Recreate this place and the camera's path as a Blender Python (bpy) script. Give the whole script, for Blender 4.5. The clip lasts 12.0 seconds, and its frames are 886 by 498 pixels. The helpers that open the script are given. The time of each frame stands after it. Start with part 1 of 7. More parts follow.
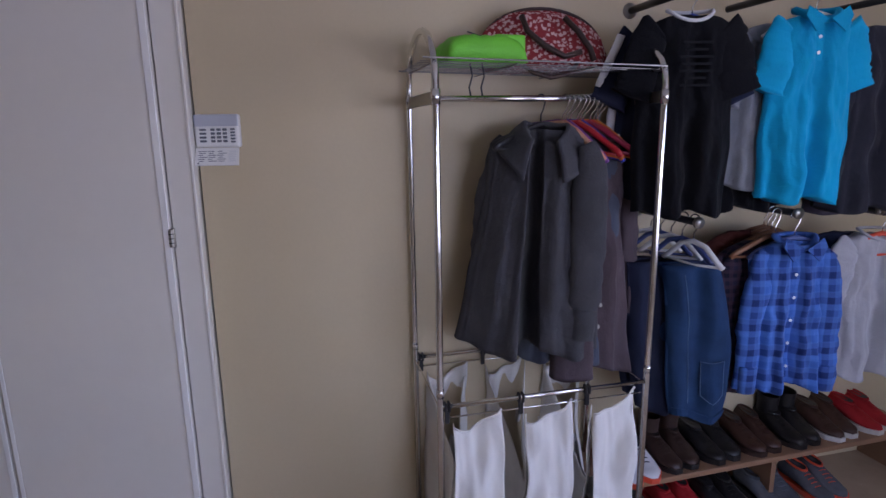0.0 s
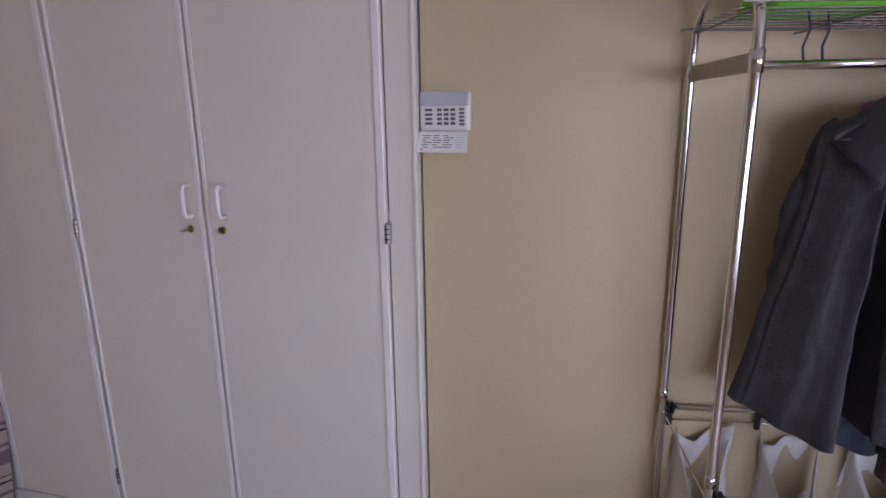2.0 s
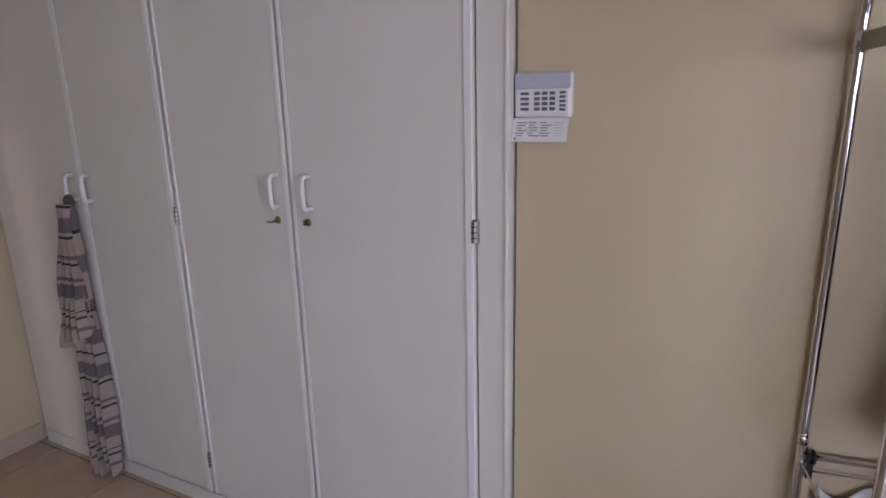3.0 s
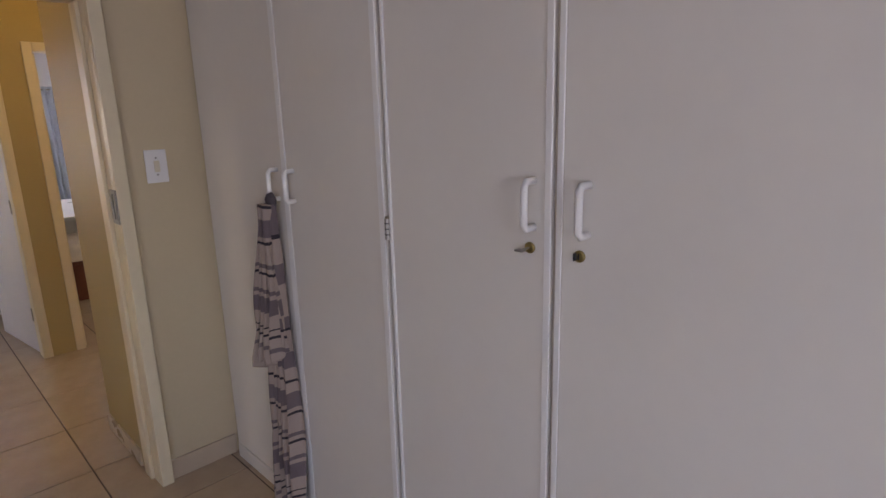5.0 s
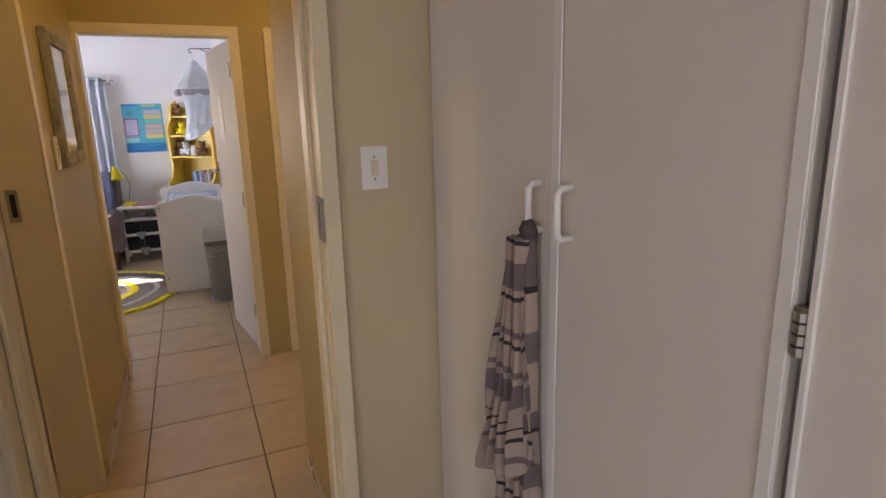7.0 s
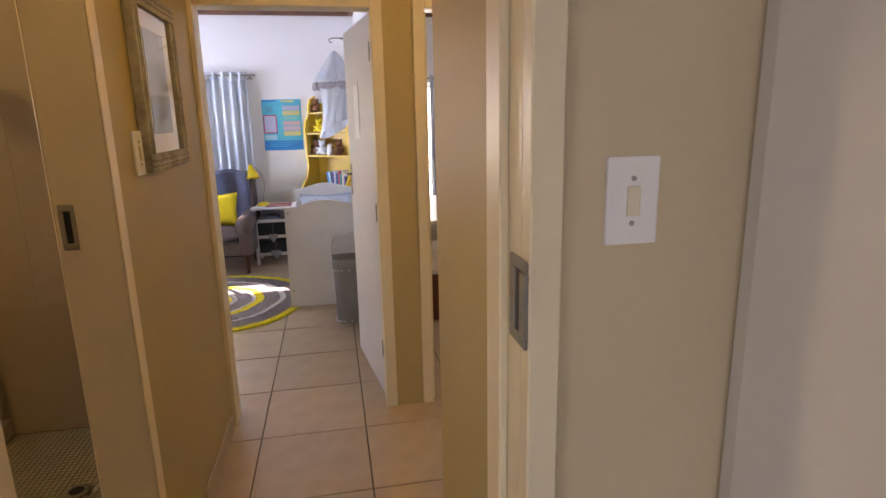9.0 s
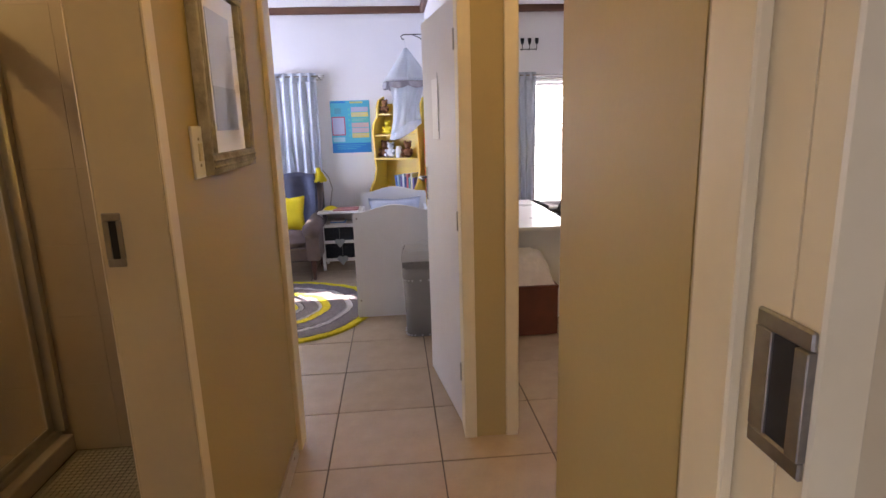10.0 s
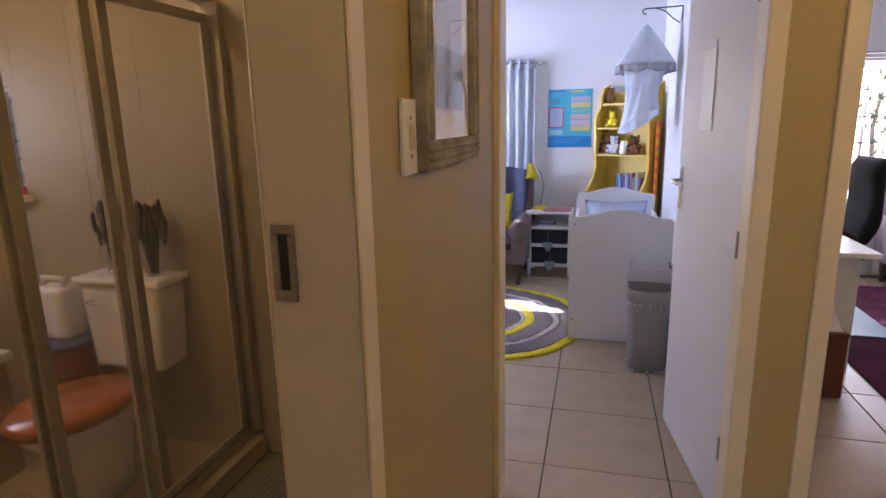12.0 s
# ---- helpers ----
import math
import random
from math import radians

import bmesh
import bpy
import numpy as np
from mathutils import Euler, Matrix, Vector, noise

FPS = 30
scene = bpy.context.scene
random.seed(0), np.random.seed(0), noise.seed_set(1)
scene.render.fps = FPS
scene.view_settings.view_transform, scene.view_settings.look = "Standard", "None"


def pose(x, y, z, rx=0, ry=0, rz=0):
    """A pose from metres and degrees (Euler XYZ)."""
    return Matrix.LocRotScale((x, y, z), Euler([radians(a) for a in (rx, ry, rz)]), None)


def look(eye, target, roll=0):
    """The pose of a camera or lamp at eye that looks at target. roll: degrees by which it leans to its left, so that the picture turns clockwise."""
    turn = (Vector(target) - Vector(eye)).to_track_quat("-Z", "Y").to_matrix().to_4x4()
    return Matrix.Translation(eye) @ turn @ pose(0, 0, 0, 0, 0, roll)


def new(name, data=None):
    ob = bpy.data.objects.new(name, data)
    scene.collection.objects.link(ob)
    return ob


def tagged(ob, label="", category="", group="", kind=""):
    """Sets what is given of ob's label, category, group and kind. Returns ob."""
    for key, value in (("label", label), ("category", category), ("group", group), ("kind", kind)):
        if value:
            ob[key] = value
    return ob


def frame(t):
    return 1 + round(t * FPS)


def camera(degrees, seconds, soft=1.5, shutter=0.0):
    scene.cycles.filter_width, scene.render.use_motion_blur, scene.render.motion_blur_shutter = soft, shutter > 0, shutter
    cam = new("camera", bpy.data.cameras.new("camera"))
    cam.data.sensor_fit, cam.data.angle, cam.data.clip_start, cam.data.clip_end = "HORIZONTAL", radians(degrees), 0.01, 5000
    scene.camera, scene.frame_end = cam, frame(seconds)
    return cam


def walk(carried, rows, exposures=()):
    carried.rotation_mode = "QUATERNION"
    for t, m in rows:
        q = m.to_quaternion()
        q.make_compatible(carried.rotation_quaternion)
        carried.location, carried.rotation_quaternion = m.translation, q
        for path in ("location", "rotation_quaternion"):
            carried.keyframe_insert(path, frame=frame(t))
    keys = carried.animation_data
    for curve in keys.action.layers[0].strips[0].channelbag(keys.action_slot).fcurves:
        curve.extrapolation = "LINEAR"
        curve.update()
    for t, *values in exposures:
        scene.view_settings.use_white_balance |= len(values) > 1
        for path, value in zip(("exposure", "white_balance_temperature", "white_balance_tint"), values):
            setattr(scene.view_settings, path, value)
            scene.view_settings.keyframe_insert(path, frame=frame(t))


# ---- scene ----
cam = camera(75.4, 12.0)
PATH = [
    (0, (-0.106, -0.299, 1.672), (0.063, 1.65, 1.255), -0.8),
    (0.5, (-0.164, -0.2, 1.669), (-0.168, 1.753, 1.241), -0.8),
    (1, (-0.221, -0.074, 1.678), (-0.421, 1.865, 1.231), -0.8),
    (1.5, (-0.263, 0.012, 1.661), (-0.61, 1.93, 1.212), -0.7),
    (2, (-0.252, 0.126, 1.675), (-0.773, 1.998, 1.201), -0.8),
    (2.5, (-0.239, 0.223, 1.673), (-0.938, 2.033, 1.187), -1.1),
    (3, (-0.253, 0.313, 1.646), (-1.13, 2.044, 1.163), -1.3),
    (3.2, (-0.255, 0.343, 1.635), (-1.218, 2.031, 1.163), -1.5),
    (4.8, (-0.783, 0.704, 1.58), (-2.12, 2.122, 1.134), -1.1),
    (5, (-0.853, 0.749, 1.587), (-2.241, 2.111, 1.12), -1.5),
    (5.5, (-1.029, 0.827, 1.572), (-2.533, 2.061, 1.107), -1.5),
    (6, (-1.238, 0.907, 1.57), (-2.831, 2.026, 1.111), -1.4),
    (6.5, (-1.438, 0.977, 1.556), (-3.12, 1.957, 1.096), -1.4),
    (7, (-1.64, 1.053, 1.559), (-3.424, 1.83, 1.096), -1.5),
    (7.2, (-1.733, 1.073, 1.548), (-3.546, 1.778, 1.083), -1.5),
    (8.8, (-2.492, 1.143, 1.535), (-4.4, 1.539, 1.085), -1.2),
    (9, (-2.568, 1.135, 1.528), (-4.482, 1.499, 1.077), -1.2),
    (9.5, (-2.766, 1.109, 1.524), (-4.697, 1.375, 1.076), -1.0),
    (10, (-2.919, 1.066, 1.497), (-4.865, 1.225, 1.063), -1.7),
    (10.5, (-3.066, 1.033, 1.495), (-5.018, 1.062, 1.057), -1.1),
    (11, (-3.225, 1.004, 1.493), (-5.17, 0.848, 1.057), -1.3),
    (11.5, (-3.346, 0.961, 1.481), (-5.268, 0.621, 1.044), -1.2),
    (12, (-3.482, 0.888, 1.463), (-5.368, 0.383, 1.03), -1.2),
]
LIGHTING = ((0, 2.9, 6250, 21), (0.5, 3.15, 6500, 20), (1, 3.25, 6700, 19), (2.5, 3.22, 6800, 19), (5, 3.12, 7200, 18), (6, 3.18, 7600, 17), (7, 3.32, 8400, 16), (9, 3.5, 8000, 18), (10.5, 3.40, 6900, 22), (11.5, 3.34, 6100, 20), (12, 3.40, 6500, 24))
walk(cam, [(t, look(eye, target, roll)) for t, eye, target, roll in PATH], LIGHTING)


# ---- world, sun, lights ----
SUN_EL = 41.2
world = bpy.data.worlds.new("world")
scene.world = world
world.use_nodes = True
wn = world.node_tree.nodes
sky = wn.new("ShaderNodeTexSky")
sky.sky_type, sky.sun_disc = "NISHITA", False
sky.sun_elevation, sky.sun_rotation = radians(SUN_EL), radians(239)
wn["Background"].inputs["Strength"].default_value = 0.12
world.node_tree.links.new(sky.outputs[0], wn["Background"].inputs["Color"])

sun = new("sun", bpy.data.lights.new("sun", "SUN"))
sun.data.energy, sun.data.angle, sun.data.color = 5.0, radians(0.5), (1.0, 0.95, 0.88)
sun.matrix_world = look((-20, -12, 20.4), (0, 0, 0))


def window_light(name, eye, target, wide, high, watts, colour):
    lamp = new(name, bpy.data.lights.new(name, "AREA"))
    lamp.data.shape, lamp.data.size, lamp.data.size_y = "RECTANGLE", wide, high
    lamp.data.energy, lamp.data.color = watts, colour
    lamp.matrix_world = look(eye, target)
    return lamp


DAY = (0.62, 0.69, 1.0)
window_light("bedroom_daylight", (1.45, -2.95, 1.5), (0.2, 0.5, 1.2), 1.6, 1.2, 3.6, DAY).data.spread = radians(150)
window_light("bedroom_side_daylight", (2.52, -0.3, 1.5), (-2.0, 0.6, 1.2), 1.3, 1.2, 3.0, DAY).data.spread = radians(150)
window_light("nursery_daylight", (-8.55, -1.93, 1.55), (-9.15, 0.8, 2.0), 1.1, 1.2, 4.2, (0.50, 0.64, 1.0)).data.spread = radians(100)
window_light("study_daylight", (-9.36, 3.30, 1.3), (-7, 2.9, 3.0), 1.2, 1.1, 2.5, (0.66, 0.75, 1.0)).data.spread = radians(140)
window_light("bathroom_daylight", (-4.95, -2.36, 1.55), (-4.9, 0, 1.0), 0.6, 0.6, 0.5, DAY)


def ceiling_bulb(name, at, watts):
    """A warm point lamp just under the ceiling."""
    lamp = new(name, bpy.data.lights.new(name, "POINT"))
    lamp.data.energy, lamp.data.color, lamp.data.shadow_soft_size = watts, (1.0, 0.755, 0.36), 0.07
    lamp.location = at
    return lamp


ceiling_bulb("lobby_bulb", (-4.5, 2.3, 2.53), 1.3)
# unseen fill lamp, added to warm the jamb and walls near the bedroom door
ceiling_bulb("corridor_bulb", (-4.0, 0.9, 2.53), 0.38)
ceiling_bulb("bathroom_bulb", (-4.4, -1.2, 2.53), 1.95)

# ---- materials ----


def material(name, colour, rough=0.6, metal=0.0, var=0.06, scale=6.0, bump=0.1, fine=120.0, spread=0.05, coat=0.0, sheen=0.0):
    """A surface with broad tone changes, fine grain and uneven gloss."""
    m = bpy.data.materials.new(name)
    m.use_nodes = True
    n, l = m.node_tree.nodes, m.node_tree.links
    b = n["Principled BSDF"]
    b.inputs["Metallic"].default_value = metal
    if rough >= 0.7:
        b.inputs["Specular IOR Level"].default_value = 0.15
    b.inputs["Coat Weight"].default_value = coat
    b.inputs["Sheen Weight"].default_value = sheen * 0.2
    tc = n.new("ShaderNodeTexCoord")
    big, small = n.new("ShaderNodeTexNoise"), n.new("ShaderNodeTexNoise")
    big.inputs["Scale"].default_value, small.inputs["Scale"].default_value = scale, fine
    big.inputs["Detail"].default_value, small.inputs["Detail"].default_value = 4, 3
    info = n.new("ShaderNodeObjectInfo")
    add = n.new("ShaderNodeMath")
    add.operation = "ADD"
    mul = n.new("ShaderNodeMath")
    mul.operation, mul.inputs[1].default_value = "MULTIPLY", spread * 4
    ramp = n.new("ShaderNodeMix")
    ramp.data_type = "RGBA"
    lo = [max(0.0, c * (1 - 2.2 * var)) for c in colour]
    hi = [min(1.0, c * (1 + 1.6 * var)) for c in colour]
    ramp.inputs["A"].default_value, ramp.inputs["B"].default_value = (*lo, 1), (*hi, 1)
    mixn = n.new("ShaderNodeMath")
    mixn.operation, mixn.inputs[1].default_value, mixn.inputs[2].default_value = "MULTIPLY_ADD", 0.3, 0.0
    for t in (big, small):
        l.new(tc.outputs["Object"], t.inputs["Vector"])
    l.new(small.outputs["Fac"], mixn.inputs[0])
    l.new(big.outputs["Fac"], add.inputs[0])
    sub = n.new("ShaderNodeMath")
    sub.operation, sub.inputs[1].default_value = "SUBTRACT", 0.5
    l.new(info.outputs["Random"], sub.inputs[0])
    l.new(sub.outputs[0], mul.inputs[0])
    l.new(mul.outputs[0], mixn.inputs[2])
    l.new(mixn.outputs[0], add.inputs[1])
    sh = n.new("ShaderNodeMath")
    sh.operation, sh.inputs[1].default_value, sh.use_clamp = "SUBTRACT", 0.15, True
    l.new(add.outputs[0], sh.inputs[0])
    l.new(sh.outputs[0], ramp.inputs["Factor"])
    l.new(ramp.outputs["Result"], b.inputs["Base Color"])
    rr = n.new("ShaderNodeMapRange")
    rr.inputs["To Min"].default_value, rr.inputs["To Max"].default_value = max(0.02, rough - 0.12), min(1.0, rough + 0.12)
    l.new(big.outputs["Fac"], rr.inputs["Value"])
    l.new(rr.outputs[0], b.inputs["Roughness"])
    if bump:
        bp = n.new("ShaderNodeBump")
        bp.inputs["Strength"].default_value, bp.inputs["Distance"].default_value = bump, 0.004
        l.new(small.outputs["Fac"], bp.inputs["Height"])
        l.new(bp.outputs[0], b.inputs["Normal"])
        if sheen:
            soft, cr = n.new("ShaderNodeTexNoise"), n.new("ShaderNodeBump")
            soft.inputs["Scale"].default_value, soft.inputs["Detail"].default_value = 26, 2
            soft.inputs["Distortion"].default_value = 0.8
            cr.inputs["Strength"].default_value, cr.inputs["Distance"].default_value = 0.35, 0.012
            l.new(tc.outputs["Object"], soft.inputs["Vector"])
            l.new(soft.outputs["Fac"], cr.inputs["Height"])
            l.new(cr.outputs[0], bp.inputs["Normal"])
    return m


def checked(name, base, dark, light, pitch):
    """Woven check cloth: two sets of stripes crossing."""
    m = material(name, base, 0.9, var=0.1, fine=300, sheen=0.3)
    n, l = m.node_tree.nodes, m.node_tree.links
    b = n["Principled BSDF"]
    under = b.inputs["Base Color"].links[0].from_socket
    tc = n.new("ShaderNodeTexCoord")
    for axis, colour, f in (("X", dark, 1.0), ("Z", dark, 1.0), ("X", light, 0.5), ("Z", light, 0.5)):
        w = n.new("ShaderNodeTexWave")
        w.wave_type, w.bands_direction, w.wave_profile = "BANDS", axis, "SIN"
        w.inputs["Scale"].default_value = 0.314 / pitch * (1 if f == 1 else 2)
        w.inputs["Distortion"].default_value = 0.4
        w.inputs["Phase Offset"].default_value = 0 if f == 1 else 1.2
        l.new(tc.outputs["Object"], w.inputs["Vector"])
        g = n.new("ShaderNodeMapRange")
        g.inputs["From Min"].default_value, g.inputs["From Max"].default_value = 0.45, 0.65
        g.inputs["To Max"].default_value = 0.62 if f == 1 else 0.3
        l.new(w.outputs["Fac"], g.inputs["Value"])
        mx = n.new("ShaderNodeMix")
        mx.data_type = "RGBA"
        mx.inputs["B"].default_value = (*colour, 1)
        l.new(g.outputs[0], mx.inputs["Factor"])
        l.new(under, mx.inputs["A"])
        under = mx.outputs["Result"]
    l.new(under, b.inputs["Base Color"])
    return m


def blotched(name, ground, figure, scale, edge=0.06, rough=0.85):
    """Cloth printed with pale flower-like blots."""
    m = material(name, ground, rough, var=0.1, fine=250)
    n, l = m.node_tree.nodes, m.node_tree.links
    b = n["Principled BSDF"]
    under = b.inputs["Base Color"].links[0].from_socket
    tc = n.new("ShaderNodeTexCoord")
    v = n.new("ShaderNodeTexVoronoi")
    v.inputs["Scale"].default_value = scale
    nz = n.new("ShaderNodeTexNoise")
    nz.inputs["Scale"].default_value, nz.inputs["Detail"].default_value = scale * 2.2, 4
    l.new(tc.outputs["Object"], v.inputs["Vector"])
    l.new(tc.outputs["Object"], nz.inputs["Vector"])
    s = n.new("ShaderNodeMath")
    s.operation = "ADD"
    l.new(v.outputs["Distance"], s.inputs[0])
    l.new(nz.outputs["Fac"], s.inputs[1])
    g = n.new("ShaderNodeMapRange")
    g.inputs["From Min"].default_value, g.inputs["From Max"].default_value = 0.86 + edge, 0.86
    l.new(s.outputs[0], g.inputs["Value"])
    mx = n.new("ShaderNodeMix")
    mx.data_type = "RGBA"
    mx.inputs["B"].default_value = (*figure, 1)
    l.new(g.outputs[0], mx.inputs["Factor"])
    l.new(under, mx.inputs["A"])
    l.new(mx.outputs["Result"], b.inputs["Base Color"])
    return m


def banded(name, colours, heights, rough=0.9):
    """Cloth with dyed bands at heights in the object's own z."""
    m = material(name, colours[0], rough, var=0.12, fine=260, sheen=0.2)
    n, l = m.node_tree.nodes, m.node_tree.links
    b = n["Principled BSDF"]
    tc = n.new("ShaderNodeTexCoord")
    sp = n.new("ShaderNodeSeparateXYZ")
    nz = n.new("ShaderNodeTexNoise")
    nz.inputs["Scale"].default_value = 14
    l.new(tc.outputs["Object"], sp.inputs[0])
    l.new(tc.outputs["Object"], nz.inputs["Vector"])
    a = n.new("ShaderNodeMath")
    a.operation, a.inputs[1].default_value = "MULTIPLY_ADD", 0.014
    l.new(nz.outputs["Fac"], a.inputs[0])
    l.new(sp.outputs["Z"], a.inputs[2])
    top = max(heights)
    d = n.new("ShaderNodeMath")
    d.operation, d.inputs[1].default_value = "DIVIDE", top
    l.new(a.outputs[0], d.inputs[0])
    cr = n.new("ShaderNodeValToRGB")
    cr.color_ramp.interpolation = "CONSTANT"
    e = cr.color_ramp.elements
    e[0].position, e[0].color = 0.0, (*colours[0], 1)
    e[1].position, e[1].color = heights[0] / top, (*colours[1], 1)
    for c, h in zip(colours[2:], heights[1:]):
        k = e.new(h / top)
        k.color = (*c, 1)
    l.new(d.outputs[0], cr.inputs[0])
    l.new(cr.outputs[0], b.inputs["Base Color"])
    return m


def translucent(m, share):
    """Lets light through a thin cloth."""
    n, l = m.node_tree.nodes, m.node_tree.links
    b = n["Principled BSDF"]
    t = n.new("ShaderNodeBsdfTranslucent")
    l.new(b.inputs["Base Color"].links[0].from_socket, t.inputs["Color"])
    mix = n.new("ShaderNodeMixShader")
    mix.inputs[0].default_value = share
    l.new(b.outputs[0], mix.inputs[1])
    l.new(t.outputs[0], mix.inputs[2])
    l.new(mix.outputs[0], n["Material Output"].inputs["Surface"])
    return m


def glass(name, tint=(1, 1, 1), rough=0.02):
    m = bpy.data.materials.new(name)
    m.use_nodes = True
    b = m.node_tree.nodes["Principled BSDF"]
    b.inputs["Base Color"].default_value = (*tint, 1)
    b.inputs["Roughness"].default_value = rough
    b.inputs["Transmission Weight"].default_value = 1.0
    b.inputs["IOR"].default_value = 1.1
    return m


def glow(name, colour, strength):
    m = bpy.data.materials.new(name)
    m.use_nodes = True
    b = m.node_tree.nodes["Principled BSDF"]
    b.inputs["Emission Color"].default_value, b.inputs["Emission Strength"].default_value = (*colour, 1), strength
    return m


M_WALL = material("beige_wall_paint", (0.60, 0.50, 0.33), 0.5, var=0.05, scale=1.6, bump=0.08, fine=70, spread=0.0)
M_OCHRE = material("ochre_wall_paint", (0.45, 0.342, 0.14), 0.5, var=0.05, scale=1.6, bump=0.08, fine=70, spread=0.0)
M_WHITEWALL = material("white_wall_paint", (0.78, 0.77, 0.78), 0.6, var=0.03, scale=1.5, bump=0.1, fine=90, spread=0.0)
M_CEIL = material("ceiling_paint", (0.8, 0.78, 0.74), 0.8, var=0.03, scale=2, bump=0.05, spread=0.0)
M_CUPB = material("white_satin_enamel", (0.77, 0.735, 0.67), 0.42, var=0.03, scale=2.5, bump=0.03, fine=25, spread=0.02)
M_STRIP = material("white_gloss_strip", (0.86, 0.85, 0.82), 0.35, var=0.03, scale=8, bump=0, spread=0.0)
M_FRAME = material("cream_enamel", (0.76, 0.66, 0.46), 0.36, var=0.04, scale=5, bump=0, fine=40, spread=0.0)
M_DOOR = material("white_door_enamel", (0.74, 0.72, 0.70), 0.34, var=0.03, scale=3, bump=0, fine=40, spread=0.0)
M_TILE = material("glazed_floor_tile", (0.50, 0.39, 0.285), 0.22, var=0.07, scale=9, bump=0.03, fine=60, spread=0.05)
M_GROUT = material("dark_grout", (0.12, 0.095, 0.075), 0.9, var=0.1, spread=0.0)
M_SKIRT = material("skirting_tile", (0.50, 0.40, 0.29), 0.3, var=0.06, scale=8, bump=0.05)
M_TIMBER = material("dark_timber_cornice", (0.16, 0.07, 0.04), 0.5, var=0.15, scale=8, bump=0.2)
M_CHROME = material("chrome", (0.72, 0.71, 0.70), 0.16, 1.0, var=0.05, scale=20, bump=0.0)
M_STEEL = material("brushed_steel", (0.42, 0.40, 0.36), 0.38, 1.0, var=0.12, scale=30, bump=0.1)
M_WIRE = material("dull_chrome_wire", (0.22, 0.21, 0.20), 0.35, 1.0, var=0.1, scale=30, bump=0.0)
M_BRASS = material("tarnished_brass", (0.42, 0.34, 0.14), 0.35, 1.0, var=0.2, scale=60)
M_ALU = material("pale_bronze_aluminium", (0.50, 0.45, 0.36), 0.4, 0.6, var=0.06, scale=15, bump=0.05)
M_BLACK = material("black_plastic", (0.02, 0.02, 0.022), 0.45, var=0.2, bump=0.05)
M_WPLAST = material("white_plastic", (0.80, 0.79, 0.77), 0.35, var=0.02, bump=0.02)
M_CREAMPL = material("cream_plastic", (0.72, 0.66, 0.50), 0.4, var=0.03, bump=0.02)
M_GREYPL = material("pale_grey_plastic", (0.50, 0.52, 0.58), 0.4, var=0.02, bump=0.02)
M_KEYS = material("grey_rubber", (0.16, 0.17, 0.19), 0.7, var=0.05)
M_INK = material("printed_ink", (0.18, 0.18, 0.22), 0.7, var=0.02, bump=0)
M_CANVAS = material("white_canvas", (0.78, 0.76, 0.72), 0.95, var=0.05, scale=8, bump=0.25, fine=260)
M_GREYWOOL = material("charcoal_wool", (0.064, 0.063, 0.069), 0.95, var=0.14, scale=12, bump=0.6, fine=240, sheen=0.4)
M_MAUVE = material("mauve_grey_knit", (0.10, 0.075, 0.085), 0.95, var=0.12, scale=9, bump=0.5, fine=200, sheen=0.4)
M_MAROON = material("maroon_cloth", (0.09, 0.025, 0.02), 0.9, var=0.12, scale=9, bump=0.4, fine=220)
M_BLACKC = material("black_jersey", (0.007, 0.007, 0.009), 0.95, var=0.2, scale=9, bump=0.4, fine=260, sheen=0.15)
M_PRINT = material("dark_grey_print", (0.012, 0.012, 0.014), 0.8, var=0.1)
M_TURQ = material("turquoise_pique", (0.0, 0.36, 0.62), 0.9, var=0.08, scale=10, bump=0.5, fine=300, sheen=0.3)
M_GREYC = material("grey_jersey", (0.24, 0.25, 0.28), 0.95, var=0.08, scale=10, bump=0.4, fine=260, sheen=0.3)
M_PALEC = material("pale_grey_jersey", (0.42, 0.42, 0.45), 0.95, var=0.08, scale=10, bump=0.4, fine=260, sheen=0.3)
M_WHITEC = material("white_cotton", (0.68, 0.68, 0.70), 0.95, var=0.04, scale=10, bump=0.3, fine=240)
M_NAVY = material("navy_cotton", (0.02, 0.025, 0.05), 0.95, var=0.15, scale=10, bump=0.4, fine=240)
M_DENIM = material("blue_denim", (0.020, 0.050, 0.12), 0.95, var=0.22, scale=14, bump=0.5, fine=320)
M_STITCH = material("denim_stitch", (0.10, 0.16, 0.26), 0.9)
M_PLAID = checked("blue_check_cotton", (0.05, 0.14, 0.46), (0.010, 0.017, 0.085), (0.11, 0.24, 0.66), 0.098)
M_LIME = material("lime_green_nylon", (0.16, 0.62, 0.04), 0.6, var=0.1, scale=8, bump=0.3, fine=150)
M_FLORAL = blotched("red_floral_cotton", (0.27, 0.035, 0.04), (0.60, 0.40, 0.38), 62, edge=0.10)
M_DBROWN = material("dark_brown_leather", (0.045, 0.022, 0.016), 0.5, var=0.2, scale=20, bump=0.3)
M_TAN = material("brown_leather", (0.06, 0.025, 0.016), 0.5, var=0.2, scale=20, bump=0.3)
M_SHOEBLK = material("black_leather", (0.014, 0.013, 0.014), 0.45, var=0.2, scale=20, bump=0.3)
M_SHOEGRY = material("grey_mesh", (0.12, 0.13, 0.15), 0.85, var=0.15, scale=30, bump=0.5)
M_REDSH = material("red_canvas", (0.42, 0.025, 0.03), 0.7, var=0.1, scale=20)
M_ORANGE = material("orange_red_rubber", (0.75, 0.09, 0.04), 0.5, var=0.08, scale=20)
M_SOLE = material("off_white_rubber", (0.62, 0.60, 0.56), 0.6, var=0.08, scale=20)
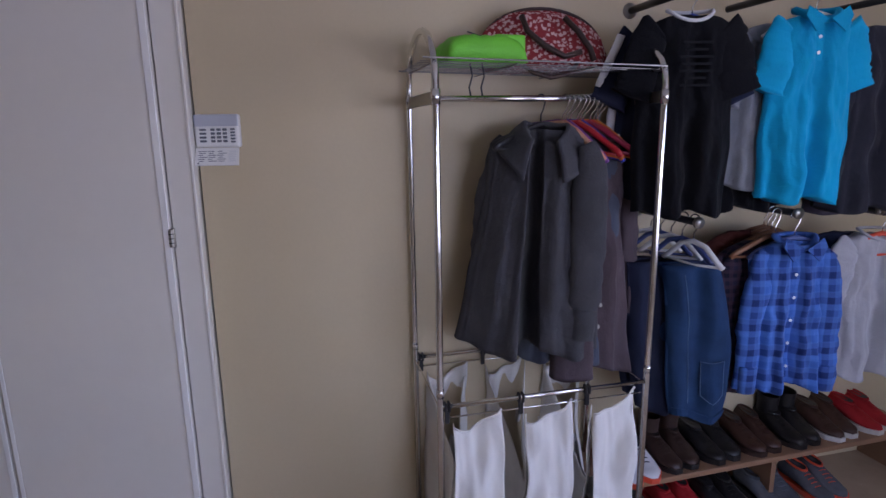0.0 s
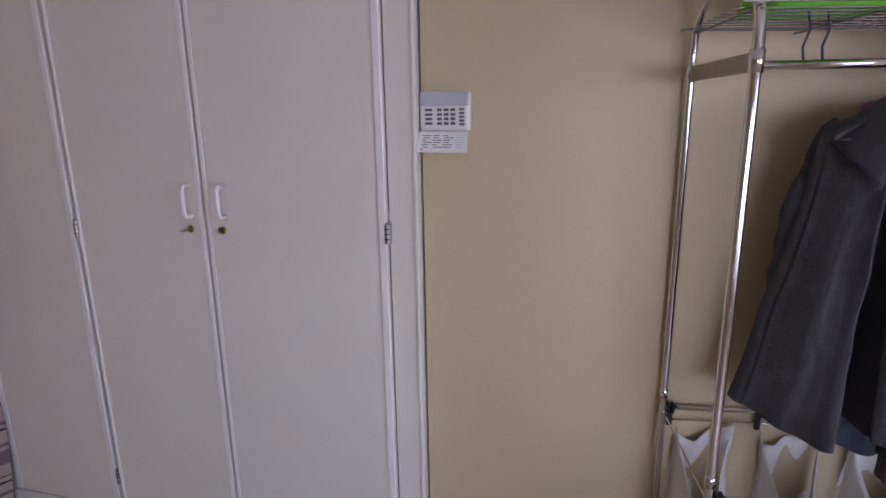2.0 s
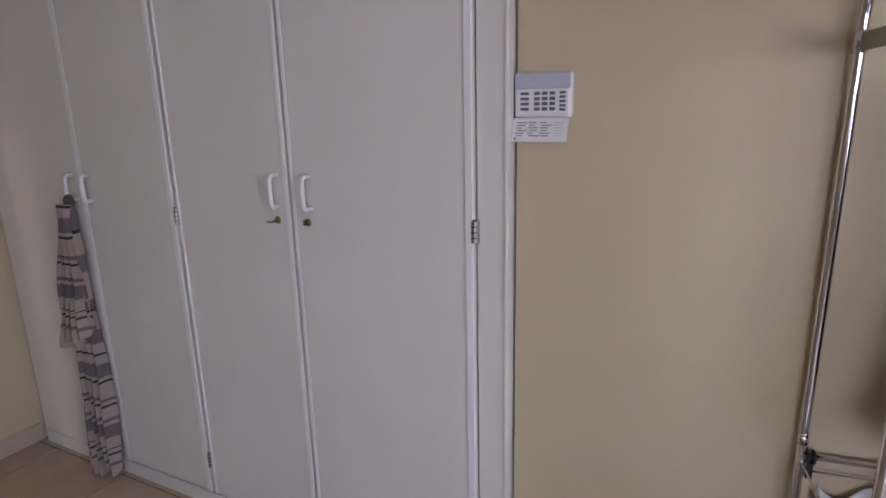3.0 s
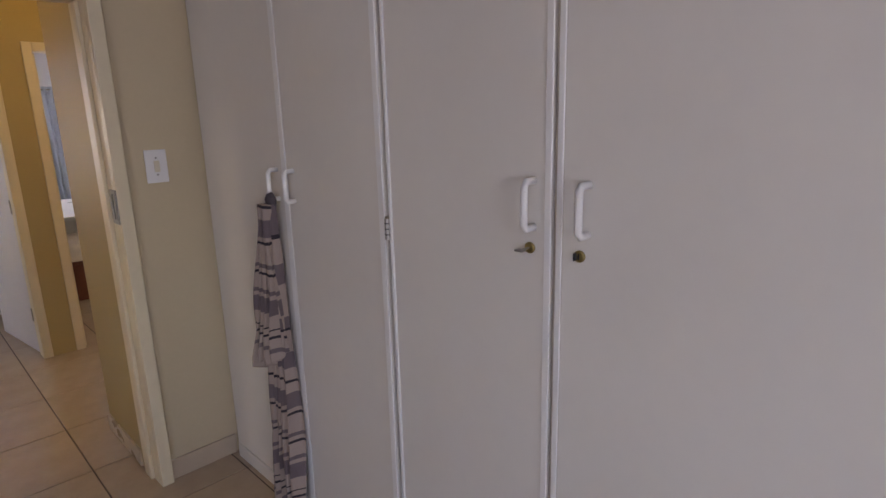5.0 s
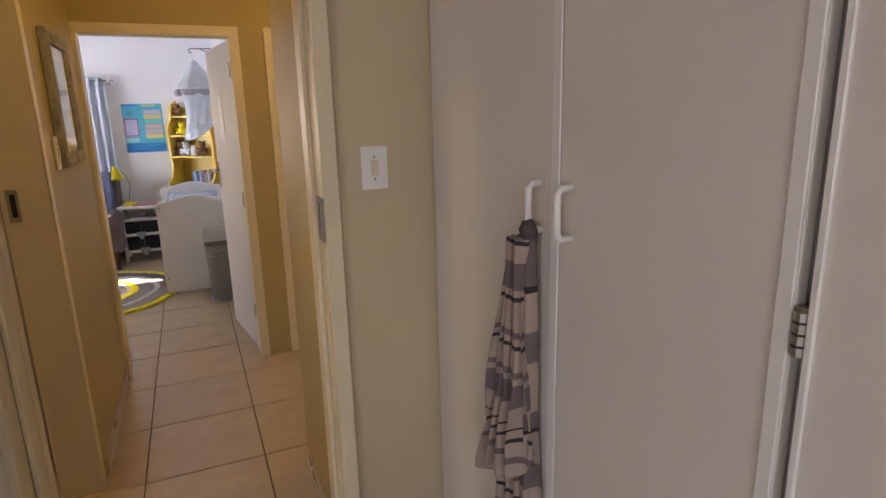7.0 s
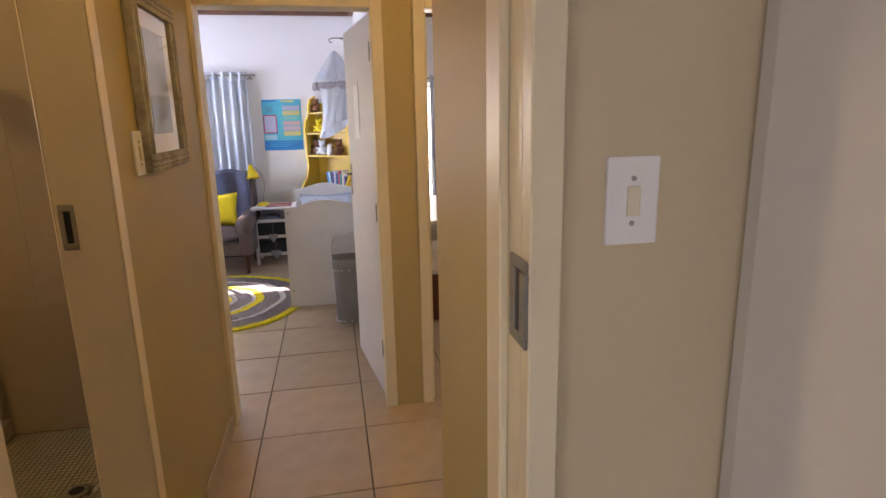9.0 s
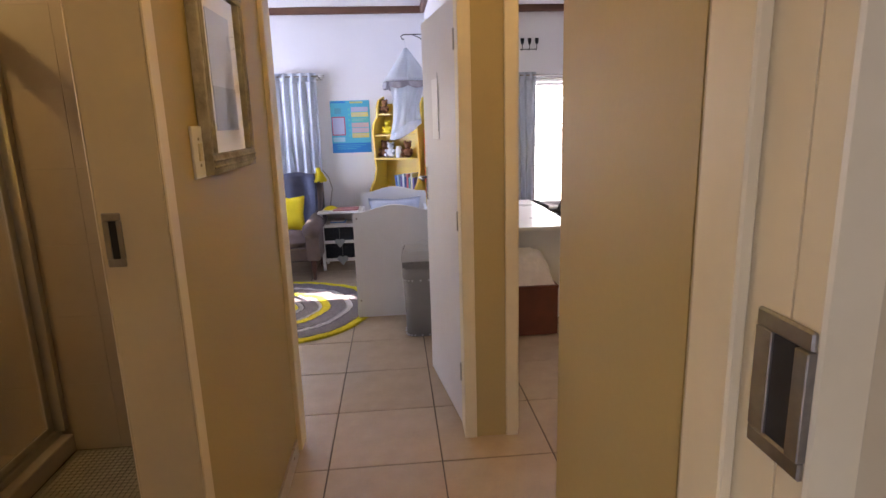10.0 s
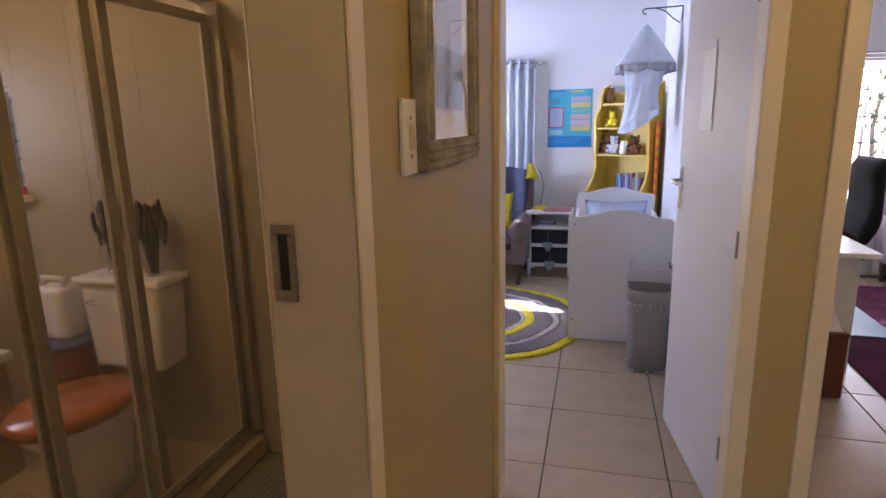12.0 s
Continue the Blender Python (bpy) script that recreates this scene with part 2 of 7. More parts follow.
M_PINE = material("shelf_pine", (0.29, 0.16, 0.09), 0.55, var=0.14, scale=5, bump=0.15)
CREAM, TAUPE, INKY = (0.40, 0.32, 0.27), (0.17, 0.135, 0.14), (0.045, 0.04, 0.045)
SCARF_BANDS = [(CREAM, 0.07), (TAUPE, 0.085), (CREAM, 0.12), (INKY, 0.13), (CREAM, 0.15), (INKY, 0.158), (CREAM, 0.21), (TAUPE, 0.27), (CREAM, 0.285), (TAUPE, 0.30), (CREAM, 0.36), (INKY, 0.37), (CREAM, 0.385), (TAUPE, 0.40), (CREAM, 0.47), (INKY, 0.482), (CREAM, 0.50), (TAUPE, 0.56), (CREAM, 0.60), (INKY, 0.612), (CREAM, 0.66), (TAUPE, 0.72), (CREAM, 0.80), (INKY, 0.81), (TAUPE, 0.86), (CREAM, 0.98), (TAUPE, 1.06), (CREAM, 1.15), (INKY, 1.17), (TAUPE, 1.32)]
M_SCARF = banded("striped_gauze", [c for c, h in SCARF_BANDS], [h for c, h in SCARF_BANDS])
M_WEATHER = material("weathered_grey_wood", (0.44, 0.41, 0.34), 0.8, var=0.35, scale=10, bump=0.6, fine=60)
M_MAT = material("white_card", (0.76, 0.74, 0.72), 0.8, var=0.02)
M_CURTAIN = material("grey_curtain_cotton", (0.58, 0.63, 0.70), 0.9, var=0.06, scale=5, bump=0.3, fine=220, sheen=0.2)
M_SHEER = material("pale_curtain_cotton", (0.80, 0.75, 0.76), 0.9, var=0.05, scale=5, bump=0.3, fine=220, sheen=0.2)
translucent(M_SHEER, 0.35)
translucent(M_CURTAIN, 0.12)
M_YELLOW = material("yellow_paint", (0.74, 0.50, 0.07), 0.4, var=0.06, scale=8, bump=0.05)
M_BYELLOW = material("bright_yellow", (0.85, 0.68, 0.02), 0.5, var=0.06, scale=10, bump=0.1)
M_COT = material("cot_white_enamel", (0.80, 0.80, 0.80), 0.35, var=0.03, scale=4, bump=0.04)
M_CHAIR = material("taupe_upholstery", (0.17, 0.13, 0.13), 0.95, var=0.12, scale=10, bump=0.6, fine=220, sheen=0.4)
M_THROW = material("slate_throw", (0.10, 0.11, 0.17), 0.95, var=0.15, scale=12, bump=0.6, fine=180, sheen=0.4)
M_LEG = material("dark_wood_leg", (0.10, 0.035, 0.02), 0.4, var=0.15, scale=10, bump=0.1)
M_BASKET = material("dark_woven_basket", (0.045, 0.05, 0.065), 0.85, var=0.3, scale=60, bump=0.8, fine=120)
M_HEART = material("grey_felt", (0.36, 0.39, 0.42), 0.9, var=0.2, scale=40, bump=0.5)
M_BIN = material("grey_bin_fabric", (0.30, 0.29, 0.28), 0.85, var=0.06, scale=12, bump=0.5, fine=220)
M_BAGPL = material("clear_bin_liner", (0.60, 0.58, 0.56), 0.3, var=0.1, scale=20, bump=0.3)
M_RUGGREY = material("rug_grey_yarn", (0.15, 0.13, 0.15), 1.0, var=0.3, scale=50, bump=1.0, fine=90)
M_RUGWHITE = material("rug_white_yarn", (0.52, 0.50, 0.52), 1.0, var=0.2, scale=50, bump=1.0, fine=90)
M_RUGYEL = material("rug_yellow_yarn", (0.72, 0.60, 0.03), 1.0, var=0.2, scale=50, bump=1.0, fine=90)
M_PURPLE = blotched("magenta_pile_rug", (0.075, 0.010, 0.036), (0.11, 0.02, 0.055), 5, edge=0.25, rough=1.0)
M_DESK = material("white_laminate", (0.80, 0.79, 0.77), 0.3, var=0.02, scale=4)
M_CRATE = material("red_brown_wood", (0.15, 0.045, 0.025), 0.45, var=0.2, scale=8, bump=0.2)
M_FLUFF = material("white_fleece", (0.72, 0.66, 0.62), 1.0, var=0.08, scale=20, bump=1.0, fine=60, sheen=0.5)
M_SEATBLK = material("black_faux_leather", (0.012, 0.012, 0.014), 0.75, var=0.15, scale=10, bump=0.2)
M_MATBLUE = material("pale_blue_mat", (0.40, 0.60, 0.74), 0.35, var=0.04, scale=5)
M_LILAC = material("grey_lilac_upholstery", (0.20, 0.16, 0.19), 0.95, var=0.1, scale=10, bump=0.5, fine=220, sheen=0.4)
M_CERAMIC = material("white_ceramic", (0.76, 0.74, 0.70), 0.12, var=0.03, scale=5, bump=0.0)
M_SEATWOOD = material("orange_varnished_wood", (0.40, 0.11, 0.02), 0.25, var=0.2, scale=7, bump=0.05, coat=0.3)
M_SHOWERTILE = material("beige_wall_tile", (0.38, 0.31, 0.22), 0.42, var=0.025, scale=14, bump=0, spread=0.03)
M_MOSAIC = material("green_beige_mosaic", (0.36, 0.33, 0.22), 0.5, var=0.12, scale=12, bump=0.1, spread=0.08)
M_TOWEL = material("mauve_towel", (0.20, 0.12, 0.12), 1.0, var=0.3, scale=14, bump=0.9)
M_FEATHER = material("dark_dried_stems", (0.03, 0.025, 0.02), 0.9, var=0.3, scale=40)
M_RED = material("red_plastic", (0.22, 0.02, 0.02), 0.4)
M_BLUE = material("blue_plastic", (0.06, 0.09, 0.25), 0.4)
M_PINK = material("pink_plastic", (0.70, 0.03, 0.30), 0.5)
M_BEAR = material("brown_plush", (0.22, 0.10, 0.05), 1.0, var=0.2, scale=30, bump=0.8)
M_PCYAN = material("poster_cyan", (0.06, 0.45, 0.62), 0.5, var=0.03)
M_PBLUE = material("poster_blue", (0.01, 0.22, 0.60), 0.5, var=0.03)
M_PYEL = material("poster_yellow", (0.70, 0.60, 0.20), 0.5, var=0.03)
M_PPINK = material("poster_pink", (0.65, 0.42, 0.45), 0.5, var=0.03)
M_PTEAL = material("poster_teal", (0.10, 0.55, 0.52), 0.5, var=0.03)
M_PRED = material("poster_red", (0.60, 0.05, 0.12), 0.5, var=0.03)
M_IRON = material("black_iron", (0.02, 0.02, 0.02), 0.55, 0.6, var=0.1)
M_TULLE = material("white_tulle", (0.87, 0.90, 0.95), 0.9, var=0.05, scale=8, bump=0.2)
translucent(M_TULLE, 0.6)
M_TRIM = material("grey_ruffle", (0.42, 0.40, 0.44), 0.9, var=0.15, scale=20, bump=0.3)
M_SEA = material("faded_sea_print", (0.42, 0.46, 0.55), 0.5, var=0.18, scale=4, bump=0)
G_PANE = glass("window_glass")
G_SHOWER = glass("shower_glass", (0.88, 0.82, 0.70), 0.09)
G_SHOWER.node_tree.nodes["Principled BSDF"].inputs["Transmission Weight"].default_value = 0.88
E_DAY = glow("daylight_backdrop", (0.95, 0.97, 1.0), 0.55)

# ---- mesh tools ----


def part(name, bm, mat, parent=None, label="", smooth=False):
    me = bpy.data.meshes.new(name)
    bmesh.ops.recalc_face_normals(bm, faces=bm.faces)
    bm.to_mesh(me)
    bm.free()
    me.materials.append(mat)
    if smooth:
        for p in me.polygons:
            p.use_smooth = True
    ob = new(name, me)
    if parent:
        ob.parent = parent
    if label:
        ob["label"] = label
    return ob


def thing(name, label, category, m=None, group="", kind=""):
    ob = new(name)
    ob.empty_display_size = 0.1
    if m is not None:
        ob.matrix_world = m
    return tagged(ob, label, category, group, kind)


def setting(name, bm, mat, label="", category="", smooth=False):
    return tagged(part(name, bm, mat, None, label, smooth), label, category, kind="structure")


def box(lo, hi, bevel=0.0, bm=None, seg=1):
    out = bm or bmesh.new()
    one = bmesh.new()
    bmesh.ops.create_cube(one, size=1)
    c = [(a + b) / 2 for a, b in zip(lo, hi)]
    s = [abs(b - a) for a, b in zip(lo, hi)]
    bmesh.ops.transform(one, matrix=Matrix.LocRotScale(c, None, s), verts=one.verts)
    if bevel:
        bmesh.ops.bevel(one, geom=one.edges[:], offset=bevel, segments=seg, affect="EDGES", profile=0.7)
    join(out, one)
    return out


def join(bm, other, m=None):
    if m is not None:
        bmesh.ops.transform(other, matrix=m, verts=other.verts)
    idx = {}
    for v in other.verts:
        idx[v] = bm.verts.new(v.co)
    for f in other.faces:
        try:
            bm.faces.new([idx[v] for v in f.verts])
        except ValueError:
            pass
    other.free()
    return bm


def tube(points, r, sides=8, bm=None, closed=False, taper=None):
    """A round bar along points."""
    bm = bm or bmesh.new()
    pts = [Vector(p) for p in points]
    rings = []
    up = Vector((0.13, 0.31, 0.94))
    for i, p in enumerate(pts):
        a = pts[(i - 1) % len(pts)] if closed or i else p
        b = pts[(i + 1) % len(pts)] if closed or i < len(pts) - 1 else p
        d = (b - a).normalized()
        if abs(d.dot(up)) > 0.97:
            up = Vector((0.94, 0.2, 0.1))
        u = d.cross(up).normalized()
        v = u.cross(d)
        up = v
        rr = r * (taper(i / max(1, len(pts) - 1)) if taper else 1)
        rings.append([bm.verts.new(p + rr * (math.cos(2 * math.pi * k / sides) * u + math.sin(2 * math.pi * k / sides) * v)) for k in range(sides)])
    n = len(rings)
    for i in range(n if closed else n - 1):
        a, b = rings[i], rings[(i + 1) % n]
        for k in range(sides):
            bm.faces.new((a[k], a[(k + 1) % sides], b[(k + 1) % sides], b[k]))
    if not closed:
        bm.faces.new(rings[0][::-1])
        bm.faces.new(rings[-1])
    return bm


def lathe(profile, sides=20, bm=None, at=(0, 0, 0), sx=1.0, sy=1.0, cap=True):
    """Turned shape from (radius, height) pairs."""
    bm = bm or bmesh.new()
    rings = [[bm.verts.new((at[0] + sx * r * math.cos(2 * math.pi * k / sides), at[1] + sy * r * math.sin(2 * math.pi * k / sides), at[2] + z)) for k in range(sides)] for r, z in profile]
    for a, b in zip(rings, rings[1:]):
        for k in range(sides):
            bm.faces.new((a[k], a[(k + 1) % sides], b[(k + 1) % sides], b[k]))
    if cap:
        bm.faces.new(rings[0][::-1])
        bm.faces.new(rings[-1])
    return bm


def sheet(fn, nu, nv, thick=0.0, bm=None):
    """A surface fn(u, v) for u, v in 0..1; thick gives it a back."""
    bm = bm or bmesh.new()
    g = [[bm.verts.new(fn(i / nu, j / nv)) for j in range(nv + 1)] for i in range(nu + 1)]
    fs = [bm.faces.new((g[i][j], g[i + 1][j], g[i + 1][j + 1], g[i][j + 1])) for i in range(nu) for j in range(nv)]
    if thick:
        bm.normal_update()
        bmesh.ops.solidify(bm, geom=fs, thickness=thick)
    return bm


def closed_sheet(front, back, nu, nv):
    """Two surfaces with shared rims, closed all round."""
    bm = bmesh.new()
    a = [[bm.verts.new(front(i / nu, j / nv)) for j in range(nv + 1)] for i in range(nu + 1)]
    b = [[bm.verts.new(back(i / nu, j / nv)) for j in range(nv + 1)] for i in range(nu + 1)]
    for i in range(nu):
        for j in range(nv):
            bm.faces.new((a[i][j], a[i + 1][j], a[i + 1][j + 1], a[i][j + 1]))
            bm.faces.new((b[i][j], b[i][j + 1], b[i + 1][j + 1], b[i + 1][j]))
    for i in range(nu):
        bm.faces.new((a[i][0], b[i][0], b[i + 1][0], a[i + 1][0]))
        bm.faces.new((a[i][nv], a[i + 1][nv], b[i + 1][nv], b[i][nv]))
    for j in range(nv):
        bm.faces.new((a[0][j], a[0][j + 1], b[0][j + 1], b[0][j]))
        bm.faces.new((a[nu][j], b[nu][j], b[nu][j + 1], a[nu][j + 1]))
    return bm


def outline(points, thick, axis="y", bm=None):
    """A flat plate of that outline (pairs), with thickness along axis."""
    bm = bm or bmesh.new()
    put = {"y": lambda a, b, t: (a, t, b), "x": lambda a, b, t: (t, a, b), "z": lambda a, b, t: (a, b, t)}[axis]
    f = [bm.verts.new(put(a, b, 0)) for a, b in points]
    g = [bm.verts.new(put(a, b, thick)) for a, b in points]
    bm.faces.new(f)
    bm.faces.new(g[::-1])
    for i in range(len(f)):
        k = (i + 1) % len(f)
        bm.faces.new((f[i], g[i], g[k], f[k]))
    return bm


def wob(x, y, z, s=1.0, seed=0.0):
    return noise.noise(Vector((x * s + seed, y * s - seed, z * s + 2 * seed)))


def cushion(w, d, h, n=10, seed=0.0):
    """A soft pillow w x d x h about its middle."""
    def top(sign):
        def f(u, v):
            a, b = 2 * u - 1, 2 * v - 1
            e = max(0.0, (1 - a ** 4) * (1 - b ** 4)) ** 0.5
            pin = 1 - 0.06 * (abs(a) ** 3 * (1 - abs(b)) + abs(b) ** 3 * (1 - abs(a))) * 2
            return (a * w / 2 * pin, b * d / 2 * pin, sign * h / 2 * e * (1 + 0.25 * wob(a, b, sign, 2.0, seed)))
        return f
    return closed_sheet(top(1), top(-1), n, n)

# ---- structure ----
CEIL = 2.70
XB, XC, XE, XK = -3.364, -4.06, -5.42, -9.43     # bedroom wall, end of corridor wall, end wall, far outside wall
YN, YL, YR = 1.84, 0.556, 1.404                  # bedroom north wall, corridor walls
YT, XT = 0.155, 0.172                            # thickness of the bathroom and bedroom walls
D_TOP = 2.04                                     # door opening height


def wall_x(x0, x1, y0, y1, holes=()):
    """Wall between x0 and x1 running along y; holes: (ya, yb, za, zb)."""
    bm = bmesh.new()
    at = y0
    for ya, yb, za, zb in sorted(holes):
        box((x0, at, 0), (x1, ya, CEIL), bm=bm)
        if za > 0:
            box((x0, ya, 0), (x1, yb, za), bm=bm)
        box((x0, ya, zb), (x1, yb, CEIL), bm=bm)
        at = yb
    box((x0, at, 0), (x1, y1, CEIL), bm=bm)
    return bm


def wall_y(y0, y1, x0, x1, holes=()):
    bm = bmesh.new()
    at = x0
    for xa, xb, za, zb in sorted(holes):
        box((at, y0, 0), (xa, y1, CEIL), bm=bm)
        if za > 0:
            box((xa, y0, 0), (xb, y1, za), bm=bm)
        box((xa, y0, zb), (xb, y1, CEIL), bm=bm)
        at = xb
    box((at, y0, 0), (x1, y1, CEIL), bm=bm)
    return bm


# bedroom
setting("wall_west", wall_x(XB - XT, XB, -3.0, 2.4, [(0.53, 1.42, 0, D_TOP)]), M_WALL, "beige painted plaster wall beside the built-in cupboards", "wall")
front = [(-0.79, YN), (-0.6, YN)]
for k in range(1, 10):
    front.append((-0.6 + 0.1 * k, YN + 0.149 / 0.9 * (0.1 * k) ** 2 / 2))
front.append((2.75, front[-1][1] + 0.149 * 2.45))
bm = outline(front + [(2.75, 2.75), (-0.79, 2.75)], CEIL, "z")
setting("wall_north", bm, M_WALL, "beige painted plaster wall behind a clothes rack", "wall")
setting("wall_south", wall_y(-3.2, -3.0, XB - XT, 2.8, [(0.65, 2.25, 0.9, 2.1)]), M_WALL, "beige painted bedroom wall with a window opening", "wall")
setting("wall_east", wall_x(2.6, 2.8, -3.0, 2.9, [(-1.0, 0.4, 0.9, 2.1)]), M_WALL, "beige painted bedroom wall with a window opening", "wall")
setting("wall_north_back", wall_y(2.40, 2.55, XB - XT, -0.5), M_WALL, "plain wall behind the built-in cupboards", "wall")
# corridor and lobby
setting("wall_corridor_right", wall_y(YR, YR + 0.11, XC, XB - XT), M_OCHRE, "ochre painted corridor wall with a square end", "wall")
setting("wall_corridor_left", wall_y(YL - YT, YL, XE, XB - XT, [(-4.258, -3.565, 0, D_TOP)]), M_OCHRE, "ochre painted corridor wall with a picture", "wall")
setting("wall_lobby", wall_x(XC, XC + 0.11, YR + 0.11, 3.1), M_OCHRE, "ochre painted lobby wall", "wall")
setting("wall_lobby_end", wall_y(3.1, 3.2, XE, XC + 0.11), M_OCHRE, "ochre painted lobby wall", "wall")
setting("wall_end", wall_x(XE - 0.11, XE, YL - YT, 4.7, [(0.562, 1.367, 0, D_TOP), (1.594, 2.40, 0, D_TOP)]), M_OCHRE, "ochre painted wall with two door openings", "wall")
# nursery and study
setting("wall_far", wall_x(XK - 0.22, XK, -2.2, 4.7, [(-1.35, 0.10, 0.55, 1.96), (1.85, 3.90, 0.50, 1.90)]), M_WHITEWALL, "white painted outside wall with two windows", "wall")
setting("wall_partition", wall_y(1.47, 1.57, XK, XE - 0.11), M_WHITEWALL, "white painted wall between two rooms", "wall")
setting("wall_nursery_side", wall_y(-2.2, -2.0, XK, -5.70, [(-9.25, -7.75, 0.9, 2.1)]), M_WHITEWALL, "white painted nursery wall with a window opening", "wall")
setting("wall_nursery_inner", wall_x(-5.74, -5.58, -2.0, YL - YT, [(-1.97, -1.66, 1.17, 1.66)]), M_WHITEWALL, "white painted nursery wall", "wall")
setting("wall_study_side", wall_y(4.7, 4.9, XK, XE), M_WHITEWALL, "white painted study wall", "wall")
# bathroom
setting("wall_bathroom_far", wall_x(-5.58, -5.56, -2.4, YL - YT, [(-1.97, -1.66, 1.17, 1.66)]), M_SHOWERTILE, "beige tiled bathroom wall", "wall")
setting("wall_bathroom_side", wall_y(-2.6, -2.4, -5.58, -2.9, [(-5.3, -4.6, 1.2, 1.9)]), M_SHOWERTILE, "beige tiled bathroom wall with a small window", "wall")
setting("wall_bathroom_near", wall_x(-3.05, -2.9, -2.4, YL - YT), M_SHOWERTILE, "beige tiled bathroom wall", "wall")

bm = box((XK - 0.22, -3.2, CEIL), (2.95, 4.9, CEIL + 0.12))
setting("ceiling", bm, M_CEIL, "plain pale painted ceiling", "ceiling")
for nm, lo, hi in (("cornice_nursery_far", (XK, -2.0, 2.63), (XK + 0.05, 1.47, CEIL)), ("cornice_nursery_side", (XK + 0.05, 1.42, 2.63), (XE - 0.11, 1.47, CEIL)), ("cornice_study_far", (XK, 1.57, 2.63), (XK + 0.05, 4.7, CEIL))):
    setting("cornice", box(lo, hi, 0.01), M_TIMBER, "dark timber cornice under the ceiling", "cornice")

# floor bed under the tiles
setting("floor", box((XK - 0.22, -3.2, -0.15), (2.95, 4.9, -0.004)), M_GROUT, "tiled floor with dark grout lines", "floor")
floor = bpy.data.objects["floor"]
setting("ground", box((-80, -60, -0.35), (60, 60, -0.2)), material("garden_soil", (0.16, 0.14, 0.09), 0.95, var=0.3, scale=2), "dry ground round the house", "ground")


def door_frame(name, wide, depth, m, face=0.042, lip=0.012, stop=True, back=None):
    """Pressed steel frame, opening along local x from 0 to wide, wall depth along local y from 0."""
    f = thing(name, "cream enamelled pressed steel door frame", "door frame", m, kind="structure")
    h = D_TOP
    back = lip if back is None else back
    for x0, s in ((0, -1), (wide, 1)):
        a, b = (x0 - face, x0 + 0.014) if s < 0 else (x0 - 0.014, x0 + face)
        bm = box((min(a, b), -lip, 0), (max(a, b), 0.004, h + face), 0.003)
        box((min(a, b), depth - 0.004, 0), (max(a, b), depth + back, h + face), 0.003, bm)
        q = x0 - s * 0.014
        box((min(x0, q), 0.004, 0), (max(x0, q), depth - 0.004, h), 0.0, bm)
        q2 = x0 - s * 0.030
        if stop:
            box((min(q, q2), depth * 0.36, 0), (max(q, q2), depth - 0.03, h - 0.02), 0.003, bm)
        part("jamb", bm, M_FRAME, f)
    bm = box((0.0145, -lip, h - 0.014), (wide - 0.0145, 0.004, h + face), 0.003)
    box((0.0145, depth - 0.004, h - 0.014), (wide - 0.0145, depth + back, h + face), 0.003, bm)
    box((0.0145, 0.004, h - 0.014), (wide - 0.0145, depth - 0.004, h), 0.0, bm)
    part("head", bm, M_FRAME, f)
    return f


def strike_plate(parent, m, high=0.115, wide=0.042):
    """Worn steel keep with a blacked-in slot, facing local -y."""
    bm = box((-wide / 2, -0.006, -high / 2), (wide / 2, 0.0, -high / 2 + 0.018), 0.002)
    box((-wide / 2, -0.006, high / 2 - 0.018), (wide / 2, 0.0, high / 2), 0.002, bm)
    box((-wide / 2, -0.006, -high / 2 + 0.018), (-wide / 2 + wide * 0.31, 0.0, high / 2 - 0.018), 0.001, bm)
    box((wide / 2 - wide * 0.23, -0.009, -high / 2 + 0.018), (wide / 2, 0.0, high / 2 - 0.018), 0.001, bm)
    p = part("strike_plate", bm, M_STEEL, parent, "worn steel strike plate")
    p.matrix_local = m
    # black filling stands in for the shade deep in the slot
    s = part("slot", box((-wide / 2 + wide * 0.31, -0.003, -high / 2 + 0.018), (wide / 2 - wide * 0.23, 0.0, high / 2 - 0.018)), M_BLACK, p, "slot blacked in for its shaded depth")
    return p


# bedroom door frame: opening along y, wall depth along -x
fr = door_frame("door_frame_bedroom", 0.89, XT, pose(XB, 0.53, 0, 0, 0, 90), face=0.036, lip=0.036, back=0.003)
strike_plate(fr, pose(0.89 - 0.0145, 0.003, 1.252, 0, 0, 90) @ pose(0, 0, 0, 0, 0, 180), 0.137, 0.074)
fr = door_frame("door_frame_nursery", 0.805, 0.11, pose(XE, 0.562, 0, 0, 0, 90), stop=False)
fr = door_frame("door_frame_study", 0.806, 0.11, pose(XE, 1.594, 0, 0, 0, 90))
fr = door_frame("door_frame_bathroom", 0.693, YT, pose(-3.565, YL, 0, 0, 0, 180), lip=0.003, stop=False)
strike_plate(fr, pose(0.693 - 0.0145, 0.122, 1.258, 0, 0, 90) @ pose(0, 0, 0, 0, 0, 180), 0.123, 0.040)

# bedroom door, out of view, swung wide open into the bedroom to block daylight
bd = thing("door_bedroom", "white painted flat bedroom door, out of view, wide open to block daylight", "door", pose(XB + 0.004, 0.525, 0, 0, 0, -5), kind="structure")
part("leaf", box((0.0, -0.04, 0.008), (0.86, 0.0, 2.025), 0.003), M_DOOR, bd)
part("handle_plate", box((0.80, 0.0, 1.15), (0.84, 0.006, 1.34), 0.002), M_CHROME, bd)

# skirtings
for lo, hi in (((XB, 1.455, 0), (XB + 0.011, 1.765, 0.095)), ((XC, YR - 0.011, 0), (XB - 0.205, YR, 0.085)), ((-5.37, YL, 0), (-4.35, YL + 0.011, 0.085))):
    setting("baseboard", box(lo, hi, 0.002), M_SKIRT, "low beige tile skirting along the wall", "skirting")


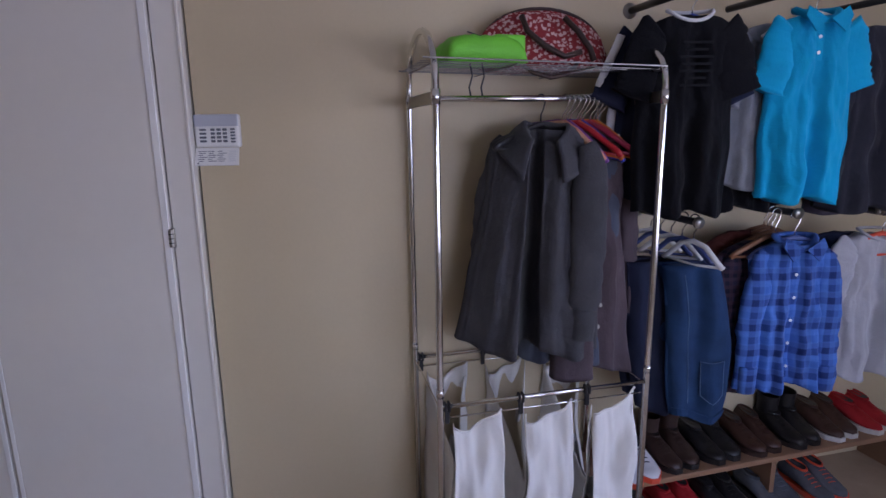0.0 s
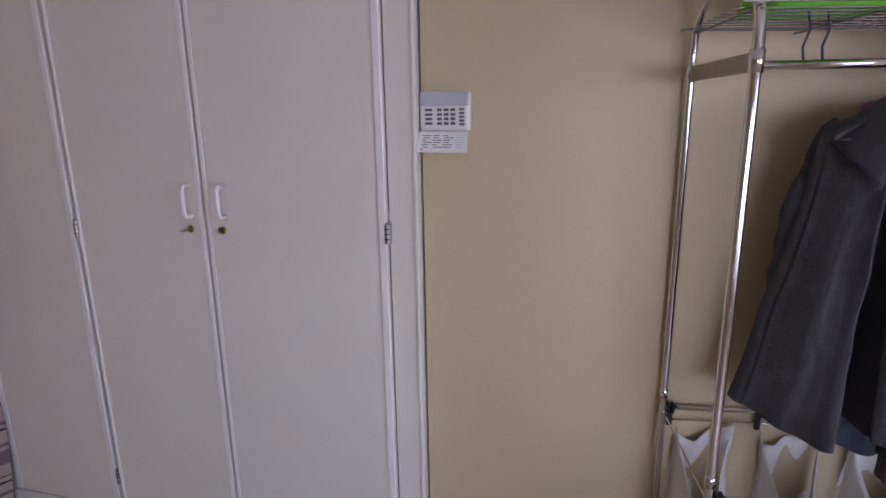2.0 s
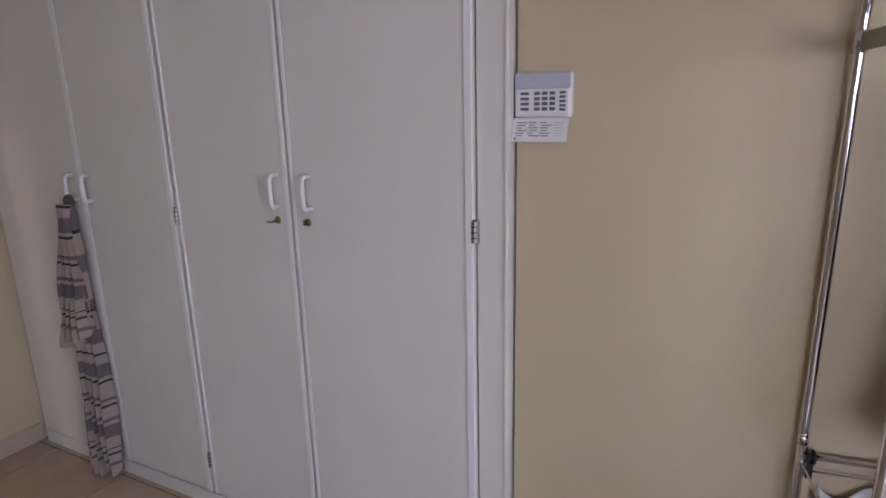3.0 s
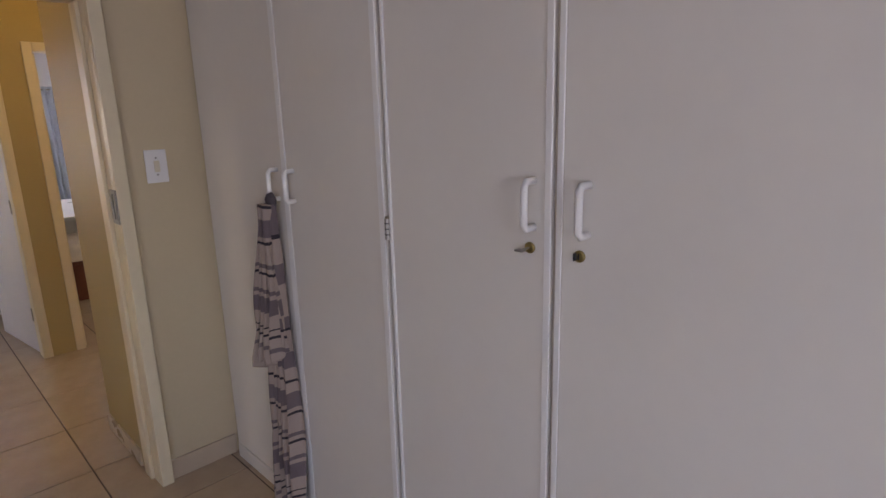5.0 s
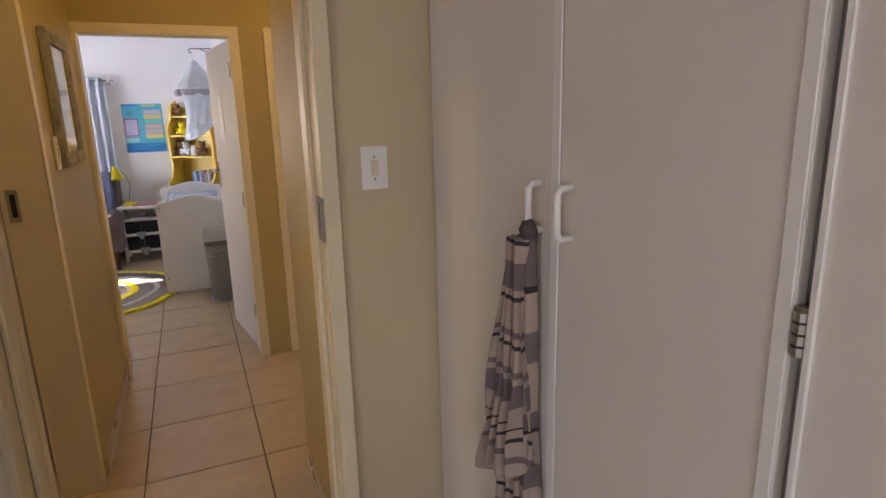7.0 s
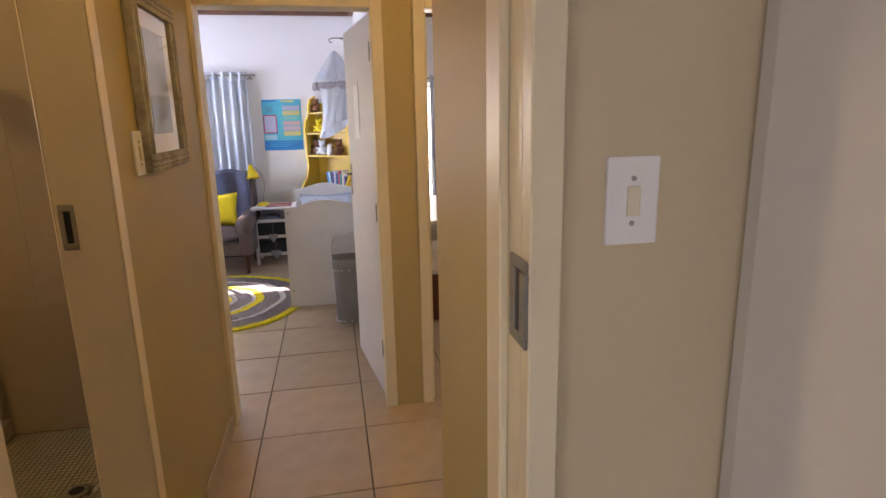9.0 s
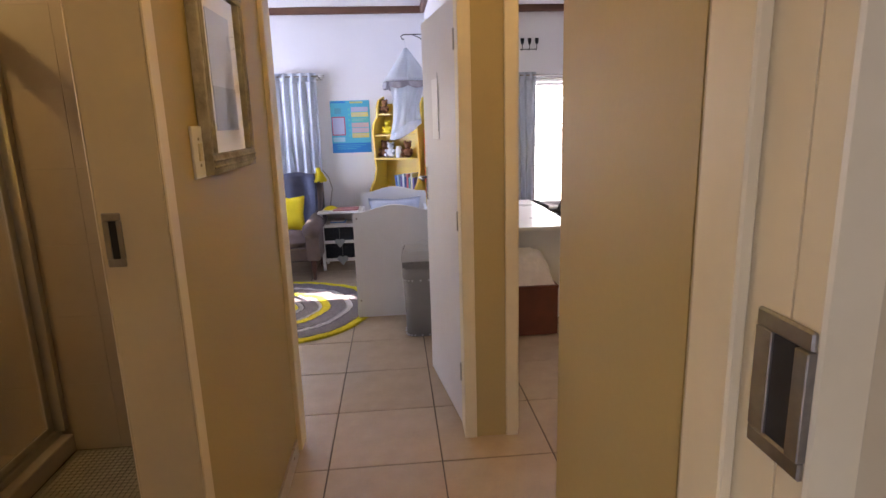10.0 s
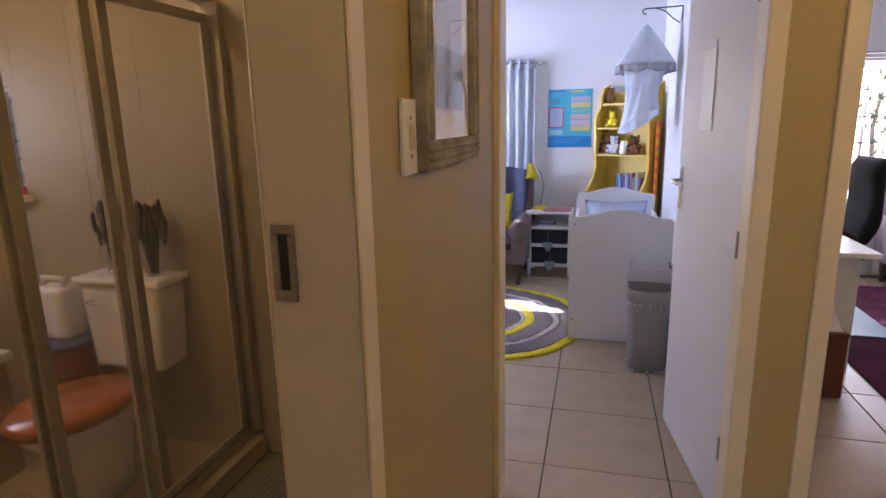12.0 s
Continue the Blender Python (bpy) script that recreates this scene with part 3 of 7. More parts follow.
def window(name, wide, z0, z1, m, panes=3):
    """Steel window in a wall opening along local x, with bars inside."""
    w = thing(name, "white steel window with thin dark burglar bars", "window", m, kind="structure")
    h = z1 - z0
    bm = box((0, 0, 0), (0.04, 0.05, h), 0.004)
    box((wide - 0.04, 0, 0), (wide, 0.05, h), 0.004, bm)
    box((0.04, 0, 0), (wide - 0.04, 0.05, 0.04), 0.004, bm)
    box((0.04, 0, h - 0.04), (wide - 0.04, 0.05, h), 0.004, bm)
    for i in range(1, panes):
        x = wide * i / panes
        box((x - 0.015, 0.004, 0.04), (x + 0.015, 0.046, h - 0.04), 0.003, bm)
    part("window_frame", bm, M_WPLAST, w)
    for i in range(panes):
        a, b = wide * i / panes + (0.04 if i == 0 else 0.015), wide * (i + 1) / panes - (0.04 if i == panes - 1 else 0.015)
        g = part("pane", box((a, 0.023, 0.04), (b, 0.027, h - 0.04)), G_PANE, w)
        g.visible_shadow = False
    for k in range(1, 6):
        z = h * k / 6
        part("burglar_bar", box((0.02, 0.075, z - 0.006), (wide - 0.02, 0.083, z + 0.006), 0.002), M_IRON, w)
    for k in range(1, 5):
        x = wide * k / 5
        part("burglar_bar", box((x - 0.005, 0.083, 0.02), (x + 0.005, 0.09, h - 0.02), 0.002), M_IRON, w)
    part("window_sill", box((-0.03, 0.09, -0.03), (wide + 0.03, 0.24, 0.0), 0.004), M_WPLAST, w)
    for o in w.children:
        o.location.z += z0
    return w


window("window_1", 1.45, 0.55, 1.96, pose(XK - 0.20, 0.10, 0, 0, 0, -90))
window("window_2", 2.05, 0.50, 1.90, pose(XK - 0.20, 3.90, 0, 0, 0, -90))
window("window_3", 1.50, 0.9, 2.1, pose(-9.25, -2.18, 0, 0, 0, 0))
window("window_4", 1.60, 0.9, 2.1, pose(0.65, -3.18, 0, 0, 0, 0))
window("window_6", 1.40, 0.9, 2.1, pose(2.78, -1.0, 0, 0, 0, 90))
# window_7 is an added opening that lets nursery light show as a bright patch
window("window_7", 0.31, 1.17, 1.66, pose(-5.73, -1.66, 0, 0, 0, -90), 1)
window("window_5", 0.70, 1.2, 1.9, pose(-5.3, -2.58, 0, 0, 0, 0), 2)
# glowing backdrop close outside, and unseen eaves added to trim the sun
# emissive slab stands in for daylight; its top edge cuts off low sun
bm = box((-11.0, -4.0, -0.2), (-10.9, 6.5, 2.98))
# fixtures are out of view; the (-4.0, 0.9) one only houses the added fill
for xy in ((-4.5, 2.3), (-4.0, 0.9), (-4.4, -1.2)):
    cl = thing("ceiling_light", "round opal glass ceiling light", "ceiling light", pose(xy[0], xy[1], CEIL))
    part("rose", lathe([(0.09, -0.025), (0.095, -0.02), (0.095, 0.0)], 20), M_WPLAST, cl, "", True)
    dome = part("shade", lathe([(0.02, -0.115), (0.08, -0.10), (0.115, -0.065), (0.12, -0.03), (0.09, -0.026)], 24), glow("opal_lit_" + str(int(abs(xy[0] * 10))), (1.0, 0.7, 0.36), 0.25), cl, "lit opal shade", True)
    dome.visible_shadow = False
setting("backdrop", bm, E_DAY, "added glowing white backdrop outside the windows", "backdrop")
# edge placed so that only a narrow strip of sun comes in
setting("roof_eaves", box((-10.25, -4, 2.684), (XK - 0.22, 6.5, 2.74), 0.005), M_WPLAST, "unseen white eaves added to cut the sun", "eaves")
# more eaves, out of view, added to keep sun out of the south windows
for lo, hi in (((XK - 0.22, -3.35, 2.684), (-5.6, -2.2, 2.74)), ((-5.58, -3.7, 2.684), (-3.6, -2.6, 2.74)), ((XB - XT, -4.4, 2.684), (2.9, -3.2, 2.74))):
    setting("roof_eaves", box(lo, hi, 0.005), M_WPLAST, "unseen white eaves added to cut the sun", "eaves")

# a thin garden tree between the window and the backdrop
tree = thing("garden_tree", "thin garden tree with sparse grey-green leaves", "tree", pose(-10.6, 3.72, -0.2))
part("trunk", tube([(0, 0, 0), (0.02, 0.03, 0.8), (-0.02, -0.02, 1.5), (0.0, 0.06, 2.3)], 0.035, 8, taper=lambda t: 1 - 0.6 * t), material("grey_bark", (0.12, 0.10, 0.08), 0.9, var=0.3, scale=20), tree, "", True)
crown = bmesh.new()
rnd = random.Random(5)
for k in range(260):
    c = Vector((rnd.gauss(0, 0.07), rnd.gauss(0, 0.26), 1.75 + rnd.gauss(0, 0.30)))
    a, e = rnd.uniform(0, 6.28), rnd.uniform(-0.9, 0.9)
    d = Vector((0.2 * math.cos(a), math.cos(a) * math.cos(e), math.sin(a))) * 0.05
    q = Vector((0.05, -d.z, d.y)).normalized() * 0.014
    crown.faces.new([crown.verts.new(p) for p in (c - d, c + q, c + d, c - q)])
part("crown", crown, material("grey_green_leaf", (0.08, 0.11, 0.06), 0.7, var=0.3, scale=30), tree, "sparse leaves")

# ---- bedroom things ----
CF = 1.765     # front plane of the built-in cupboards


def pull_handle(parent, x, z, hi=0.102):
    pts = [(x, 0.0, z - hi / 2), (x, -0.028, z - hi / 2), (x, -0.036, z - hi / 2 + 0.01), (x, -0.037, z), (x, -0.036, z + hi / 2 - 0.01), (x, -0.028, z + hi / 2), (x, 0.0, z + hi / 2)]
    return part("handle", tube(pts, 0.0085, 8), M_STRIP, parent, "white plastic pull handle", True)


def lock(parent, x, z, key):
    bm = lathe([(0.013, 0), (0.013, 0.004), (0.010, 0.006)], 14)
    bmesh.ops.transform(bm, matrix=pose(x, 0, z, 90, 0, 0), verts=bm.verts)
    k = part("lock", bm, M_BRASS, parent, "small brass cupboard lock", True)
    if key:
        b2 = tube([(x, -0.004, z), (x, -0.03, z)], 0.0028, 6)
        box((x - 0.011, -0.046, z - 0.002), (x + 0.011, -0.028, z + 0.002), 0.0015, b2)
    else:
        b2 = box((x - 0.0015, -0.0075, z - 0.006), (x + 0.0015, -0.004, z + 0.006))
        box((x - 0.008, -0.016, z - 0.008), (x - 0.004, -0.005, z + 0.008), 0.001, b2)
    part("key", b2, M_STEEL if key else M_BLACK, k, "old key in the lock" if key else "dark keyhole")


def hinge(parent, x, z):
    bm = bmesh.new()
    for i in range(4):
        tube([(x, -0.016, z + 0.016 * i - 0.031), (x, -0.016, z + 0.016 * i - 0.019)], 0.0085, 8, bm)
    box((x - 0.012, -0.016, z - 0.034), (x + 0.010, 0.0, z + 0.034), 0.001, bm)
    h = part("hinge", bm, M_STEEL, parent, "worn steel hinge")
    b2 = bmesh.new()
    for i in range(3):
        tube([(x, -0.016, z + 0.016 * i - 0.0185), (x, -0.016, z + 0.016 * i - 0.0155)], 0.0092, 6, b2)
    part("hinge_joint", b2, M_BLACK, h)


cup = thing("built_in_wardrobe", "white painted built-in wardrobe with four tall flat doors", "wardrobe", pose(-2.08, CF, 0))
ox = 2.08
bm = bmesh.new()
box((-3.362 + ox, 0.012, 0), (-3.312 + ox, 0.045, 2.69), 0.003, bm)
part("face_frame", bm, M_CUPB, cup)
bm = box((-0.880 + ox, 0.0, 0), (-0.79 + ox, 0.045, 2.69), 0.003)
box((-0.798 + ox, -0.006, 0), (-0.786 + ox, 0.034, 2.69), 0.003, bm)
part("face_frame", bm, M_CUPB, cup)
# mullion in a darker beige than the doors, filling the gap between them
part("mullion", box((-1.5445 + ox, -0.004, 0.079), (-1.5195 + ox, 0.045, 2.69), 0.002), material("beige_mullion_board", (0.56, 0.50, 0.41), 0.7, var=0.08, scale=6), cup, "darker beige mullion between the doors")
part("carcass", box((-3.362 + ox, 0.046, 0), (-0.80 + ox, 0.60, 2.69)), M_CUPB, cup)
part("plinth", box((-3.311 + ox, -0.012, 0), (-0.892 + ox, 0.010, 0.068), 0.004), M_CUPB, cup)
for k, (xa, xb, hand, lk) in enumerate(((-3.308, -2.643, -2.698, None), (-2.631, -2.106, -2.590, None), (-2.086, -1.546, -1.592, True), (-1.518, -0.885, -1.458, False))):
    d = part("door", box((xa + ox, -0.010, 0.078), (xb + ox, 0.011, 2.66), 0.003, seg=2), M_CUPB, cup)
    left = k % 2 == 0
    edge = xb if left else xa
    other = xa if left else xb
    bm = box((edge + ox - (0.016 if left else -0.001), -0.0150, 0.079), (edge + ox + (0.001 if left else -0.014), -0.0102, 2.658), 0.0015)
    part("edge_strip", bm, M_STRIP, d, "white cover strip")
    bm = box((other + ox - (-0.001 if left else 0.024), -0.0165, 0.079), (other + ox + (0.012 if left else -0.001), -0.0102, 2.658), 0.0015)
    if k:
        part("edge_strip", bm, M_STRIP, d, "white cover strip")
    h = pull_handle(d, hand + ox, 1.386 if lk is not None else 1.353)
    h.location.y = -0.010
    if lk is not None:
        lock(d, (-1.601 if lk else -1.474) + ox, 1.288, lk)
        d.children[-1].location.y = -0.010
    if k > 1:
        hx = {2: -2.092, 3: -0.882}[k] + ox
        for z in (0.235, 1.303 if k == 3 else 1.270, 2.3):
            hinge(d, hx, z)

# scarf over the handle
def scarf_sheet(drop, w0, w1, shift, grow, seed):
    """A gathered length of gauze hanging from z = drop, ragged pleats, drifting sideways by shift."""
    def f(u, v, s):
        a = 2 * u - 1
        k = min(1.0, v / grow)
        w = w0 + (w1 - w0) * k ** 1.2 + 0.008 * math.sin(11 * v + seed)
        deep = 0.010 + 0.016 * k
        pleat = deep * math.sin(a * 13 + seed + 1.1 * math.sin(4 * v)) + 0.45 * deep * math.sin(a * 27 + 2 * seed)
        x = shift * k + a * w / 2 + 0.005 * math.sin(a * 22 + 5 * v + seed)
        ragged = 0.022 * math.sin(a * 6 + seed) + 0.010 * math.sin(a * 19 + seed)
        return (x, -0.040 + pleat + s, drop * (1 - v) + ragged * k + 0.035 * a * k)
    return closed_sheet(lambda u, v: f(u, v, 0.0), lambda u, v: f(u, v, 0.003), 72, 64)


sc = thing("scarf", "thin beige and grey striped scarf knotted on a cupboard handle", "scarf", pose(-2.70, CF - 0.012, 0.018))
a = part("long_end", scarf_sheet(1.27, 0.05, 0.20, -0.05, 0.75, 0.4), M_SCARF, sc, "", True)
b = part("short_end", scarf_sheet(0.61, 0.055, 0.215, -0.065, 0.95, 2.1), M_SCARF, sc, "", True)
b.location = (0.0, -0.022, 0.66)
bm = lathe([(0.022, -0.05), (0.024, -0.02), (0.028, 0.0), (0.020, 0.018), (0.008, 0.026)], 16, sx=1.0, sy=0.6)
for v in bm.verts:
    v.co.x += 0.006 * wob(v.co.x * 40, v.co.y * 40, v.co.z * 40)
kn = part("knot", bm, material("grey_gauze", (0.10, 0.085, 0.09), 0.9, var=0.3, scale=30, bump=0.5), sc, "grey gathered knot", True)
kn.location = (0.004, -0.034, 1.285)


# alarm keypad on the wall beside the cupboard
kp = thing("alarm_keypad", "white alarm keypad with its flap hanging open on the wall", "keypad", pose(-0.789, YN, 1.546) @ Matrix.Scale(1.05, 4))
bm = box((0, -0.030, 0.062), (0.148, -0.002, 0.172), 0.012, seg=3)
part("body", bm, M_WPLAST, kp, "", True)
part("display_cover", box((0.003, -0.0345, 0.132), (0.145, -0.029, 0.170), 0.004, seg=2), M_GREYPL, kp, "pale grey display cover")
fl = part("flap", box((0.004, -0.036, 0.0), (0.146, -0.030, 0.062), 0.003, seg=2), M_WPLAST, kp, "open white flap with printed notes")
for r in range(4):
    z = 0.121 - r * 0.0125
    part("key", box((0.018, -0.0335, z - 0.0035), (0.040, -0.029, z + 0.0035), 0.0015), M_KEYS, kp)
    for c in range(3):
        x = 0.061 + c * 0.0195
        part("key", box((x - 0.007, -0.0335, z - 0.004), (x + 0.007, -0.029, z + 0.004), 0.0015), M_KEYS, kp)
for r in range(5):
    z = 0.122 - r * 0.0102
    part("key", box((0.118, -0.0335, z - 0.003), (0.133, -0.029, z + 0.003), 0.0012), M_KEYS, kp)
for r in range(6):
    z = 0.049 - r * 0.0068
    for q in range(3):
        x = 0.014 + q * 0.031 + 0.003 * (r % 2)
        part("printed_line", box((x, -0.0366, z - 0.0011), (x + 0.027 - 0.006 * ((r + q) % 3), -0.0358, z + 0.0011)), M_INK, fl)
    part("printed_line", box((0.112, -0.0366, z - 0.0007), (0.136, -0.0358, z + 0.0007)), M_GREYPL, fl)
part("printed_mark", lathe([(0.003, 0), (0.003, 0.0008)], 8), M_INK, fl).matrix_local = pose(0.015, -0.0358, 0.008, 90, 0, 0)


fl.matrix_local = pose(0, -0.03, 0.062, -22, 0, 0) @ pose(-0.002, 0.03, -0.064, 0, 0, 0)


def light_switch(name, m, label):
    """Tall plate with a rocker, facing local -y."""
    s = thing(name, label, "light switch", m)
    part("plate", box((-0.0425, -0.008, -0.067), (0.0425, 0.0, 0.067), 0.004, seg=2), M_WPLAST, s)
    part("rocker", box((-0.0105, -0.0135, -0.023), (0.0105, -0.007, 0.023), 0.003, seg=2), M_CREAMPL, s, "cream rocker")
    for z in (0.034, -0.034):
        bm = lathe([(0.0042, 0), (0.0042, 0.0015)], 10)
        p = part("screw", bm, M_STEEL, s)
        p.matrix_local = pose(0, -0.0078, z, 90, 0, 0)
    return s


light_switch("light_switch", pose(XB + 0.001, 1.577, 1.398, 0, 0, 90), "white light switch plate with a cream rocker on the wall")
light_switch("light_switch", pose(-4.483, YL + 0.001, 1.437, 0, 0, 180), "white light switch plate beside a framed picture")


# chrome clothes rack
RM = pose(0.027, 1.415, 0, 0, 0, 8.4)
RW, RD = 0.752, 0.43
rk = thing("clothes_rack", "chrome tubular clothes rack with a wire top shelf", "clothes rack", RM)
for x in (0, RW):
    pts = [(x, 0, 0.0), (x, 0, 0.9), (x, 0, 1.80)]
    pts += [(x, RD / 2 - RD / 2 * math.cos(math.pi * k / 12), 1.80 + (0.168 if x == 0 else 0.142) * math.sin(math.pi * k / 12)) for k in range(1, 12)]
    pts += [(x, RD, 1.80), (x, RD, 0.9), (x, RD, 0.0)]
    part("side_frame", tube(pts, 0.0115, 12), M_CHROME, rk, "", True)
    part("bracket", box((x - 0.004, 0.008, 1.738), (x + 0.004, RD - 0.008, 1.776), 0.002), M_STEEL, rk, "flat grey bracket")
    for y in (0, RD):
        part("collar", tube([(x, y, 1.735), (x, y, 1.78)], 0.0145, 12), M_CHROME, rk, "", True)
        part("collar", tube([(x, y, 0.812), (x, y, 0.842)], 0.0128, 12), M_CHROME, rk, "", True)
    part("side_wire", tube([(x, 0, 0.768), (x, RD, 0.768)], 0.003, 6), M_CHROME, rk)
    for y in (0, RD):
        part("foot", tube([(x, y, 0.0), (x, y, 0.03)], 0.015, 12), M_BLACK, rk, "black rubber foot", True)
part("hanging_rail", tube([(0, RD / 2, 1.762), (RW, RD / 2, 1.762)], 0.0105, 12), M_CHROME, rk, "", True)
for y in (0, RD):
    part("lower_rail", tube([(0, y, 0.778), (RW, y, 0.778)], 0.008, 10), M_CHROME, rk, "", True)
    part("lower_rail", tube([(0.02, y, 0.738), (RW - 0.02, y, 0.738)], 0.0028, 6), M_CHROME, rk, "", True)
    part("lower_rail", tube([(0, y, 0.10), (RW, y, 0.10)], 0.007, 8), M_CHROME, rk, "", True)
for k in range(11):
    y = 0.0 + RD * k / 10
    z = 1.862 if k not in (0, 10) else 1.868
    part("shelf_wire", tube([(-0.035, y, z), (RW + 0.004, y, z - 0.017)], 0.0015 if k not in (0, 10) else 0.0028, 6), M_WIRE, rk)
for x in (0.0, RW * 0.33, RW * 0.67, RW):
    part("shelf_wire", tube([(x, -0.005, 1.857 - 0.022 * x), (x, RD + 0.005, 1.857 - 0.022 * x)], 0.0026, 6), M_WIRE, rk)
for x in (0.022, 0.278, 0.522):
    for y in (0, RD):
        bm = box((x - 0.011, y - 0.012, 0.761), (x - 0.002, y + 0.012, 0.794), 0.003)
        box((x + 0.002, y - 0.012, 0.761), (x + 0.011, y + 0.012, 0.794), 0.003, bm)
        box((x - 0.008, y - 0.006, 0.718), (x + 0.008, y + 0.004, 0.763), 0.002, bm)
        part("clip", bm, M_BLACK, rk, "black plastic clip")


def laundry_bag(x, seed):
    """Open canvas sling hung between the two lower rails."""
    b = thing("laundry_bag", "white canvas laundry bag hanging open from the rack", "laundry bag", RM @ pose(x, 0, 0), group="laundry bags on the rack")
    w, z0 = 0.200, 0.13

    def front(u, v, y, s):
        a = 2 * u - 1
        top = 0.690 + 0.034 * a + 0.030 * a * a + 0.008 * math.sin(4 * a + seed)
        z = z0 + (top - z0) * v
        lean = s * 0.036 * math.sin(math.pi * v) + 0.014 * math.sin(a * 4 + seed + 2.5 * v) * (1.1 - v) + 0.030 * wob(a, v * 3, y, 1.5, seed) + 0.005 * wob(a * 3, v * 3 + 2 * a, y, 1.0, seed + 4) + 0.0015 * wob(a * 6, v * 9, y, 1.0, seed)
        x = w * (0.03 + 0.94 * u) + 0.10 * w * v ** 1.4 * (1 - u) - 0.03 * w * v * u
        return (x, y - lean, z)

    def side(u, v, sgn):
        y = RD * u
        sag = 0.40 * math.sin(math.pi * u ** 0.8) ** 0.9
        top = 0.714 - sag
        z = z0 + (top - z0) * v
        inn = 0.06 * math.sin(math.pi * u) * (0.3 + v) + 0.016 * wob(u * 3, v * 3, sgn, 1.6, seed)
        edge = (0.03 + 0.10 * v ** 1.4) * w if sgn < 0 else w * (0.97 - 0.03 * v)
        return (edge - sgn * inn, y, z)
    part("front_panel", sheet(lambda u, v: front(u, v, 0.004, 1), 30, 36, 0.002), M_CANVAS, b, "", True)
    part("back_panel", sheet(lambda u, v: front(u, v, RD - 0.004, -1), 16, 20, 0.003), M_CANVAS, b, "", True)
    for sg in (-1, 1):
        part("side_panel", sheet(lambda u, v: side(u, v, sg), 18, 14, 0.003), M_CANVAS, b, "", True)
    part("base_panel", sheet(lambda u, v: (w * u, RD * v, z0 + 0.01 * wob(u * 4, v * 4, 0, 1, seed)), 8, 10, 0.004), M_CANVAS, b, "", True)
    part("top_hem", tube([front(k / 12, 1.0, 0.002, 1) for k in range(13)], 0.004, 6), M_CANVAS, b, "", True)
    return b


for k, x in enumerate((0.022, 0.276, 0.520)):
    laundry_bag(x, 1.7 * k + 0.3)


def hanger(m, mat, label, wide=0.40, flat=False):
    """Shoulder hanger with a hook; local origin at the rail, shoulders along x."""
    h = thing("clothes_hanger", label, "hanger", m, group="clothes hangers")
    hook = [(0.0 + 0.021 * math.sin(t), 0, -0.007 + 0.021 * math.cos(t)) for t in [math.radians(d) for d in range(-100, 100, 20)]]
    hook += [(0.012, 0, -0.035), (0, 0, -0.055), (0, 0, -0.085)]
    part("hook", tube(hook, 0.0028, 6), M_CHROME if mat is not M_BLACK else M_BLACK, h, "", True)
    pts = [(-wide / 2, 0, -0.165), (-wide / 2 + 0.02, 0, -0.15), (-0.05, 0, -0.098), (0, 0, -0.085), (0.05, 0, -0.098), (wide / 2 - 0.02, 0, -0.15), (wide / 2, 0, -0.165)]
    part("shoulder_bar", tube(pts, 0.010 if not flat else 0.006, 8), mat, h, "", True)
    part("lower_bar", tube([(-wide / 2 + 0.01, 0, -0.163), (0, 0, -0.172), (wide / 2 - 0.01, 0, -0.163)], 0.005, 8), mat, h, "", True)
    return h


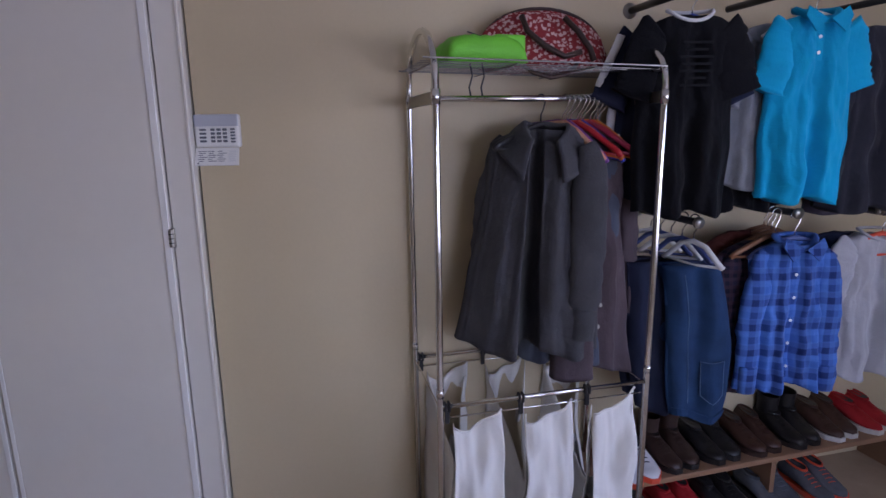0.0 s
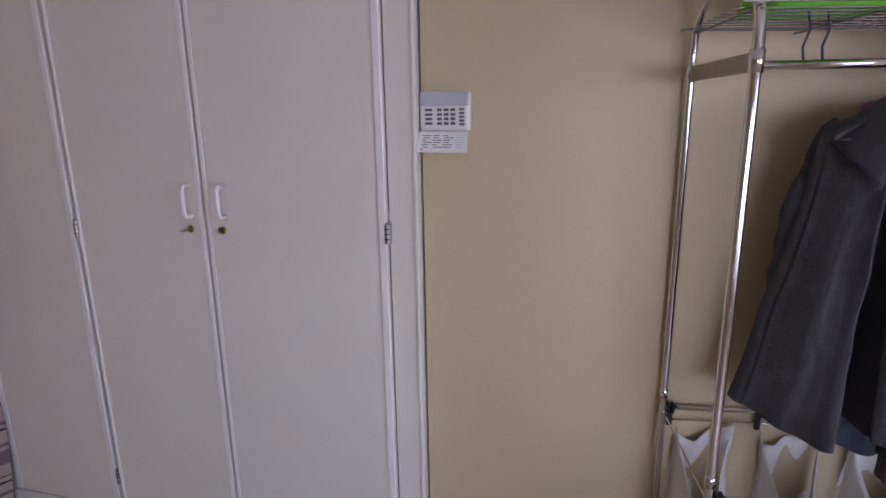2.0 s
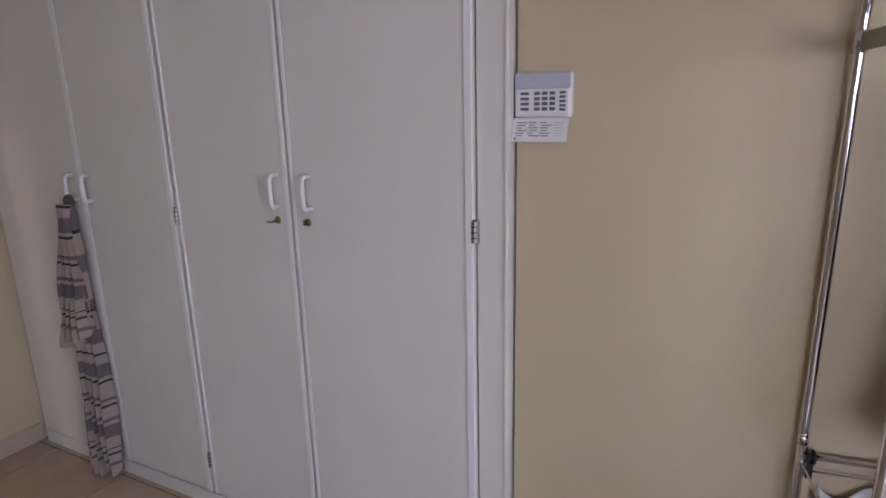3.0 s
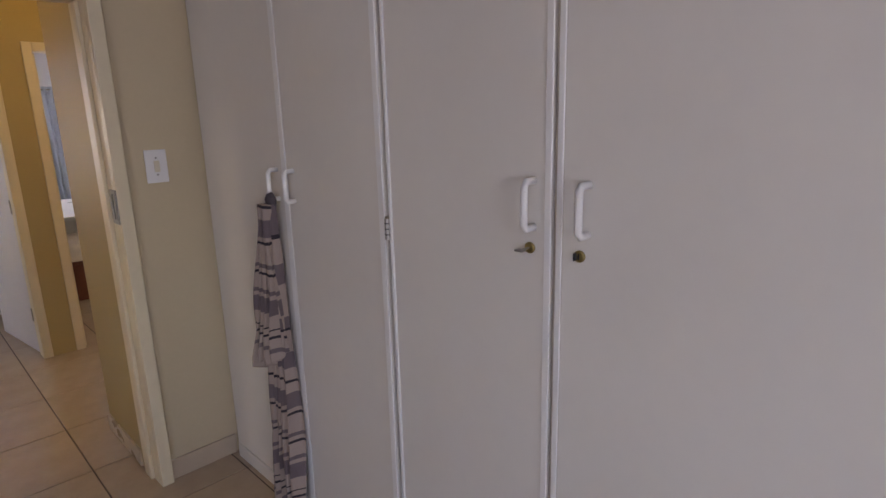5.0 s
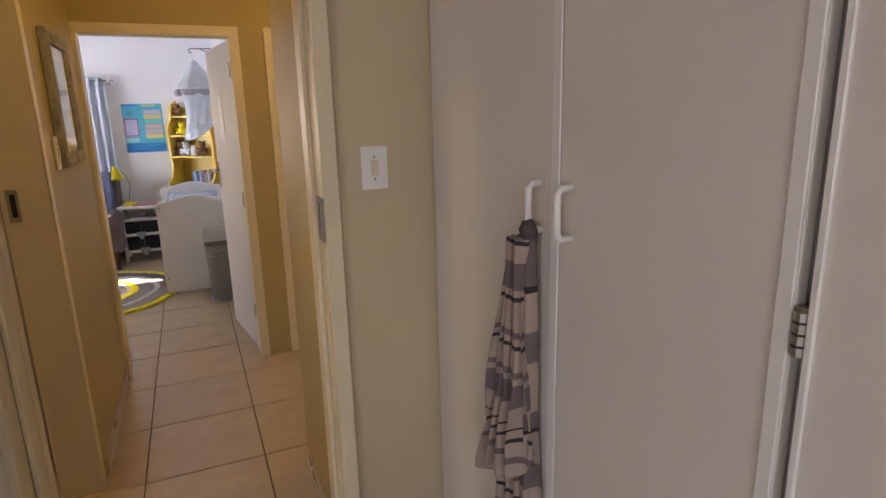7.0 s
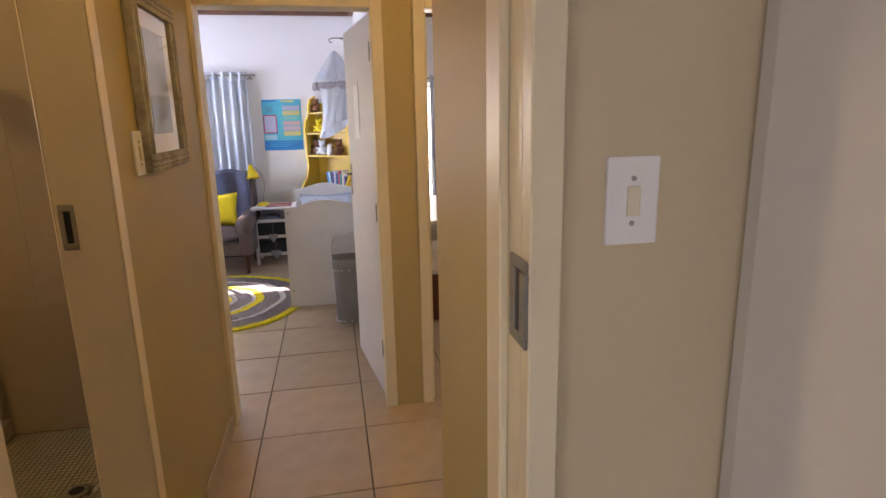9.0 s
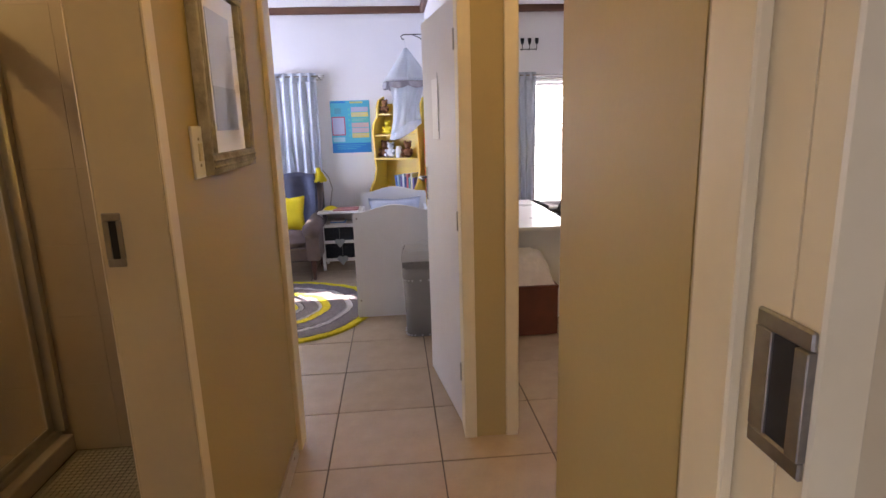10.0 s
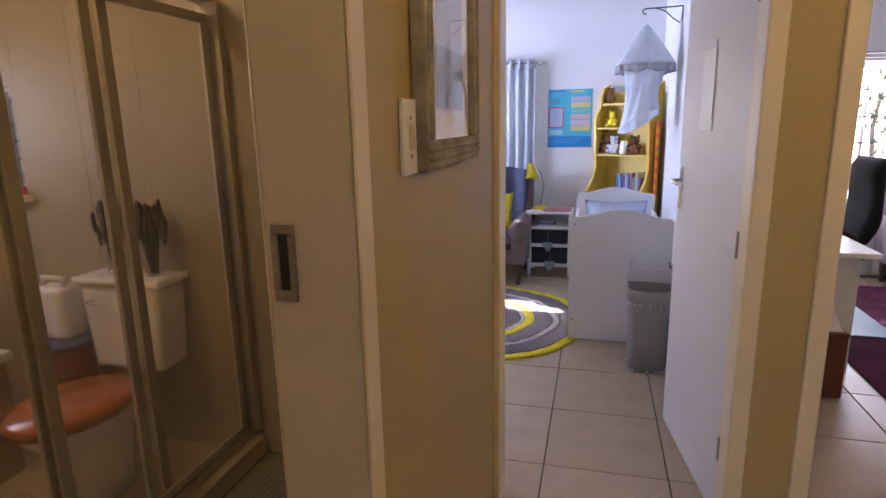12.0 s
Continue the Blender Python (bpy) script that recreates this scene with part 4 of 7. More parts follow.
def garment(name, label, category, m, mat, shoulder=0.42, hem=0.46, length=0.68, thick=0.07, sleeve=0.2, sleeve_w=0.085, seed=0.0, collar=None, flare=0.0, splay=0.35, group="", placket=None, open_front=0.0, fold=0.014, reach=(0.0, 0.0)):
    """A hung top: local origin at the neck, x across, -y towards the viewer, hanging down -z."""
    g = thing(name, label, category, m, group=group)

    def half(v):
        arm = math.exp(-((v - 0.04) / 0.09) ** 2)
        return (shoulder / 2) * (1 - v) + (hem / 2) * v - 0.018 * math.sin(math.pi * min(1, v * 1.6)) + 0.012 * math.sin(5 * v + seed) * v

    def zz(a, v):
        neck = 0.028 * math.exp(-(a / 0.30) ** 2)
        return -(0.085 * abs(a) ** 1.25) * (1 - v) - neck * (1 - v) ** 4 - v * length + 0.014 * math.sin(a * 6 + seed) * v ** 3

    def crease(a, v, s):
        """Narrow drape folds and crumples of the cloth."""
        hang = 0.006 * wob(a * 7, v * 0.8, s, 1.0, seed + 11) + 0.003 * wob(a * 15, v * 1.5, s, 1.0, seed + 5)
        return hang * (0.4 + v) + 0.012 * wob(a * 2.6, v * 5, s, 1.0, seed + 7) + 0.007 * wob(a * 6, v * 11, s, 1.0, seed + 3) + 0.004 * wob(a * 13, v * 17, s, 1.0, seed)

    def face(u, v, s):
        a = 2 * u - 1
        e = (1 - abs(a) ** 2.4) ** 0.5 if abs(a) < 1 else 0
        fl = fold * (0.25 + v) * (math.sin(a * 7.5 + seed + 0.8 * math.sin(3 * v)) + 0.6 * math.sin(a * 15 + 2 * seed)) + 0.018 * wob(a * 1.5, v * 4, s, 1.4, seed) + crease(a, v, s)
        y = s * (thick * 0.5 * e * (0.45 + 0.75 * v ** 0.6)) + fl * e
        if open_front and s < 0:
            y += open_front * math.exp(-((a + 0.22 - 0.16 * v) / 0.13) ** 4) * (0.75 + 0.25 * v)
        return (a * half(v), y, zz(a, v))
    part("body", closed_sheet(lambda u, v: face(u, v, -1), lambda u, v: face(u, v, 1), 60, 52), mat, g, "", True)
    if open_front:
        def flap(u, v, sg):
            mid = -0.22 + 0.16 * v
            inner, outer = mid + sg * (0.13 + 0.03 * v), sg * 0.9
            a = inner + (outer - inner) * u
            e = (1 - abs(a) ** 2.4) ** 0.5
            fl = fold * (0.25 + v) * (math.sin(a * 7.5 + seed + 0.8 * math.sin(3 * v)) + 0.6 * math.sin(a * 15 + 2 * seed)) + 0.018 * wob(a * 1.5, v * 4, -1, 1.4, seed) + crease(a, v, -1)
            y = -(thick * 0.5 * e * (0.45 + 0.75 * v ** 0.6)) + fl * e - 0.006 - 0.022 * (1 - u) ** 3
            return (a * half(v), y, zz(a, v) + 0.004)
        for sg in (-1, 1):
            part("front_flap", sheet(lambda u, v: flap(u, 0.06 + 0.94 * v, sg), 30, 44, 0.006), mat, g, "", True)
    for s in (-1, 1):
        n = 26
        x0, z0 = s * (shoulder / 2 - 0.070), -0.068
        pts = []
        for k in range(n + 1):
            t = k / n
            out = splay * (1 - (0.55 if sleeve > 0.4 else 0.15) * t) + 0.35 * max(0.0, 1 - t * 6)
            pts.append((x0 + s * sleeve * t * out + s * 0.008 * math.sin(5 * t + seed), -0.018 - 0.03 * t * (1 if sleeve > 0.4 else 0.3), z0 - sleeve * t * math.sqrt(max(0.05, 1 - out * out))))
        ring = tube(pts, sleeve_w, 18, taper=lambda t: (1 + 0.05 * math.sin(31 * t + 3 * math.sin(7 * t + seed) + s) + 0.03 * math.sin(57 * t + seed)) * (0.40 + 0.60 * min(1.0, t / 0.28) ** 0.7 if sleeve > 0.4 else 0.78 + 0.22 * t) * (1 - 0.22 * t * (1 if sleeve > 0.4 else 0)))
        for vtx in ring.verts:
            vtx.co.y = -0.018 + (vtx.co.y + 0.018) * (0.52 if sleeve > 0.4 else 0.34) + 0.012 * wob(vtx.co.x * 9, vtx.co.y * 9, vtx.co.z * 9, 1.0, seed + s)
            vtx.co.x += 0.010 * wob(vtx.co.z * 11, vtx.co.y * 8, s, 1.0, seed)
        for vtx in ring.verts:
            vtx.co.y += reach[0 if s < 0 else 1]
        sl = part("sleeve", ring, mat, g, "", True)
        if sleeve > 0.4:
            c = Vector(pts[-2]) + Vector((0, reach[0 if s < 0 else 1], 0))
            cb = tube([c + Vector((0, -0.004, 0.075)), c + Vector((0, -0.002, 0.02)), c + Vector((0, 0, -0.03))], sleeve_w * 0.60, 14)
            for vtx in cb.verts:
                vtx.co.y = c.y + (vtx.co.y - c.y) * 0.62
            part("cuff", cb, mat, sl, "", True)
    if collar is not None:
        pts = [(0.075 * math.cos(t), 0.042 * math.sin(t) - 0.004, -0.012 - 0.038 * max(0.0, -math.sin(t)) ** 1.5) for t in [2 * math.pi * k / 20 for k in range(20)]]
        part("collar", tube(pts, collar[1], 8, closed=True), collar[0], g, "", True)
        if collar[2]:
            for s in (-1, 1):
                bm = outline([(s * 0.006, -0.055), (s * 0.070, -0.012), (s * 0.082, -0.045), (s * 0.050, -0.098)], 0.006)
                bmesh.ops.transform(bm, matrix=pose(0, -0.062, 0.004, -14, 0, 0), verts=bm.verts)
                part("collar_flap", bm, collar[0], g)
    if placket:
        n = placket[1]
        part("placket", sheet(lambda u, v: ((u - 0.5) * 0.03, face(0.5, v * placket[2], -1)[1] - 0.004, zz(0, v * placket[2])), 2, 14, 0.003), mat, g)
        for k in range(n):
            v = placket[2] * (k + 0.5) / n
            bm = lathe([(0.006, 0), (0.006, 0.003)], 10)
            p = part("button", bm, placket[0], g)
            p.matrix_local = pose(0, face(0.5, v, -1)[1] - 0.008, zz(0, v), 90, 0, 0)
    return g


RR = RM @ pose(0, RD / 2, 1.762)
# empty coloured hangers and the garments on the rack
hanger(RR @ pose(0.42, 0, 0, 0, 0, 22), M_BLACK, "black plastic hanger carrying a grey coat", 0.42)
jk = garment("hooded_coat", "charcoal grey wool hooded coat with a loose open front", "coat", RR @ pose(0.425, -0.03, -0.075, 0, 4, -12), M_GREYWOOL, 0.37, 0.54, 0.80, 0.19, 0.66, 0.068, 0.9, None, splay=0.20, open_front=0.08, fold=0.022, group="clothes on the rack", reach=(0.055, -0.075))
def hood(u, v):
    t = math.radians(-58 + 296 * u)
    f = max(0.0, -math.sin(t)) ** 1.3
    r = 0.066 + 0.085 * v * (1 - 0.45 * f)
    drop = -0.012 - 0.100 * v ** 1.1 - 0.13 * f * (0.55 + 0.25 * v)
    swell = 0.013 * math.sin(math.pi * v) * (0.6 + 0.4 * math.sin(5 * t)) + 0.012 * wob(u * 6, v * 3, 0, 1.0, 3)
    return (r * math.cos(t) - 0.02 * f, 0.68 * r * math.sin(t) - 0.022 - 0.055 * f, drop + swell)
part("hood", sheet(hood, 44, 10, 0.012), M_GREYWOOL, jk, "grey hood folded back", True)
part("care_label", box((0.012, -0.012, -0.075), (0.022, -0.009, -0.03)), M_WHITEC, jk, "small white care label")
part("drawstring", tube([(0.05 + 0.004 * math.sin(k), -0.112, -0.15 - 0.014 * k) for k in range(5)], 0.0016, 6), M_MAUVE, jk, "thin grey drawstring")
for z in (-0.62, -0.70):
    part("button", lathe([(0.008, 0), (0.008, 0.004)], 10), M_STEEL, jk).matrix_local = pose(0.235, -0.075, z, 70, 0, 30)
garment("grey_blue_jacket", "blue-grey soft jacket hanging behind a coat", "jacket", RR @ pose(0.555, 0.02, -0.10, 0, 0, -16), material("blue_grey_fleece", (0.085, 0.10, 0.14), 0.95, var=0.12, scale=10, bump=0.5, fine=220, sheen=0.5), 0.34, 0.42, 0.84, 0.14, 0.62, 0.058, 2.2, None, splay=0.12, fold=0.022, group="clothes on the rack")
garment("mauve_cardigan", "long mauve-grey knitted cardigan on the rack", "cardigan", RR @ pose(0.660, 0.0, -0.12, 0, 0, 26), M_MAUVE, 0.34, 0.46, 0.86, 0.16, 0.6, 0.055, 4.1, None, splay=0.10, fold=0.024, group="clothes on the rack", reach=(0.03, -0.02))
for k, (x, col, nm) in enumerate(((0.475, (0.55, 0.30, 0.18), "pale wooden"), (0.495, (0.62, 0.26, 0.16), "peach plastic"), (0.515, (0.20, 0.05, 0.25), "purple plastic"), (0.535, (0.42, 0.015, 0.02), "red plastic"), (0.55, (0.75, 0.18, 0.03), "orange plastic"), (0.568, (0.03, 0.05, 0.38), "blue plastic"), (0.585, (0.30, 0.02, 0.05), "wine red plastic"), (0.605, (0.55, 0.04, 0.03), "bright red plastic"), (0.625, (0.75, 0.28, 0.05), "amber plastic"))):
    hanger(RR @ pose(x + 0.035, 0, 0, 0, 10 + (k % 3) * 4, -66 + 3.5 * k), material("hanger_" + nm.replace(" ", "_"), col, 0.4, var=0.08, scale=20, bump=0.02), nm + " clothes hanger on the rack rail", 0.38)

# on the wire shelf
def lump(w, d, h, seed, top=0.5):
    def f(u, v, s):
        a, b = 2 * u - 1, 2 * v - 1
        e = max(0.0, (1 - a ** 4) * (1 - b ** 4)) ** 0.4
        n = 1 + 0.28 * wob(a, b, 0, 2.0, seed) + 0.12 * wob(a, b, 1, 6.0, seed)
        return (a * w / 2, b * d / 2, (h * e * n * (1 + 0.25 * math.sin(2.2 * a + seed)) if s > 0 else 0.0))
    return closed_sheet(lambda u, v: f(u, v, 1), lambda u, v: f(u, v, -1), 20, 14)


def folded_pouch(w, d, h):
    """A squarish folded nylon bundle with soft creased faces."""
    def f(u, v, s):
        a, b = 2 * u - 1, 2 * v - 1
        e = max(0.0, (1 - a ** 8) * (1 - b ** 8)) ** 0.5
        n = 1 + 0.10 * wob(a, b, 0, 2.4, 3.1) + 0.05 * wob(a, b, 1, 7.0, 1.2) - 0.12 * (a + 0.1) * a
        return (a * w / 2, b * d / 2, h * e * n if s > 0 else 0.0)
    return closed_sheet(lambda u, v: f(u, v, 1), lambda u, v: f(u, v, -1), 30, 22)


gb = thing("folded_green_bag", "lime green folded nylon bag on the wire shelf", "bag", RM @ pose(0.19, 0.20, 1.868, 0, 0, 4))
part("pouch", folded_pouch(0.27, 0.20, 0.085), M_LIME, gb, "", True)
part("flap", box((0.03, -0.075, 0.03), (0.135, -0.02, 0.088), 0.012, seg=2), M_LIME, gb, "", True)
for z, x0 in ((0.092, -0.06), (0.080, -0.055)):
    part("seam", tube([(x0 + 0.02 * k, -0.062 - 0.003 * k, z - 0.006 * k) for k in range(7)], 0.0022, 6), M_BLACK, gb, "dark stitched seam")
for x in (-0.05, -0.01):
    part("strap", tube([(x, -0.06, -0.002), (x + 0.006, -0.065, -0.04), (x - 0.004, -0.062, -0.075), (x + 0.004, -0.055, -0.1)], 0.003, 6), M_BLACK, gb, "thin black strap")

fb = thing("floral_handbag", "red handbag with pale floral print and dark straps", "handbag", RM @ pose(0.455, 0.29, 1.868, -12, 0, -6))
def bagf(u, v, s):
    a = 2 * u - 1
    r = max(0.0, 1 - abs(a) ** 2.2) ** 0.5
    return (a * 0.235, s * 0.075 * (1 - v) ** 0.5 * r + 0.015 * wob(a * 2, v * 2, s, 1.2, 5), 0.205 * v * (0.25 + 0.75 * r))
part("bag_body", closed_sheet(lambda u, v: bagf(u, v, -1), lambda u, v: bagf(u, v, 1), 24, 14), M_FLORAL, fb, "", True)
part("zip_edge", tube([(0.225 * math.cos(t), 0.0, 0.006 + 0.205 * math.sin(t) ** 0.7) for t in [math.pi * k / 20 for k in range(1, 20)]], 0.006, 6), M_DBROWN, fb, "dark brown piping", True)
part("strap", tube([(-0.09, -0.075, 0.155), (-0.075, -0.085, 0.10), (-0.02, -0.09, 0.05), (0.05, -0.09, 0.012), (0.11, -0.085, 0.03)], 0.010, 8), M_DBROWN, fb, "dark brown strap", True)
part("strap", tube([(0.06, -0.075, 0.15), (0.10, -0.088, 0.10), (0.14, -0.09, 0.04), (0.155, -0.085, 0.0)], 0.010, 8), M_DBROWN, fb, "dark brown strap", True)
part("strap", tube([(-0.10, -0.07, -0.004), (-0.06, -0.08, -0.04), (0.0, -0.085, -0.058), (0.06, -0.08, -0.045), (0.10, -0.07, -0.006)], 0.007, 8), M_DBROWN, fb, "dark brown strap", True)

# ---- open wardrobe wall: rods, clothes, shoes ----
UM = pose(0.82, 1.69, 0, 0, 0, 9.8)      # front left of the shoe shelf, x along it
UB = 0.30                                # depth to the wall behind
sh = thing("shoe_shelf", "long pine plank shoe shelf along the wall", "shelf", UM)
part("plank", box((-0.12, 0, 0.225), (1.55, UB - 0.01, 0.250), 0.003), M_PINE, sh)
for x in (-0.09, 0.72, 1.5):
    part("support", box((x, 0.03, 0), (x + 0.025, UB - 0.02, 0.2245)), M_PINE, sh)


def rod(u, z, reach):
    r = thing("clothes_rod", "black clothes rod with a steel end cap on the wall", "rod", UM @ pose(u, UB - 0.02, z), group="rods on the wall")
    part("bar", tube([(0, 0, 0), (0, -reach, 0)], 0.0135, 12), M_BLACK, r, "", True)
    part("end_cap", tube([(0, -reach, 0), (0, -reach - 0.012, 0)], 0.021, 14), M_STEEL, r, "steel end cap", True)
    part("flange", tube([(0, 0.02, 0), (0, 0.006, 0)], 0.03, 14), M_STEEL, r, "", True)
    return r


for u, z, reach in ((0.145, 1.325, 0.36), (0.56, 1.34, 0.38), (0.98, 1.33, 0.36), (0.06, 2.10, 0.36), (0.50, 2.12, 0.40), (0.92, 2.11, 0.36)):
    rod(u, z, reach)


def hung(u, back, z, turn=0):
    return UM @ pose(u, UB - 0.02 - back, z, 0, 0, turn - 9)


GC = "clothes on the wall rods"
# upper tier
garment("black_t_shirt", "black cotton t-shirt with a faint dark print", "t-shirt", hung(0.05, 0.36, 2.045, -4), M_BLACKC, 0.36, 0.345, 0.68, 0.10, 0.23, 0.072, 0.2, (M_WHITEC, 0.006, False), splay=0.42, group=GC)
garment("striped_sleeve_top", "dark sports top with white shoulder stripes", "top", hung(0.05, 0.28, 2.03, -10), M_NAVY, 0.40, 0.38, 0.62, 0.08, 0.24, 0.065, 1.2, None, splay=0.45, group=GC)
stripe = []
for k in range(9):
    t = 0.1 + 0.09 * k
    out = 0.45 * (1 - 0.15 * t) + 0.35 * max(0.0, 1 - t * 6)
    up = math.sqrt(1 - out * out)
    stripe.append((-0.130 - 0.24 * t * out - 0.046 * up, -0.034, -0.068 - 0.24 * t * up + 0.046 * out))
band = tube(stripe, 0.014, 10)
for vtx in band.verts:
    vtx.co.y = -0.034 + (vtx.co.y + 0.034) * 0.45
part("sleeve_stripe", band, M_WHITEC, bpy.data.objects["striped_sleeve_top"], "white stripe", True)
garment("white_long_top", "white cotton shirt half hidden behind others", "shirt", hung(0.08, 0.20, 2.03, 0), M_WHITEC, 0.38, 0.36, 0.55, 0.08, 0.42, 0.05, 2.2, None, splay=0.35, group=GC)
hanger(hung(0.06, 0.36, 2.10, -4), material("blue_hanger_plastic", (0.03, 0.08, 0.5), 0.4), "blue plastic hanger holding a black t-shirt", 0.36)
garment("polo_shirt", "bright turquoise polo shirt with short sleeves", "polo shirt", hung(0.52, 0.40, 2.055, -2), M_TURQ, 0.345, 0.33, 0.66, 0.11, 0.22, 0.070, 0.5, (M_TURQ, 0.012, True), splay=0.34, placket=(M_WPLAST, 3, 0.26), group=GC)
tee = bpy.data.objects["black_t_shirt"]
for k in range(7):
    z = -0.12 - 0.022 * k
    hw = (0.05, 0.035, 0.055, 0.05, 0.055, 0.035, 0.05)[k]
    part("print_bar", box((-hw, -0.078, z - 0.004), (hw, -0.074, z + 0.004), 0.001), M_PRINT, tee, "faint dark grey print")
hanger(hung(0.52, 0.40, 2.12, -2), M_WPLAST, "white plastic hanger holding a polo shirt", 0.36)
garment("grey_t_shirt", "mid grey t-shirt behind a turquoise polo", "t-shirt", hung(0.46, 0.31, 2.04, 2), M_GREYC, 0.38, 0.36, 0.60, 0.09, 0.24, 0.065, 1.5, None, splay=0.42, group=GC)
garment("black_shirt", "black shirt hanging on a wall rod", "shirt", hung(0.42, 0.24, 2.03, 4), M_BLACKC, 0.38, 0.37, 0.68, 0.09, 0.5, 0.055, 2.5, None, splay=0.24, group=GC)
garment("white_t_shirt", "white t-shirt behind a turquoise polo", "t-shirt", hung(0.53, 0.17, 2.03, 0), M_WHITEC, 0.36, 0.34, 0.67, 0.08, 0.2, 0.06, 3.5, None, splay=0.35, group=GC)
garment("dark_grey_jersey", "dark charcoal jersey with long sleeves on a rod", "jersey", hung(0.90, 0.36, 2.04, -3), material("charcoal_jersey", (0.03, 0.03, 0.04), 0.95, var=0.15, bump=0.5, fine=240, sheen=0.3), 0.40, 0.40, 0.70, 0.12, 0.56, 0.058, 1.8, None, splay=0.2, group=GC)
garment("mauve_jersey", "muted mauve-grey jersey on a rod", "jersey", hung(0.95, 0.27, 2.04, 0), material("mauve_jersey_knit", (0.10, 0.085, 0.11), 0.95, var=0.12, bump=0.5, fine=240, sheen=0.3), 0.42, 0.40, 0.72, 0.1, 0.56, 0.058, 2.8, None, splay=0.3, group=GC)
# lower tier
garment("check_shirt", "blue checked long-sleeved cotton shirt", "shirt", hung(0.56, 0.38, 1.265, -3), M_PLAID, 0.345, 0.36, 0.60, 0.11, 0.54, 0.056, 0.8, (M_PLAID, 0.012, True), splay=0.24, placket=(M_WPLAST, 6, 0.95), group=GC, fold=0.018)
hanger(hung(0.56, 0.38, 1.335, -3), M_BLUE, "dark blue hanger holding a checked shirt", 0.34)
garment("dark_check_shirt", "dark navy checked shirt behind a brighter one", "shirt", hung(0.50, 0.29, 1.255, 2), checked("dark_check_cotton", (0.03, 0.03, 0.06), (0.01, 0.01, 0.02), (0.10, 0.05, 0.07), 0.06), 0.36, 0.36, 0.62, 0.1, 0.54, 0.056, 1.8, None, splay=0.25, group=GC)
garment("maroon_shirt", "dark red shirt hanging at the back of a rod", "shirt", hung(0.50, 0.20, 1.275, 2), M_MAROON, 0.36, 0.35, 0.5, 0.1, 0.5, 0.05, 2.8, None, splay=0.25, group=GC)
garment("light_grey_t_shirt", "light grey t-shirt on a red plastic hanger", "t-shirt", hung(0.98, 0.36, 1.265, -3), M_PALEC, 0.35, 0.36, 0.62, 0.11, 0.23, 0.07, 0.3, (M_PALEC, 0.006, False), splay=0.40, group=GC)
hanger(hung(0.98, 0.385, 1.325, -3), M_ORANGE, "red-orange plastic hanger holding a grey t-shirt", 0.26)
garment("navy_t_shirt", "navy t-shirt hanging behind a grey one", "t-shirt", hung(0.90, 0.28, 1.26, 0), M_NAVY, 0.40, 0.37, 0.60, 0.09, 0.24, 0.065, 1.3, None, splay=0.42, group=GC)
for k in range(4):
    hanger(hung(0.52 + 0.03 * k, 0.33 - 0.05 * k, 1.34, 8 - 5 * k), material("hanger_wood", (0.25, 0.11, 0.05), 0.45, var=0.15, scale=20), "brown wooden clothes hanger on a wall rod", 0.38)


def jeans(m, mat, label, seed):
    """Folded trousers hanging from a bar, seat and pocket low down."""
    j = thing("jeans", label, "jeans", m, group=GC)

    def f(u, v, s):
        a = 2 * u - 1
        e = max(0.0, 1 - abs(a) ** 3) ** 0.5
        xl = -0.135 + 0.075 * v + 0.010 * math.sin(5 * v + seed)
        xr = 0.085 + 0.085 * math.sin(2.1 * v) - 0.02 * v
        y = s * (0.030 + 0.014 * v) * e + 0.018 * wob(a * 1.3, v * 3, s, 1.5, seed) + 0.007 * math.sin(a * 6 + 3 * v + seed) * e
        return (xl + (xr - xl) * u, y, -0.60 * v - 0.014 * math.sin(a * 3 + seed) * v)
    part("leg", closed_sheet(lambda u, v: f(u, v, -1), lambda u, v: f(u, v, 1), 24, 30), mat, j, "", True)
    back = closed_sheet(lambda u, v: f(u, v * 0.94, -1), lambda u, v: f(u, v * 0.94, 1), 20, 24)
    part("leg", back, mat, j, "", True).location = (-0.018, 0.062, 0.0)

    def on(u, v, off):
        p = f(u, v, -1)
        return (p[0], p[1] - off, p[2])
    if mat is M_DENIM:
        def pocket(p, q):
            return on(0.48 + 0.36 * p, 0.60 + (0.22 + 0.04 * (1 - abs(2 * p - 1))) * q, 0.005)
        part("pocket", sheet(pocket, 8, 8, 0.002), M_DENIM, j)
        edge = [pocket(k / 8, 0) for k in range(9)] + [pocket(1, k / 8) for k in range(1, 9)] + [pocket(1 - k / 8, 1) for k in range(1, 9)] + [pocket(0, 1 - k / 8) for k in range(1, 8)]
        part("stitching", tube([(x, y - 0.003, z) for x, y, z in edge], 0.0014, 5, closed=True), M_STITCH, j, "pale stitching")
        part("waistband", sheet(lambda p, q: on(0.04 + 0.92 * p, 0.945 + 0.05 * q, 0.005), 14, 3, 0.003), M_DENIM, j)
        part("seam", tube([on(0.30, 0.05 + 0.85 * k / 16, 0.002) for k in range(17)], 0.0016, 5), M_STITCH, j)
    return j


jeans(hung(0.17, 0.345, 1.165, -6), M_DENIM, "blue denim jeans folded over a hanger", 0.6)
jeans(hung(0.07, 0.25, 1.165, 2), M_NAVY, "black trousers folded over a hanger", 1.6)
for k in range(5):
    hanger(hung(0.150, 0.34 - 0.065 * k, 1.325 + 0.013, -66 + 8 * k), M_WPLAST if k % 2 == 0 else M_BLUE, "white plastic clothes hanger on a wall rod" if k % 2 == 0 else "blue plastic clothes hanger on a wall rod", 0.25)


